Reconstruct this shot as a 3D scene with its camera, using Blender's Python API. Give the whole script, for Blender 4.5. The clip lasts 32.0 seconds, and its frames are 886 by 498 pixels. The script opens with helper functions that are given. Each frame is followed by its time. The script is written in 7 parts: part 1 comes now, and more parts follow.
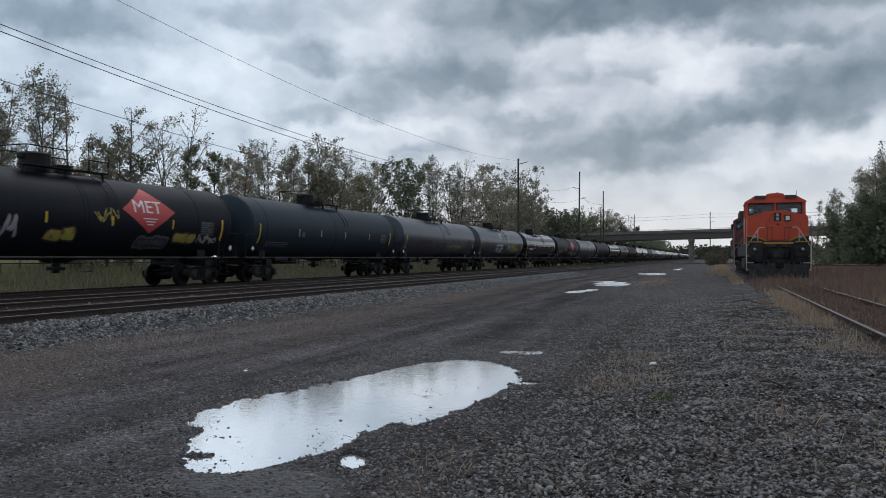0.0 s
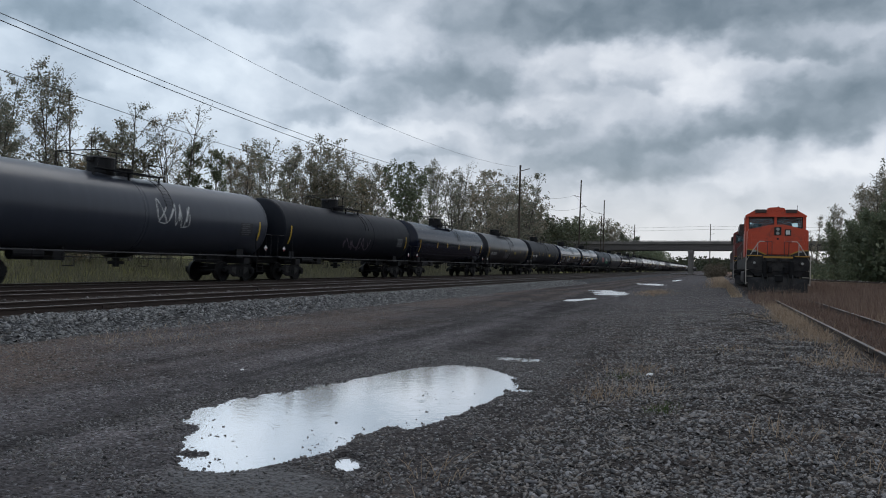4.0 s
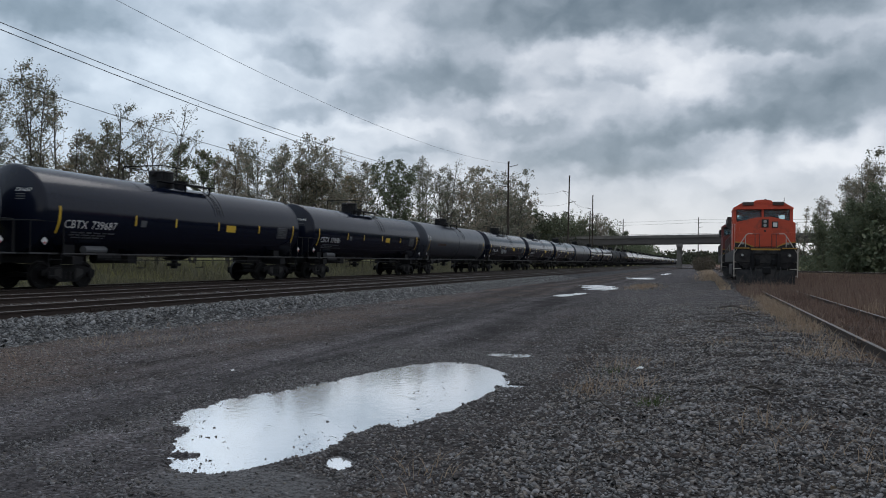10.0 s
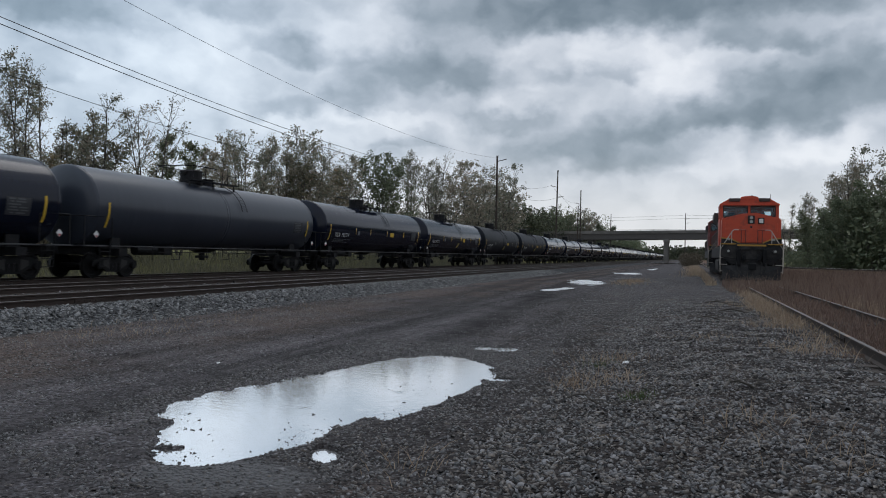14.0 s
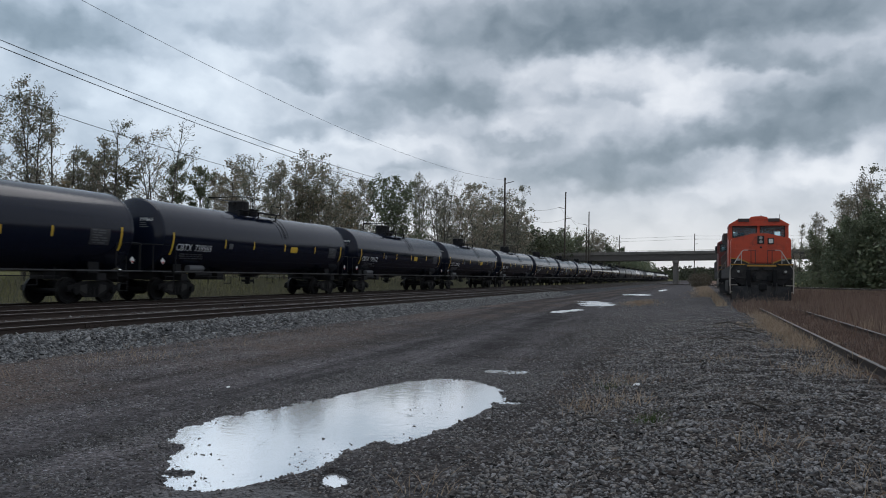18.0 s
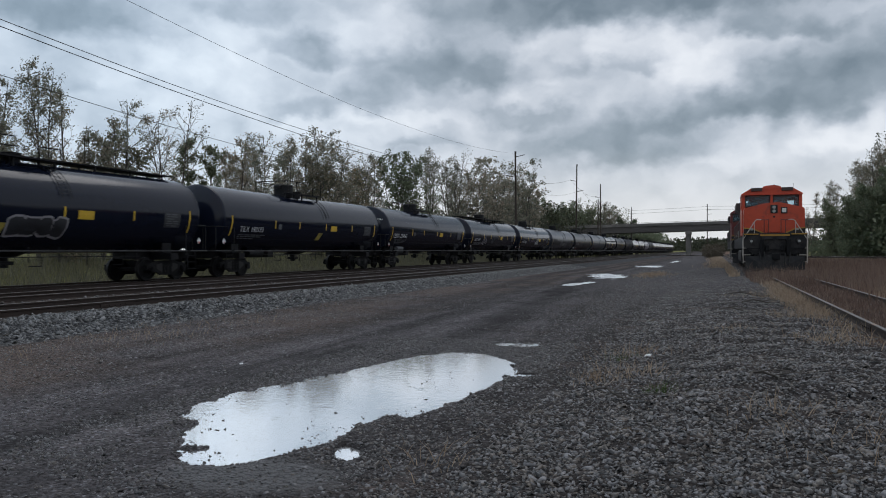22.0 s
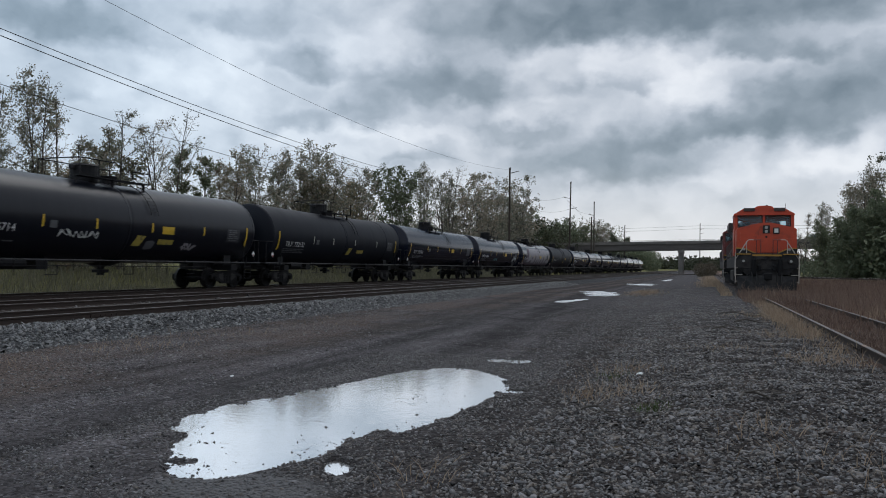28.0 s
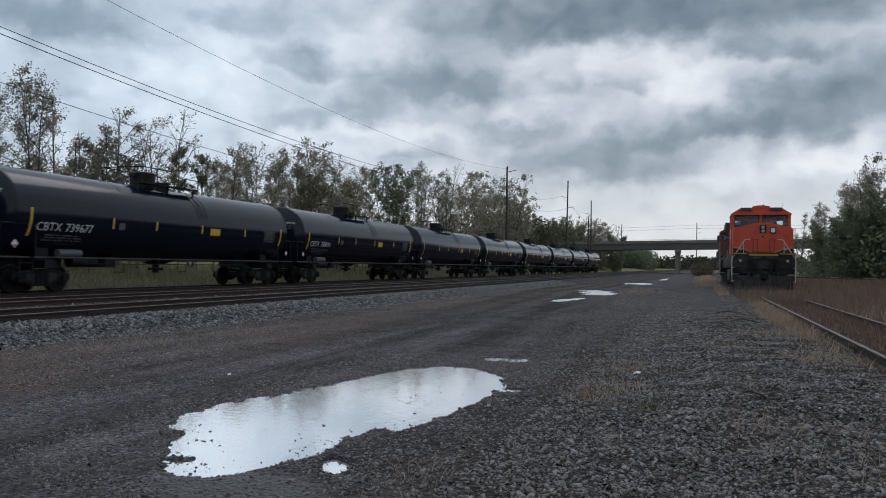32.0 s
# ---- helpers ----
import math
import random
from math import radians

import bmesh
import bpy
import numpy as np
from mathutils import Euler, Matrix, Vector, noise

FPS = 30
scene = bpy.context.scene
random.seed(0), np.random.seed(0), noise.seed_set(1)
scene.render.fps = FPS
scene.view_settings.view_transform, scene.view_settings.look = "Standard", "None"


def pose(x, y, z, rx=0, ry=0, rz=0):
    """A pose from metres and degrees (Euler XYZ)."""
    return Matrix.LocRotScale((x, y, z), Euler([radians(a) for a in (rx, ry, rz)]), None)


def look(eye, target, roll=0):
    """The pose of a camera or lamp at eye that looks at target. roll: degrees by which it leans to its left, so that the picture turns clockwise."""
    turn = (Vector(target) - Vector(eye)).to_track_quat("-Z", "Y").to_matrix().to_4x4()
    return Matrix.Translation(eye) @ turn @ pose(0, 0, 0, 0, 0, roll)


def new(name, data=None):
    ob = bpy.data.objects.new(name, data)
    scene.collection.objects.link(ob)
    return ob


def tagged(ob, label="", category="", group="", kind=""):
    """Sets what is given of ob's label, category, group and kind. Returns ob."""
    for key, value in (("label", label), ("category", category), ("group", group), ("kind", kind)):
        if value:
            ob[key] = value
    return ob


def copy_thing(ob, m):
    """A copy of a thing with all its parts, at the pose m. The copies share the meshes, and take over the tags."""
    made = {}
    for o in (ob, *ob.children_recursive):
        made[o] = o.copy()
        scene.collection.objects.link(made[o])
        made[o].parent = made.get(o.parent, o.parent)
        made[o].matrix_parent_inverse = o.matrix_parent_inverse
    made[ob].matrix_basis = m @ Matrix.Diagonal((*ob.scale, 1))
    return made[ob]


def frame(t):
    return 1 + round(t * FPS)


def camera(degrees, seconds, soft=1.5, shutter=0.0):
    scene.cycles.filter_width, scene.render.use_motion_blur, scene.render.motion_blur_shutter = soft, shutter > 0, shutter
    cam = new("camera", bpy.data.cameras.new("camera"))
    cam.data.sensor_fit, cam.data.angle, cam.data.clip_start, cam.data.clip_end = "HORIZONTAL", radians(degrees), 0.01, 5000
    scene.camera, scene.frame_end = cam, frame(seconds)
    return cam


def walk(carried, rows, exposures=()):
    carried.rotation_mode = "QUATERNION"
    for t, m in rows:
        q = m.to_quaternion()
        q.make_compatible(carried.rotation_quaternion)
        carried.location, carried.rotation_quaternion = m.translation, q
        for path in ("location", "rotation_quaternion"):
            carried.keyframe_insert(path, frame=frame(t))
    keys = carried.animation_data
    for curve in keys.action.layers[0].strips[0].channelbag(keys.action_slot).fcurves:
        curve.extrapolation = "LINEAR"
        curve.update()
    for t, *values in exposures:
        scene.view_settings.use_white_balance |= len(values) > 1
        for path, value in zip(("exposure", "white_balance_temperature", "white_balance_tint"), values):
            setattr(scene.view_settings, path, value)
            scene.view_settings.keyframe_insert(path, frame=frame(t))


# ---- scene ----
cam = camera(60.6, 32.0, soft=1.0, shutter=0.1)
# seconds, place, tilt, lean, heading of the hand-held camera
PATH = [
    (0, 0.000, 0.000, 1.550, 90.66, -0.06, 19.86),
    (0.5, 0.004, -0.007, 1.554, 90.61, -0.40, 19.71),
    (1, -0.005, -0.004, 1.556, 90.78, -0.71, 19.34),
    (1.5, -0.013, -0.006, 1.559, 90.90, -0.97, 19.08),
    (2, -0.029, 0.007, 1.553, 90.70, -1.01, 18.87),
    (2.5, -0.025, 0.002, 1.556, 90.44, -1.07, 18.87),
    (3, -0.022, -0.009, 1.557, 90.44, -1.32, 19.34),
    (3.5, -0.017, -0.006, 1.557, 91.07, -1.90, 19.80),
    (5.5, 0.008, -0.009, 1.555, 90.56, -0.68, 19.54),
    (6, 0.000, 0.007, 1.552, 90.66, -0.57, 19.39),
    (6.5, -0.012, 0.007, 1.553, 90.67, -0.61, 19.55),
    (7, -0.016, 0.005, 1.552, 90.65, -0.37, 20.03),
    (7.5, -0.014, -0.007, 1.555, 90.85, -0.06, 20.60),
    (8, -0.024, 0.013, 1.553, 91.10, -0.13, 20.90),
    (8.5, -0.015, 0.006, 1.552, 91.11, -0.58, 20.54),
    (9, -0.004, -0.002, 1.555, 90.88, -0.76, 20.12),
    (9.5, -0.007, 0.004, 1.555, 90.79, -0.87, 19.55),
    (10, -0.004, 0.000, 1.555, 90.79, -0.86, 19.03),
    (10.5, -0.002, -0.006, 1.555, 90.70, -1.08, 18.75),
    (11, -0.008, 0.009, 1.551, 90.43, -1.25, 18.59),
    (11.5, -0.007, 0.005, 1.550, 90.16, -1.14, 18.36),
    (12, -0.004, 0.006, 1.553, 90.28, -0.97, 18.12),
    (12.5, 0.005, 0.001, 1.557, 90.60, -0.99, 18.12),
    (13, 0.000, 0.012, 1.549, 90.62, -1.12, 18.24),
    (13.5, 0.003, 0.011, 1.551, 90.35, -1.18, 18.21),
    (15.5, -0.001, 0.001, 1.553, 90.61, -1.37, 17.47),
    (16, 0.009, -0.009, 1.558, 90.97, -1.37, 17.08),
    (16.5, 0.012, -0.011, 1.559, 91.24, -1.27, 17.06),
    (17, 0.012, -0.011, 1.559, 91.52, -1.22, 17.78),
    (17.5, 0.001, 0.001, 1.552, 91.72, -1.15, 18.52),
    (18, -0.000, -0.008, 1.556, 92.02, -0.87, 18.77),
    (18.5, -0.015, -0.001, 1.558, 92.32, -0.70, 18.66),
    (19, -0.006, -0.009, 1.555, 92.19, -0.63, 18.57),
    (19.5, 0.006, -0.006, 1.550, 91.71, -0.44, 18.64),
    (20, 0.016, -0.000, 1.549, 91.07, -0.44, 18.92),
    (20.5, 0.024, -0.009, 1.544, 90.64, -0.67, 19.57),
    (21, 0.025, -0.002, 1.543, 90.28, -0.67, 19.88),
    (21.5, 0.024, 0.003, 1.549, 90.08, -0.41, 19.72),
    (22, 0.027, 0.010, 1.545, 90.13, 0.07, 19.67),
    (22.5, 0.024, 0.010, 1.550, 90.31, 0.10, 19.71),
    (23, 0.017, 0.018, 1.547, 90.53, -0.09, 19.75),
    (23.5, 0.019, 0.019, 1.548, 90.46, -0.31, 19.68),
    (24, 0.020, 0.016, 1.547, 90.29, -0.53, 19.45),
    (24.5, 0.014, 0.015, 1.546, 90.09, -1.16, 19.27),
    (25, 0.013, -0.002, 1.546, 89.92, -1.43, 19.34),
    (25.5, 0.011, -0.006, 1.550, 90.28, -1.68, 19.20),
    (27.5, 0.022, -0.000, 1.550, 91.11, -1.17, 19.31),
    (28, 0.025, 0.005, 1.547, 91.26, -0.84, 19.15),
    (28.5, 0.023, -0.001, 1.548, 91.40, -0.70, 18.87),
    (29, 0.021, -0.005, 1.550, 91.57, -0.59, 18.83),
    (29.5, 0.026, -0.004, 1.549, 91.63, -0.61, 18.64),
    (30, 0.027, 0.005, 1.550, 91.60, -0.58, 18.50),
    (30.5, 0.017, 0.005, 1.548, 91.59, -0.85, 18.60),
    (31, 0.009, 0.004, 1.549, 91.62, -1.06, 18.97),
    (31.5, 0.006, 0.007, 1.546, 91.55, -1.22, 19.17),
    (32, 0.014, 0.002, 1.546, 91.17, -0.99, 18.92),
]
walk(cam, [(r[0], pose(*r[1:])) for r in PATH])

# ---- light ----
SUN_AZ, SUN_EL = -8.0, 62.0


class Graph:
    """Small helper that wires shader nodes."""

    def __init__(self, tree):
        self.t = tree
        tree.nodes.clear()

    def node(self, kind):
        return self.t.nodes.new(kind)

    def feed(self, socket, value):
        if isinstance(value, bpy.types.NodeSocket):
            self.t.links.new(value, socket)
        else:
            socket.default_value = value

    def math(self, op, a, b=0.0, c=0.0, clamp=False):
        n = self.node("ShaderNodeMath")
        n.operation, n.use_clamp = op, clamp
        for s, v in zip(n.inputs, (a, b, c)):
            self.feed(s, v)
        return n.outputs[0]

    def vmath(self, op, a, b=(0, 0, 0)):
        n = self.node("ShaderNodeVectorMath")
        n.operation = op
        self.feed(n.inputs[0], a)
        self.feed(n.inputs[1], b)
        if op == "SCALE":
            n.inputs["Scale"].default_value = 0.22
        return n.outputs[0]

    def noise(self, vec, scale, detail=5.0, rough=0.55, distort=0.0):
        n = self.node("ShaderNodeTexNoise")
        self.feed(n.inputs["Vector"], vec)
        n.inputs["Scale"].default_value = scale
        n.inputs["Detail"].default_value = detail
        n.inputs["Roughness"].default_value = rough
        n.inputs["Distortion"].default_value = distort
        return n.outputs[0]

    def voronoi(self, vec, scale, feature="F1", out="Distance"):
        n = self.node("ShaderNodeTexVoronoi")
        n.feature = feature
        self.feed(n.inputs["Vector"], vec)
        n.inputs["Scale"].default_value = scale
        return n.outputs[out]

    def ramp(self, fac, stops, smooth=False):
        n = self.node("ShaderNodeValToRGB")
        self.feed(n.inputs[0], fac)
        e = n.color_ramp.elements
        n.color_ramp.interpolation = "EASE" if smooth else "LINEAR"
        while len(e) < len(stops):
            e.new(0.5)
        for el, (p, c) in zip(e, stops):
            el.position = p
            el.color = (*c, 1) if len(c) == 3 else c
        return n.outputs[0]

    def span(self, v, a, b, c=0.0, d=1.0, smooth=True):
        n = self.node("ShaderNodeMapRange")
        n.interpolation_type = "SMOOTHSTEP" if smooth else "LINEAR"
        for s, x in zip(n.inputs, (v, a, b, c, d)):
            self.feed(s, x)
        return n.outputs[0]

    def mix(self, fac, a, b, blend="MIX"):
        n = self.node("ShaderNodeMix")
        n.data_type, n.blend_type = "RGBA", blend
        self.feed(n.inputs[0], fac)
        self.feed(n.inputs[6], a if isinstance(a, bpy.types.NodeSocket) else (*a, 1))
        self.feed(n.inputs[7], b if isinstance(b, bpy.types.NodeSocket) else (*b, 1))
        return n.outputs[2]

    def xyz(self, vec):
        n = self.node("ShaderNodeSeparateXYZ")
        self.feed(n.inputs[0], vec)
        return n.outputs

    def join(self, x, y, z):
        n = self.node("ShaderNodeCombineXYZ")
        for s, v in zip(n.inputs, (x, y, z)):
            self.feed(s, v)
        return n.outputs[0]


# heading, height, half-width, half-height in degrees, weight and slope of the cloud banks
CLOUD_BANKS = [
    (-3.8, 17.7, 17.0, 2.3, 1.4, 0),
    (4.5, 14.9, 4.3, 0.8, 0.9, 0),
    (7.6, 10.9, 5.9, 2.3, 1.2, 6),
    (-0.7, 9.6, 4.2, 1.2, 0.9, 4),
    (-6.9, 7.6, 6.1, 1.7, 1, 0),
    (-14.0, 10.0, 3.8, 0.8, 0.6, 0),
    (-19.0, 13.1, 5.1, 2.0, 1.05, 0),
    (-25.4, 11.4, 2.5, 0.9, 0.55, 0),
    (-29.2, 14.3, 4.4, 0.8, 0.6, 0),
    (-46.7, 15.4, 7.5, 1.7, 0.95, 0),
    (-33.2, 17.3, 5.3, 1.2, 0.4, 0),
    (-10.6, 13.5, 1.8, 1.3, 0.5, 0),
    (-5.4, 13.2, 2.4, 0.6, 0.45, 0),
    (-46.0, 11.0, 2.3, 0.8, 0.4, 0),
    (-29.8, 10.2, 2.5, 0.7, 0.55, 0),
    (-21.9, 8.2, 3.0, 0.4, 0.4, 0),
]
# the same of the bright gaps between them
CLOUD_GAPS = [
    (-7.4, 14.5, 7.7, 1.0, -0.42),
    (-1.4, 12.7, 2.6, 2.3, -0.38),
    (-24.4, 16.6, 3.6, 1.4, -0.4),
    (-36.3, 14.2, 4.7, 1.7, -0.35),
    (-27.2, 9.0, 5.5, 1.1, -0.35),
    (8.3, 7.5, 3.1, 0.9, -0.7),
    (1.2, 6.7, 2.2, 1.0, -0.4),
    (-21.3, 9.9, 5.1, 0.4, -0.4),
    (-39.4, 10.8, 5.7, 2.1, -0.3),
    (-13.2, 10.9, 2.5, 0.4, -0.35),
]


def build_sky():
    w = bpy.data.worlds.new("overcast_sky")
    scene.world = w
    w.use_nodes = True
    g = Graph(w.node_tree)
    d = g.node("ShaderNodeTexCoord").outputs["Generated"]
    x, y, z = g.xyz(d)
    az = g.math("MULTIPLY", g.math("ARCTAN2", x, y), 57.2958)
    el = g.math("MULTIPLY", g.math("ARCSINE", z), 57.2958)
    flat = g.join(g.math("MULTIPLY", az, 0.065), g.math("MULTIPLY", el, 0.085), 0.0)
    swirl = g.node("ShaderNodeTexNoise")
    g.feed(swirl.inputs["Vector"], flat)
    swirl.inputs["Scale"].default_value = 5.0
    swirl.inputs["Detail"].default_value = 4.0
    swirl.inputs["Roughness"].default_value = 0.52
    sx, sy, sz = g.xyz(swirl.outputs["Color"])
    azw = g.math("ADD", az, g.math("MULTIPLY", g.math("SUBTRACT", sx, 0.5), 5.0))
    elw = g.math("ADD", el, g.math("MULTIPLY", g.math("SUBTRACT", sy, 0.5), 3.4))
    total = None
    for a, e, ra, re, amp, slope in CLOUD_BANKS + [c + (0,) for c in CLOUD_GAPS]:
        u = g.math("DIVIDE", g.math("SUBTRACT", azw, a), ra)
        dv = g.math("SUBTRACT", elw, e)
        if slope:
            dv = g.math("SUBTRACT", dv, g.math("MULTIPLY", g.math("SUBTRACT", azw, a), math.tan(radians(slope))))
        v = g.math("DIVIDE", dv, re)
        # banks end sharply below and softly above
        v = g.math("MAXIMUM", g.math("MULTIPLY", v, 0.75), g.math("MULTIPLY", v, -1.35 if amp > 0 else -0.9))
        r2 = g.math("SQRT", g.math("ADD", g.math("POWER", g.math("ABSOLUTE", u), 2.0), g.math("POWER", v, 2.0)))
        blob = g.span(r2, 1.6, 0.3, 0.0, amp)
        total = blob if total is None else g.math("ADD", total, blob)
    big = g.noise(flat, 2.2, 4, 0.5, 0.2)
    fine = g.noise(g.vmath("ADD", flat, g.vmath("SCALE", swirl.outputs["Color"])), 6.0, 5, 0.45, 0.0)
    puff = g.node("ShaderNodeTexVoronoi")
    puff.feature = "SMOOTH_F1"
    g.feed(puff.inputs["Vector"], g.vmath("ADD", flat, g.vmath("SCALE", swirl.outputs["Color"])))
    puff.inputs["Scale"].default_value = 6.0
    puff.inputs["Smoothness"].default_value = 0.6
    lump = puff.outputs["Distance"]
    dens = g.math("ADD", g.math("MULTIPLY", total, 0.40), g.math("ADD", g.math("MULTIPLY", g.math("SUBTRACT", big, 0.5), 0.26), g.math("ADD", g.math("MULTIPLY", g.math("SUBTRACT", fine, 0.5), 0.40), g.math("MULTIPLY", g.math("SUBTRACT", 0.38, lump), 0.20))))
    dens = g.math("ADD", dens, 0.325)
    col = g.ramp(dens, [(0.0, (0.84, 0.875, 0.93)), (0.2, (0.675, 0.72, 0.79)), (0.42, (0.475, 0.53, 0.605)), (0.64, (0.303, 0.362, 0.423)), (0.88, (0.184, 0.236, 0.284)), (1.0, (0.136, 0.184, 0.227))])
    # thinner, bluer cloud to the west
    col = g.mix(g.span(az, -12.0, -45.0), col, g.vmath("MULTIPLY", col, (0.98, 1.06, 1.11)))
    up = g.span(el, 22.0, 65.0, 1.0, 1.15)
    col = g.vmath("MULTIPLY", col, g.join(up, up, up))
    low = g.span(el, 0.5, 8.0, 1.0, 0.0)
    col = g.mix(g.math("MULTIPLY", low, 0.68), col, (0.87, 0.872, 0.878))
    sky = g.node("ShaderNodeTexSky")
    sky.sky_type, sky.sun_disc, sky.sun_elevation, sky.sun_rotation = "NISHITA", False, radians(SUN_EL), radians(SUN_AZ)
    bg_sky = g.node("ShaderNodeBackground")
    g.feed(bg_sky.inputs[0], sky.outputs[0])
    bg_sky.inputs[1].default_value = 0.1
    bg_cloud = g.node("ShaderNodeBackground")
    g.feed(bg_cloud.inputs[0], col)
    bg_cloud.inputs[1].default_value = 1.0
    m = g.node("ShaderNodeMixShader")
    m.inputs[0].default_value = 0.94
    g.feed(m.inputs[1], bg_sky.outputs[0])
    g.feed(m.inputs[2], bg_cloud.outputs[0])
    out = g.node("ShaderNodeOutputWorld")
    g.feed(out.inputs[0], m.outputs[0])


build_sky()
sun = new("sun", bpy.data.lights.new("sun", "SUN"))
sun.data.energy, sun.data.angle, sun.data.color = 0.75, radians(40), (1.0, 0.99, 0.98)
a_, e_ = radians(SUN_AZ), radians(SUN_EL)
sun.matrix_world = look((0, 0, 60), (-60 * math.sin(a_) * math.cos(e_), -60 * math.cos(a_) * math.cos(e_), 60 - 60 * math.sin(e_)))
scene.view_settings.exposure = 0.0


# ---- materials ----
def surface(name, colour, rough=0.6, metal=0.0, vary=0.25, scale=3.0, fine=40.0, bump=0.0, dirt=None, dirt_amount=0.3, island=0.0, obj_random=0.0, tint=None, coat=0.0, spec=0.5, subsurface=0.0):
    """Paint, metal or stone with blotches and grain on two scales, and stains of a second colour."""
    m = bpy.data.materials.new(name)
    m.use_nodes = True
    g = Graph(m.node_tree)
    b = g.node("ShaderNodeBsdfPrincipled")
    out = g.node("ShaderNodeOutputMaterial")
    g.feed(out.inputs[0], b.outputs[0])
    pos = g.node("ShaderNodeTexCoord").outputs["Object"]
    n1 = g.noise(pos, scale, 5, 0.6)
    n2 = g.noise(pos, fine, 4, 0.6)
    k = g.math("ADD", g.math("MULTIPLY", g.math("SUBTRACT", n1, 0.5), 2.2 * vary), g.math("MULTIPLY", g.math("SUBTRACT", n2, 0.5), 1.2 * vary))
    k = g.math("ADD", k, 1.0)
    if island:
        r = g.node("ShaderNodeNewGeometry").outputs["Random Per Island"]
        k = g.math("MULTIPLY", k, g.math("POWER", g.math("ADD", g.math("MULTIPLY", r, 2 * island), 1.0 - island), 1.4))
    if obj_random:
        r = g.node("ShaderNodeObjectInfo").outputs["Random"]
        k = g.math("MULTIPLY", k, g.math("ADD", g.math("MULTIPLY", g.math("SUBTRACT", r, 0.5), 2 * obj_random), 1.0))
    col = g.vmath("MULTIPLY", colour, g.join(k, k, k))
    if tint:
        r = g.node("ShaderNodeNewGeometry").outputs["Random Per Island"]
        col = g.mix(g.span(g.math("FRACT", g.math("MULTIPLY", r, 7.31)), 0.45, 0.95), col, tint)
    if dirt:
        f = g.span(g.noise(pos, scale * 0.7, 7, 0.65, 0.4), 0.62 - dirt_amount * 0.5, 0.78 - dirt_amount * 0.3)
        col = g.mix(f, col, dirt)
    g.feed(b.inputs["Base Color"], col)
    g.feed(b.inputs["Roughness"], g.math("ADD", g.math("MULTIPLY", g.math("SUBTRACT", n1, 0.5), 0.3 * min(1, rough + 0.2)), rough, clamp=True))
    b.inputs["Metallic"].default_value = metal
    b.inputs["Specular IOR Level"].default_value = spec
    b.inputs["Coat Weight"].default_value = coat
    if bump:
        bn = g.node("ShaderNodeBump")
        bn.inputs["Strength"].default_value = 0.7
        bn.inputs["Distance"].default_value = bump
        g.feed(bn.inputs["Height"], n2)
        g.feed(b.inputs["Normal"], bn.outputs[0])
    return m


def tank_paint(name, colour, rough, dirt, amount, spec=0.5):
    """Painted tank jacket: streaks of grime that run down, wet sheen."""
    m = bpy.data.materials.new(name)
    m.use_nodes = True
    g = Graph(m.node_tree)
    b = g.node("ShaderNodeBsdfPrincipled")
    out = g.node("ShaderNodeOutputMaterial")
    g.feed(out.inputs[0], b.outputs[0])
    pos = g.node("ShaderNodeTexCoord").outputs["Object"]
    rnd = g.node("ShaderNodeObjectInfo").outputs["Random"]
    pos = g.vmath("ADD", pos, g.join(g.math("MULTIPLY", rnd, 37.0), g.math("MULTIPLY", rnd, 91.0), 0.0))
    x, y, z = g.xyz(pos)
    streak = g.noise(g.join(g.math("MULTIPLY", x, 0.3), g.math("MULTIPLY", y, 2.4), g.math("MULTIPLY", z, 0.18)), 1.6, 6, 0.62)
    blotch = g.noise(pos, 0.7, 5, 0.6)
    grain = g.noise(pos, 60.0, 3, 0.6)
    f = g.span(g.math("ADD", g.math("MULTIPLY", streak, 0.6), g.math("MULTIPLY", blotch, 0.4)), 0.42, 0.72, 0.0, amount)
    col = g.mix(f, colour, dirt)
    k = g.math("ADD", 0.75, g.math("MULTIPLY", grain, 0.5))
    col = g.vmath("MULTIPLY", col, g.join(k, k, k))
    g.feed(b.inputs["Base Color"], col)
    g.feed(b.inputs["Roughness"], g.math("ADD", rough - 0.06, g.math("MULTIPLY", f, 0.16), clamp=True))
    b.inputs["Specular IOR Level"].default_value = spec
    bn = g.node("ShaderNodeBump")
    bn.inputs["Strength"].default_value = 0.16
    bn.inputs["Distance"].default_value = 0.02
    g.feed(bn.inputs["Height"], g.noise(pos, 0.9, 2, 0.5))
    g.feed(b.inputs["Normal"], bn.outputs[0])
    return m


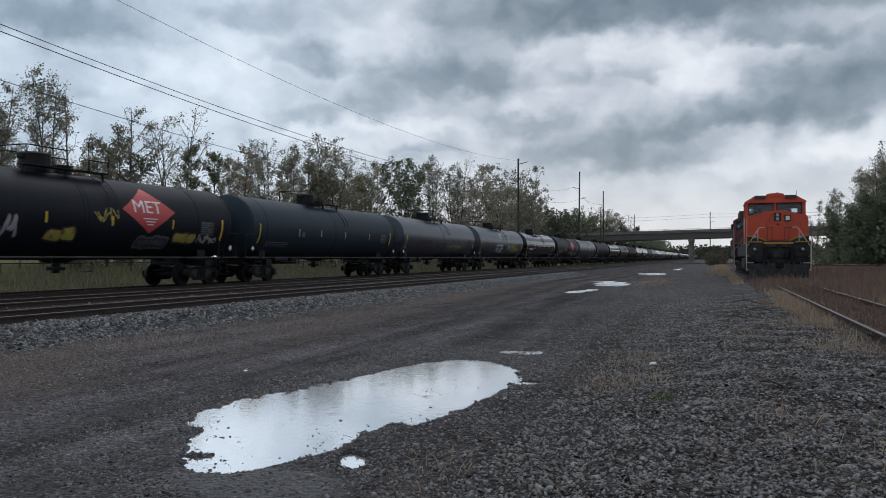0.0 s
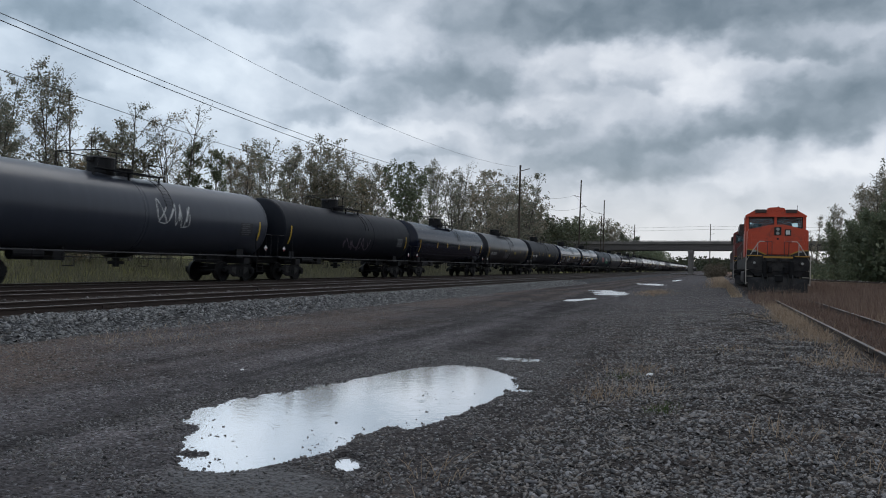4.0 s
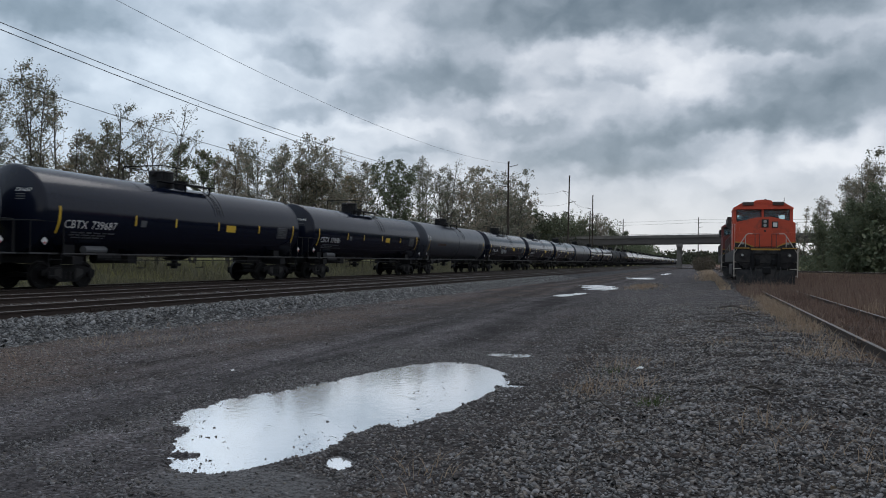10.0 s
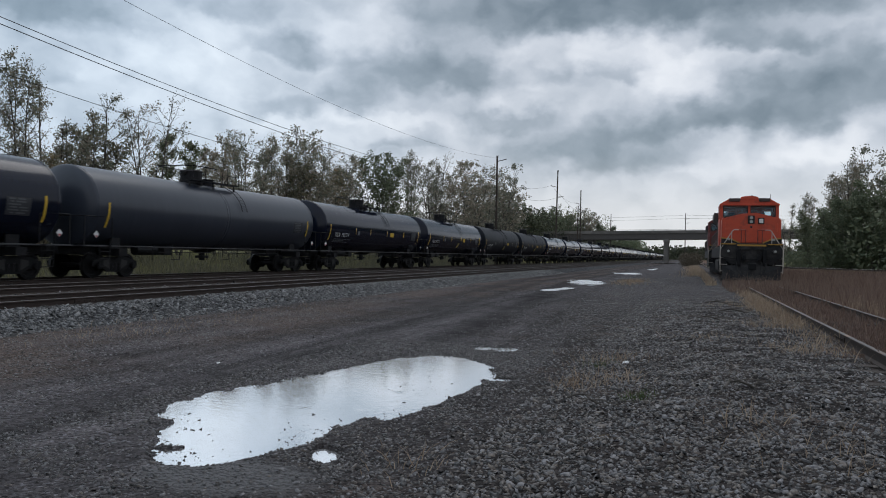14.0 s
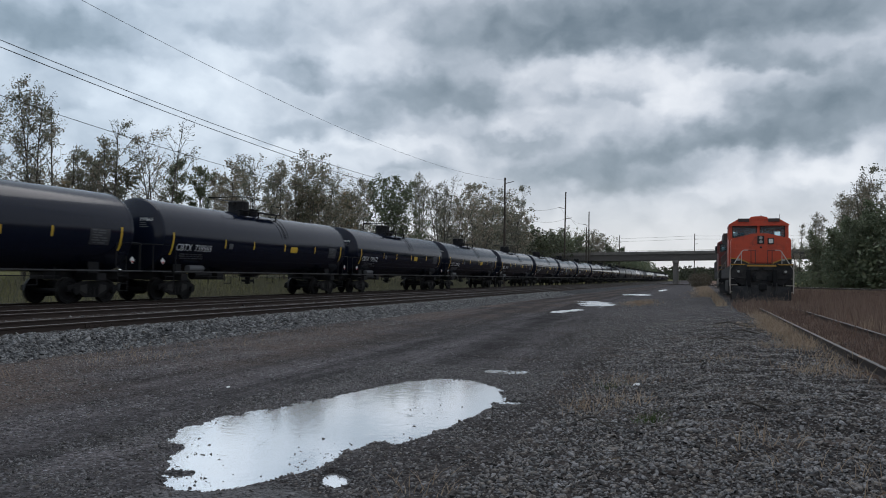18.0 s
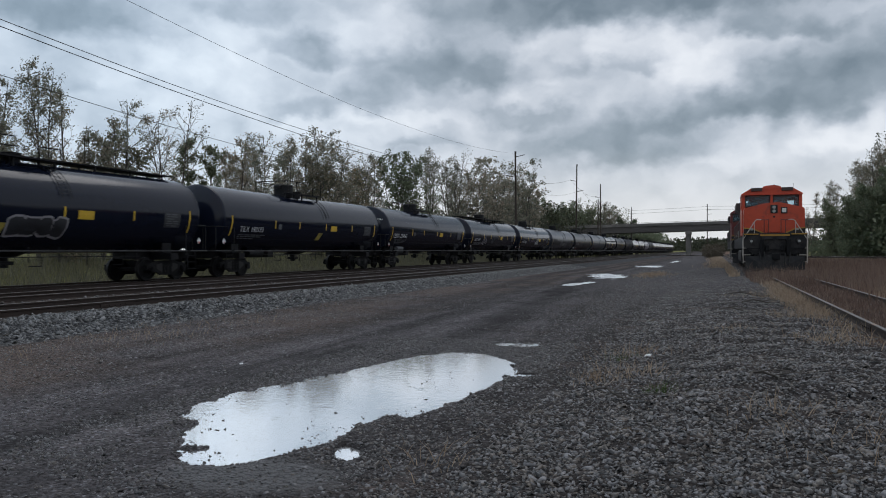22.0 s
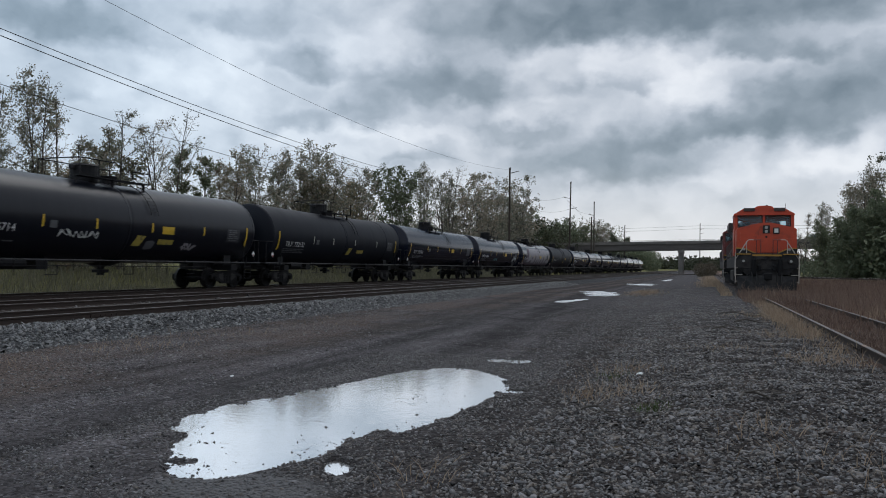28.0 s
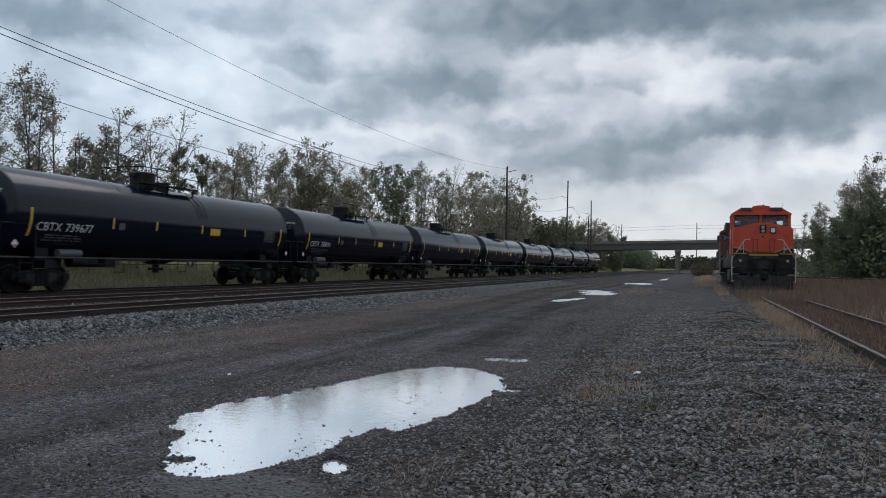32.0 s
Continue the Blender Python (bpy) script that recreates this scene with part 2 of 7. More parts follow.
def leaf_material(name, c1, c2, c3):
    m = bpy.data.materials.new(name)
    m.use_nodes = True
    g = Graph(m.node_tree)
    b = g.node("ShaderNodeBsdfPrincipled")
    out = g.node("ShaderNodeOutputMaterial")
    g.feed(out.inputs[0], b.outputs[0])
    r = g.node("ShaderNodeNewGeometry").outputs["Random Per Island"]
    o = g.node("ShaderNodeObjectInfo").outputs["Random"]
    pos = g.node("ShaderNodeTexCoord").outputs["Object"]
    n = g.noise(pos, 0.5, 3)
    f = g.math("ADD", g.math("MULTIPLY", r, 0.55), g.math("ADD", g.math("MULTIPLY", n, 0.5), g.math("MULTIPLY", o, 0.25)))
    col = g.ramp(f, [(0.25, c1), (0.6, c2), (0.95, c3)])
    g.feed(b.inputs["Base Color"], col)
    b.inputs["Roughness"].default_value = 0.6
    b.inputs["Specular IOR Level"].default_value = 0.3
    tr = g.node("ShaderNodeBsdfTranslucent")
    g.feed(tr.inputs[0], col)
    mx = g.node("ShaderNodeMixShader")
    mx.inputs[0].default_value = 0.4
    g.feed(mx.inputs[1], b.outputs[0])
    g.feed(mx.inputs[2], tr.outputs[0])
    g.feed(out.inputs[0], mx.outputs[0])
    return m


def ground_material():
    """One sheet of gravel road, ballast, bank and grass, told apart by where it lies across the line."""
    m = bpy.data.materials.new("ground_gravel")
    m.use_nodes = True
    g = Graph(m.node_tree)
    b = g.node("ShaderNodeBsdfPrincipled")
    out = g.node("ShaderNodeOutputMaterial")
    g.feed(out.inputs[0], b.outputs[0])
    pos = g.node("ShaderNodeNewGeometry").outputs["Position"]
    x, y, z = g.xyz(pos)
    wob = g.math("MULTIPLY", g.math("SUBTRACT", g.noise(pos, 0.45, 5, 0.65), 0.5), 3.4)
    xw = g.math("ADD", x, wob)
    cell = g.voronoi(pos, 22.0, "F1", "Color")
    cx, cy, cz = g.xyz(cell)
    cell2 = g.voronoi(pos, 45.0, "F1", "Color")
    ex, ey, ez = g.xyz(cell2)
    n1 = g.noise(pos, 0.8, 6, 0.62)
    n2 = g.noise(pos, 6.0, 5, 0.65)
    n3 = g.noise(pos, 0.23, 5, 0.6)
    stone = g.math("ADD", 0.35, g.math("ADD", g.math("MULTIPLY", cx, 0.75), g.math("MULTIPLY", ex, 0.55)))
    # compacted wet road with paler grit
    road = g.mix(n2, (0.050, 0.0468, 0.0478), (0.099, 0.092, 0.092))
    road = g.mix(g.span(n1, 0.45, 0.7), road, (0.034, 0.032, 0.032))
    road = g.mix(g.span(ey, 0.84, 0.92, 0.0, 0.8), road, (0.15, 0.15, 0.157))
    grit = g.math("ADD", 0.16, g.math("ADD", g.math("MULTIPLY", ex, 1.2), g.math("MULTIPLY", cz, 0.5)))
    road = g.vmath("MULTIPLY", road, g.join(grit, grit, grit))
    soak = g.span(y, 11.0, 22.0, 1.0, 0.76)
    road = g.vmath("MULTIPLY", road, g.join(soak, soak, soak))
    brown = g.mix(n2, (0.060, 0.048, 0.041), (0.102, 0.082, 0.070))
    lane = g.noise(g.join(g.math("MULTIPLY", x, 1.0), g.math("MULTIPLY", y, 0.06), 0.0), 1.3, 5, 0.6)
    lk = g.span(lane, 0.36, 0.64, 0.52, 1.38)
    road = g.vmath("MULTIPLY", road, g.join(lk, lk, lk))
    brown = g.vmath("MULTIPLY", brown, g.join(grit, grit, grit))
    # near bank coloured dark for shade between stones, far bank in their mean tone
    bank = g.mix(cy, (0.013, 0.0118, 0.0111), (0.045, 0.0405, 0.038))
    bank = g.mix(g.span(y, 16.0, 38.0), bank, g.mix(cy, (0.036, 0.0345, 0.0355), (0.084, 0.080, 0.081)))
    bank = g.vmath("MULTIPLY", bank, g.join(stone, stone, stone))
    bank = g.mix(g.span(n1, 0.52, 0.72, 0.0, 0.75), bank, brown)
    # dark ground tone stands for the shaded gaps between ballast stones
    ballast = g.mix(cy, (0.016, 0.0165, 0.0168), (0.066, 0.068, 0.070))
    ballast = g.vmath("MULTIPLY", ballast, g.join(stone, stone, stone))
    grass = g.mix(n2, (0.055, 0.062, 0.026), (0.125, 0.115, 0.050))
    weedy = g.mix(n2, (0.070, 0.045, 0.034), (0.125, 0.085, 0.062))
    # across the line; the bank's foot bears away to the west with distance
    foot = g.math("ADD", xw, g.span(y, 12.0, 47.0, 0.0, 3.0, False))
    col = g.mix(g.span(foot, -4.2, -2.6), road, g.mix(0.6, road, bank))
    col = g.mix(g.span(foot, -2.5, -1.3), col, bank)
    col = g.mix(g.span(xw, 1.9, 3.3), col, weedy)
    col = g.mix(g.span(xw, 12.0, 30.0), col, grass)
    shoulder = g.mix(g.span(n3, 0.36, 0.6, 0.1, 0.9), road, brown)
    col = g.mix(g.span(xw, -6.3, -7.6), col, shoulder)
    col = g.mix(g.span(g.math("ADD", x, g.math("MULTIPLY", wob, 0.25)), -10.5, -11.1), col, ballast)
    dust = g.mix(0.75, ballast, (0.036, 0.025, 0.020))
    col = g.mix(g.span(x, -12.6, -13.1), col, dust)
    col = g.mix(g.span(g.math("ADD", x, g.math("MULTIPLY", wob, 0.4)), -24.6, -25.6), col, grass)
    # wheel paths
    rutx = g.math("ADD", g.math("ADD", x, g.math("MULTIPLY", wob, 0.3)), g.span(y, 12.0, 47.0, 0.0, 3.0, False))
    rut = None
    for at, tight in ((-4.1, 2.6), (-5.6, 5.0), (-7.0, 3.0)):
        one = g.math("EXPONENT", g.math("MULTIPLY", g.math("POWER", g.math("SUBTRACT", rutx, at), 2.0), -tight))
        rut = one if rut is None else g.math("ADD", rut, one, clamp=True)
    rut = g.math("MULTIPLY", rut, g.span(n2, 0.25, 0.6, 0.55, 1.0))
    col = g.mix(g.math("MULTIPLY", rut, g.span(y, 12.0, 19.0, 0.42, 0.72)), col, (0.024, 0.0225, 0.0225))
    # smooth mud that the puddle leaves when it shrinks
    mud = g.math("MULTIPLY", g.math("MULTIPLY", g.span(x, -6.6, -5.2), g.span(x, -2.0, -2.7)), g.math("MULTIPLY", g.span(y, 14.5, 12.0), g.span(n1, 0.36, 0.6)))
    col = g.mix(g.math("MULTIPLY", mud, 0.35), col, (0.026, 0.0245, 0.0245))
    # a slick of wet silt beside the small pool
    silt = g.math("ADD", g.math("POWER", g.math("MULTIPLY", g.math("ADD", x, 3.0), 1.25), 2.0), g.math("POWER", g.math("MULTIPLY", g.math("SUBTRACT", y, 4.5), 2.0), 2.0))
    silt = g.span(g.math("ADD", silt, g.math("MULTIPLY", n2, 0.8)), 1.5, 0.7)
    mud = g.math("MAXIMUM", mud, silt)
    col = g.mix(g.math("MULTIPLY", silt, 0.7), col, (0.040, 0.038, 0.038))
    # dead tufts and moss
    tuft = g.math("MULTIPLY", g.span(g.noise(pos, 1.1, 4, 0.7), 0.62, 0.72), g.span(x, -2.2, -0.5))
    col = g.mix(g.math("MULTIPLY", tuft, 0.6), col, (0.13, 0.098, 0.058))
    # wet mud round the water
    col = g.vmath("MULTIPLY", col, (1.38, 1.36, 1.41))
    wet = g.span(z, -0.008, -0.032)
    col = g.mix(g.math("MULTIPLY", wet, 0.6), col, (0.022, 0.021, 0.021))
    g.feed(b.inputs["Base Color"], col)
    damp = g.math("MULTIPLY", g.span(n1, 0.35, 0.65, 0.12, 0.0), g.span(x, -10.5, -9.0))
    r = g.math("SUBTRACT", 0.95, g.math("ADD", damp, g.math("ADD", g.math("MULTIPLY", wet, 0.3), g.math("ADD", g.math("MULTIPLY", mud, 0.2), g.math("MULTIPLY", silt, 0.25)))))
    g.feed(b.inputs["Roughness"], r)
    g.feed(b.inputs["Specular IOR Level"], g.math("ADD", 0.05, g.math("MULTIPLY", silt, 0.35)))
    h = g.math("ADD", g.math("MULTIPLY", g.voronoi(pos, 22.0), 1.0), g.math("ADD", g.math("MULTIPLY", g.voronoi(pos, 45.0), 0.5), g.math("MULTIPLY", n2, 0.9)))
    bn = g.node("ShaderNodeBump")
    bn.inputs["Strength"].default_value = 1.0
    bn.inputs["Distance"].default_value = 0.042
    bn.invert = True
    g.feed(bn.inputs["Height"], h)
    g.feed(b.inputs["Normal"], bn.outputs[0])
    return m


def water_material():
    m = bpy.data.materials.new("puddle_water")
    m.use_nodes = True
    g = Graph(m.node_tree)
    b = g.node("ShaderNodeBsdfPrincipled")
    out = g.node("ShaderNodeOutputMaterial")
    g.feed(out.inputs[0], b.outputs[0])
    pos = g.node("ShaderNodeNewGeometry").outputs["Position"]
    g.feed(b.inputs["Base Color"], g.mix(g.noise(pos, 2.0, 4), (0.88, 0.90, 0.92), (0.96, 0.97, 0.98)))
    b.inputs["Metallic"].default_value = 0.88
    g.feed(b.inputs["Roughness"], g.span(g.xyz(pos)[1], 13.0, 30.0, 0.09, 0.21))
    b.inputs["IOR"].default_value = 1.333
    b.inputs["Specular IOR Level"].default_value = 0.5
    bn = g.node("ShaderNodeBump")
    bn.inputs["Strength"].default_value = 0.11
    bn.inputs["Distance"].default_value = 0.01
    x, y, z = g.xyz(pos)
    rip = g.math("ADD", g.noise(g.join(g.math("MULTIPLY", x, 1.0), g.math("MULTIPLY", y, 1.0), 0.0), 9.0, 3, 0.5), g.math("MULTIPLY", g.math("SINE", g.math("MULTIPLY", g.voronoi(pos, 2.6), 38.0)), g.span(g.voronoi(pos, 2.6), 0.0, 0.38, 0.35, 0.0)))
    rip = g.math("MULTIPLY", rip, g.span(y, 13.0, 30.0, 1.0, 0.05))
    g.feed(bn.inputs["Height"], rip)
    g.feed(b.inputs["Normal"], bn.outputs[0])
    return m


M = {}
M["ground"] = ground_material()
M["water"] = water_material()
M["stone"] = surface("crushed_stone", (0.056, 0.054, 0.0565), 0.34, vary=0.4, island=0.95, scale=14, tint=(0.078, 0.062, 0.050), spec=0.5)
M["stone_dark"] = surface("dark_gravel", (0.054, 0.052, 0.0545), 0.48, vary=0.3, island=0.9, scale=9, tint=(0.042, 0.034, 0.030))
M["ballast_stone"] = surface("ballast_stone", (0.054, 0.055, 0.057), 0.5, vary=0.35, island=0.97, scale=9)
M["rail_head"] = surface("polished_rail_steel", (0.06, 0.056, 0.054), 0.5, 0.4, vary=0.15)
M["rail_side"] = surface("rusty_rail_steel", (0.030, 0.019, 0.015), 0.8, vary=0.35, scale=5, bump=0.003)
M["rail_old"] = surface("dull_rail_steel", (0.060, 0.052, 0.047), 0.5, 0.2, vary=0.3, dirt=(0.16, 0.09, 0.05))
# pale colour puts the glint of the far rail heads into the steel
M["rail_branch"] = surface("bright_branch_rail_steel", (0.40, 0.38, 0.36), 0.5, 0.2, vary=0.3)
M["tie"] = surface("weathered_tie", (0.036, 0.028, 0.024), 0.9, vary=0.35, scale=4, bump=0.01, obj_random=0.25)
M["tank_gloss"] = tank_paint("gloss_black_tank_paint", (0.0056, 0.0085, 0.0190), 0.19, (0.0080, 0.0112, 0.0230), 0.4, 0.25)
M["tank_satin"] = tank_paint("satin_black_tank_paint", (0.0055, 0.0070, 0.0120), 0.34, (0.012, 0.0145, 0.021), 0.5, 0.28)
M["tank_matte"] = tank_paint("weathered_black_tank_paint", (0.0072, 0.0092, 0.0145), 0.55, (0.0135, 0.0162, 0.0225), 0.6, 0.12)
M["tank_grey"] = tank_paint("faded_grey_tank_paint", (0.030, 0.036, 0.050), 0.34, (0.048, 0.055, 0.071), 0.6, 0.36)
M["tank_green"] = tank_paint("faded_dark_green_tank_paint", (0.0150, 0.0260, 0.0370), 0.55, (0.030, 0.040, 0.048), 0.6, 0.14)
M["steel_black"] = surface("black_frame_paint", (0.006, 0.0065, 0.0085), 0.6, vary=0.4, dirt=(0.018, 0.016, 0.016), dirt_amount=0.25, spec=0.25)
# paler grey puts the reflecting sill edge's highlight into the colour
M["sill_highlight"] = surface("worn_sill_paint", (0.040, 0.042, 0.048), 0.42, vary=0.4, dirt=(0.018, 0.016, 0.016), dirt_amount=0.3)
M["truck_steel"] = surface("grimy_cast_steel", (0.0045, 0.0048, 0.006), 0.75, vary=0.4, dirt=(0.009, 0.0085, 0.009), dirt_amount=0.3, bump=0.004, spec=0.25)
M["wheel_tread"] = surface("worn_wheel_steel", (0.018, 0.017, 0.018), 0.5, 0.5, vary=0.3)
M["yellow"] = surface("yellow_reflective_sheet", (0.60, 0.39, 0.03), 0.5, vary=0.25, scale=5)
M["strip_pale"] = surface("pale_worn_reflective_sheet", (0.36, 0.36, 0.32), 0.6, vary=0.3, scale=5)
M["rust_print"] = surface("faded_rust_print", (0.075, 0.036, 0.018), 0.7, vary=0.4, scale=3)
M["yellow_dirty"] = surface("grimy_yellow_panel", (0.34, 0.27, 0.05), 0.6, vary=0.3, scale=5, dirt=(0.08, 0.07, 0.05))
M["white_paint"] = surface("white_stencil_paint", (0.62, 0.63, 0.64), 0.6, vary=0.2, scale=4)
M["panel_dark"] = surface("dark_panel_paint", (0.022, 0.024, 0.030), 0.6, vary=0.3, scale=4)
M["grey_print"] = surface("faded_grey_print", (0.085, 0.09, 0.098), 0.6, vary=0.3, scale=4)
M["placard_red"] = surface("red_placard", (0.40, 0.045, 0.045), 0.5, vary=0.15)
M["spray_red"] = surface("red_spray_paint", (0.28, 0.045, 0.05), 0.6, vary=0.25)
M["spray_green"] = surface("green_spray_paint", (0.04, 0.28, 0.15), 0.6, vary=0.35)
M["spray_yellow"] = surface("yellow_spray_paint", (0.26, 0.27, 0.06), 0.6, vary=0.35)
M["spray_white"] = surface("white_spray_paint", (0.50, 0.52, 0.52), 0.6, vary=0.3)
M["spray_mauve"] = surface("mauve_spray_paint", (0.085, 0.062, 0.085), 0.6, vary=0.25)
M["spray_pale"] = surface("pale_grey_spray_paint", (0.27, 0.26, 0.285), 0.6, vary=0.2)
M["spray_orange"] = surface("orange_spray_paint", (0.27, 0.12, 0.03), 0.6, vary=0.35)
M["spray_blue"] = surface("pale_blue_spray_paint", (0.10, 0.24, 0.28), 0.6, vary=0.25)
M["spray_mint"] = surface("pale_mint_spray_paint", (0.27, 0.42, 0.34), 0.6, vary=0.25)
M["spray_dark"] = surface("dark_patch_paint", (0.012, 0.013, 0.016), 0.4, vary=0.3)
M["orange"] = surface("orange_locomotive_paint", (0.44, 0.048, 0.013), 0.42, vary=0.2, dirt=(0.23, 0.033, 0.016), dirt_amount=0.2)
M["maroon"] = surface("dull_red_locomotive_paint", (0.13, 0.020, 0.018), 0.5, vary=0.2, dirt=(0.08, 0.03, 0.02), dirt_amount=0.3)
# grimy hood colour made dark for the shade on the locomotive's side
M["hood_shaded"] = surface("grimy_dark_hood_paint", (0.035, 0.018, 0.016), 0.6, vary=0.3, dirt=(0.018, 0.015, 0.014), dirt_amount=0.4)
# grey stains spread wider here to imitate haze lifting the blacks
M["loco_black"] = surface("black_locomotive_paint", (0.010, 0.010, 0.0115), 0.55, vary=0.4, dirt=(0.034, 0.031, 0.030), dirt_amount=0.45, spec=0.25)
M["board_brown"] = surface("dark_number_board", (0.035, 0.022, 0.018), 0.5, vary=0.2)
M["seat_pale"] = surface("pale_seat_cloth", (0.60, 0.60, 0.58), 0.8, vary=0.15)
M["loco_yellow"] = surface("yellow_stripe_paint", (0.36, 0.19, 0.02), 0.5, vary=0.2)
M["loco_white"] = surface("white_handrail_paint", (0.40, 0.36, 0.32), 0.5, vary=0.25)
M["lens"] = surface("headlight_lens", (0.28, 0.28, 0.27), 0.15, vary=0.1)
M["concrete"] = surface("stained_concrete", (0.17, 0.155, 0.145), 0.85, vary=0.2, scale=0.6, fine=8, bump=0.01, dirt=(0.12, 0.115, 0.105), dirt_amount=0.4)
M["girder"] = surface("grey_girder_paint", (0.080, 0.072, 0.068), 0.7, vary=0.2, scale=0.7, fine=6)
M["pole_wood"] = surface("weathered_pole_wood", (0.050, 0.038, 0.030), 0.9, vary=0.3, scale=2, bump=0.01)
M["wire"] = surface("dark_cable", (0.035, 0.035, 0.037), 0.6)
M["bark"] = surface("grey_brown_bark", (0.085, 0.075, 0.066), 0.9, vary=0.35, scale=4, bump=0.02)
M["leaf"] = leaf_material("autumn_leaves", (0.132, 0.148, 0.113), (0.225, 0.230, 0.180), (0.346, 0.281, 0.218))
M["leaf_green"] = leaf_material("dull_green_leaves", (0.077, 0.099, 0.062), (0.129, 0.155, 0.097), (0.186, 0.194, 0.122))
M["leaf_yellow"] = leaf_material("yellowing_leaves", (0.107, 0.114, 0.080), (0.178, 0.173, 0.118), (0.285, 0.222, 0.144))
M["scrub"] = leaf_material("bare_scrub_twigs", (0.040, 0.034, 0.028), (0.070, 0.058, 0.044), (0.11, 0.09, 0.06))
M["weed"] = leaf_material("dead_brown_weeds", (0.085, 0.056, 0.046), (0.14, 0.094, 0.076), (0.22, 0.16, 0.125))
M["straw"] = leaf_material("dry_straw_grass", (0.18, 0.128, 0.088), (0.30, 0.222, 0.158), (0.42, 0.33, 0.24))
M["field"] = leaf_material("rough_field_grass", (0.058, 0.065, 0.045), (0.098, 0.099, 0.069), (0.167, 0.157, 0.112))
M["moss"] = leaf_material("green_tuft", (0.030, 0.050, 0.012), (0.05, 0.08, 0.02), (0.08, 0.11, 0.03))
M["far_leaf"] = leaf_material("far_woods_leaves", (0.026, 0.032, 0.020), (0.045, 0.052, 0.030), (0.085, 0.080, 0.050))
M["rubber"] = surface("dark_rubber", (0.02, 0.02, 0.02), 0.8)
M["truck_paint"] = surface("grey_car_paint", (0.10, 0.105, 0.11), 0.35, vary=0.1)


def glass_material():
    m = bpy.data.materials.new("cab_window_glass")
    m.use_nodes = True
    b = m.node_tree.nodes["Principled BSDF"]
    b.inputs["Base Color"].default_value = (0.50, 0.66, 0.72, 1)
    b.inputs["Roughness"].default_value = 0.05
    b.inputs["Specular IOR Level"].default_value = 0.6
    b.inputs["Transmission Weight"].default_value = 0.92
    b.inputs["IOR"].default_value = 1.1
    return m


M["glass"] = glass_material()

# ---- mesh tools ----
def mesh_ob(name, bm, material, parent=None, smooth=False, label=""):
    me = bpy.data.meshes.new(name)
    bm.normal_update()
    bm.to_mesh(me)
    bm.free()
    mats = material if isinstance(material, (list, tuple)) else [material]
    for m in mats:
        me.materials.append(m)
    if smooth:
        me.shade_smooth()
    ob = new(name, me)
    if parent is not None:
        ob.parent = parent
    if label:
        tagged(ob, label)
    return ob


def part(name, bm, material, parent, label="", smooth=False):
    """Links a bmesh as one mesh object under a thing or a part."""
    return mesh_ob(name, bm, material, parent, smooth, label)


def again(ob, m, parent=None):
    """Another piece on the same mesh at pose m."""
    o = bpy.data.objects.new(ob.name.split(".")[0], ob.data)
    scene.collection.objects.link(o)
    o.parent = parent if parent is not None else ob.parent
    o.matrix_basis = m
    return o


def thing(name, label, category, group="", kind="", at=None):
    e = new(name)
    if at is not None:
        e.matrix_basis = at
    return tagged(e, label, category, group, kind)


def add_box(bm, x0, x1, y0, y1, z0, z1, bevel=0.0, mat=0):
    r = bmesh.ops.create_cube(bm, size=1, matrix=Matrix.Translation(((x0 + x1) / 2, (y0 + y1) / 2, (z0 + z1) / 2)) @ Matrix.Diagonal((x1 - x0, y1 - y0, z1 - z0, 1)))
    vs = r["verts"]
    if bevel:
        es = list({e for v in vs for e in v.link_edges})
        rb = bmesh.ops.bevel(bm, geom=es, offset=bevel, segments=2, profile=0.6, affect="EDGES")
        fs = rb["faces"]
        vs = list({v for f in fs for v in f.verts})
    if mat:
        for f in {f for v in vs for f in v.link_faces}:
            f.material_index = mat
    return vs


def box(x0, x1, y0, y1, z0, z1, bevel=0.0):
    bm = bmesh.new()
    add_box(bm, x0, x1, y0, y1, z0, z1, bevel)
    return bm


def add_rod(bm, a, b, r, seg=6, r2=None):
    a, b = Vector(a), Vector(b)
    d = b - a
    q = d.to_track_quat("Z", "Y").to_matrix().to_4x4()
    bmesh.ops.create_cone(bm, cap_ends=True, segments=seg, radius1=r, radius2=r if r2 is None else r2, depth=d.length, matrix=Matrix.Translation((a + b) / 2) @ q)


def rod(points, r, seg=6):
    bm = bmesh.new()
    for a, b in zip(points, points[1:]):
        add_rod(bm, a, b, r, seg)
    return bm


def tube(points, r, seg=6):
    """One unbroken round bar or cable through the points."""
    bm = bmesh.new()
    pts = [Vector(p) for p in points]
    rings = []
    for i, p in enumerate(pts):
        d = (pts[min(i + 1, len(pts) - 1)] - pts[max(i - 1, 0)]).normalized()
        a = d.orthogonal().normalized() if not rings else (last - d * last.dot(d)).normalized()
        last = a
        b = d.cross(a)
        rings.append([bm.verts.new(p + (a * math.cos(6.28319 * k / seg) + b * math.sin(6.28319 * k / seg)) * r) for k in range(seg)])
    for u, v in zip(rings, rings[1:]):
        for k in range(seg):
            bm.faces.new((u[k], u[(k + 1) % seg], v[(k + 1) % seg], v[k]))
    bm.faces.new(rings[0][::-1])
    bm.faces.new(rings[-1])
    return bm


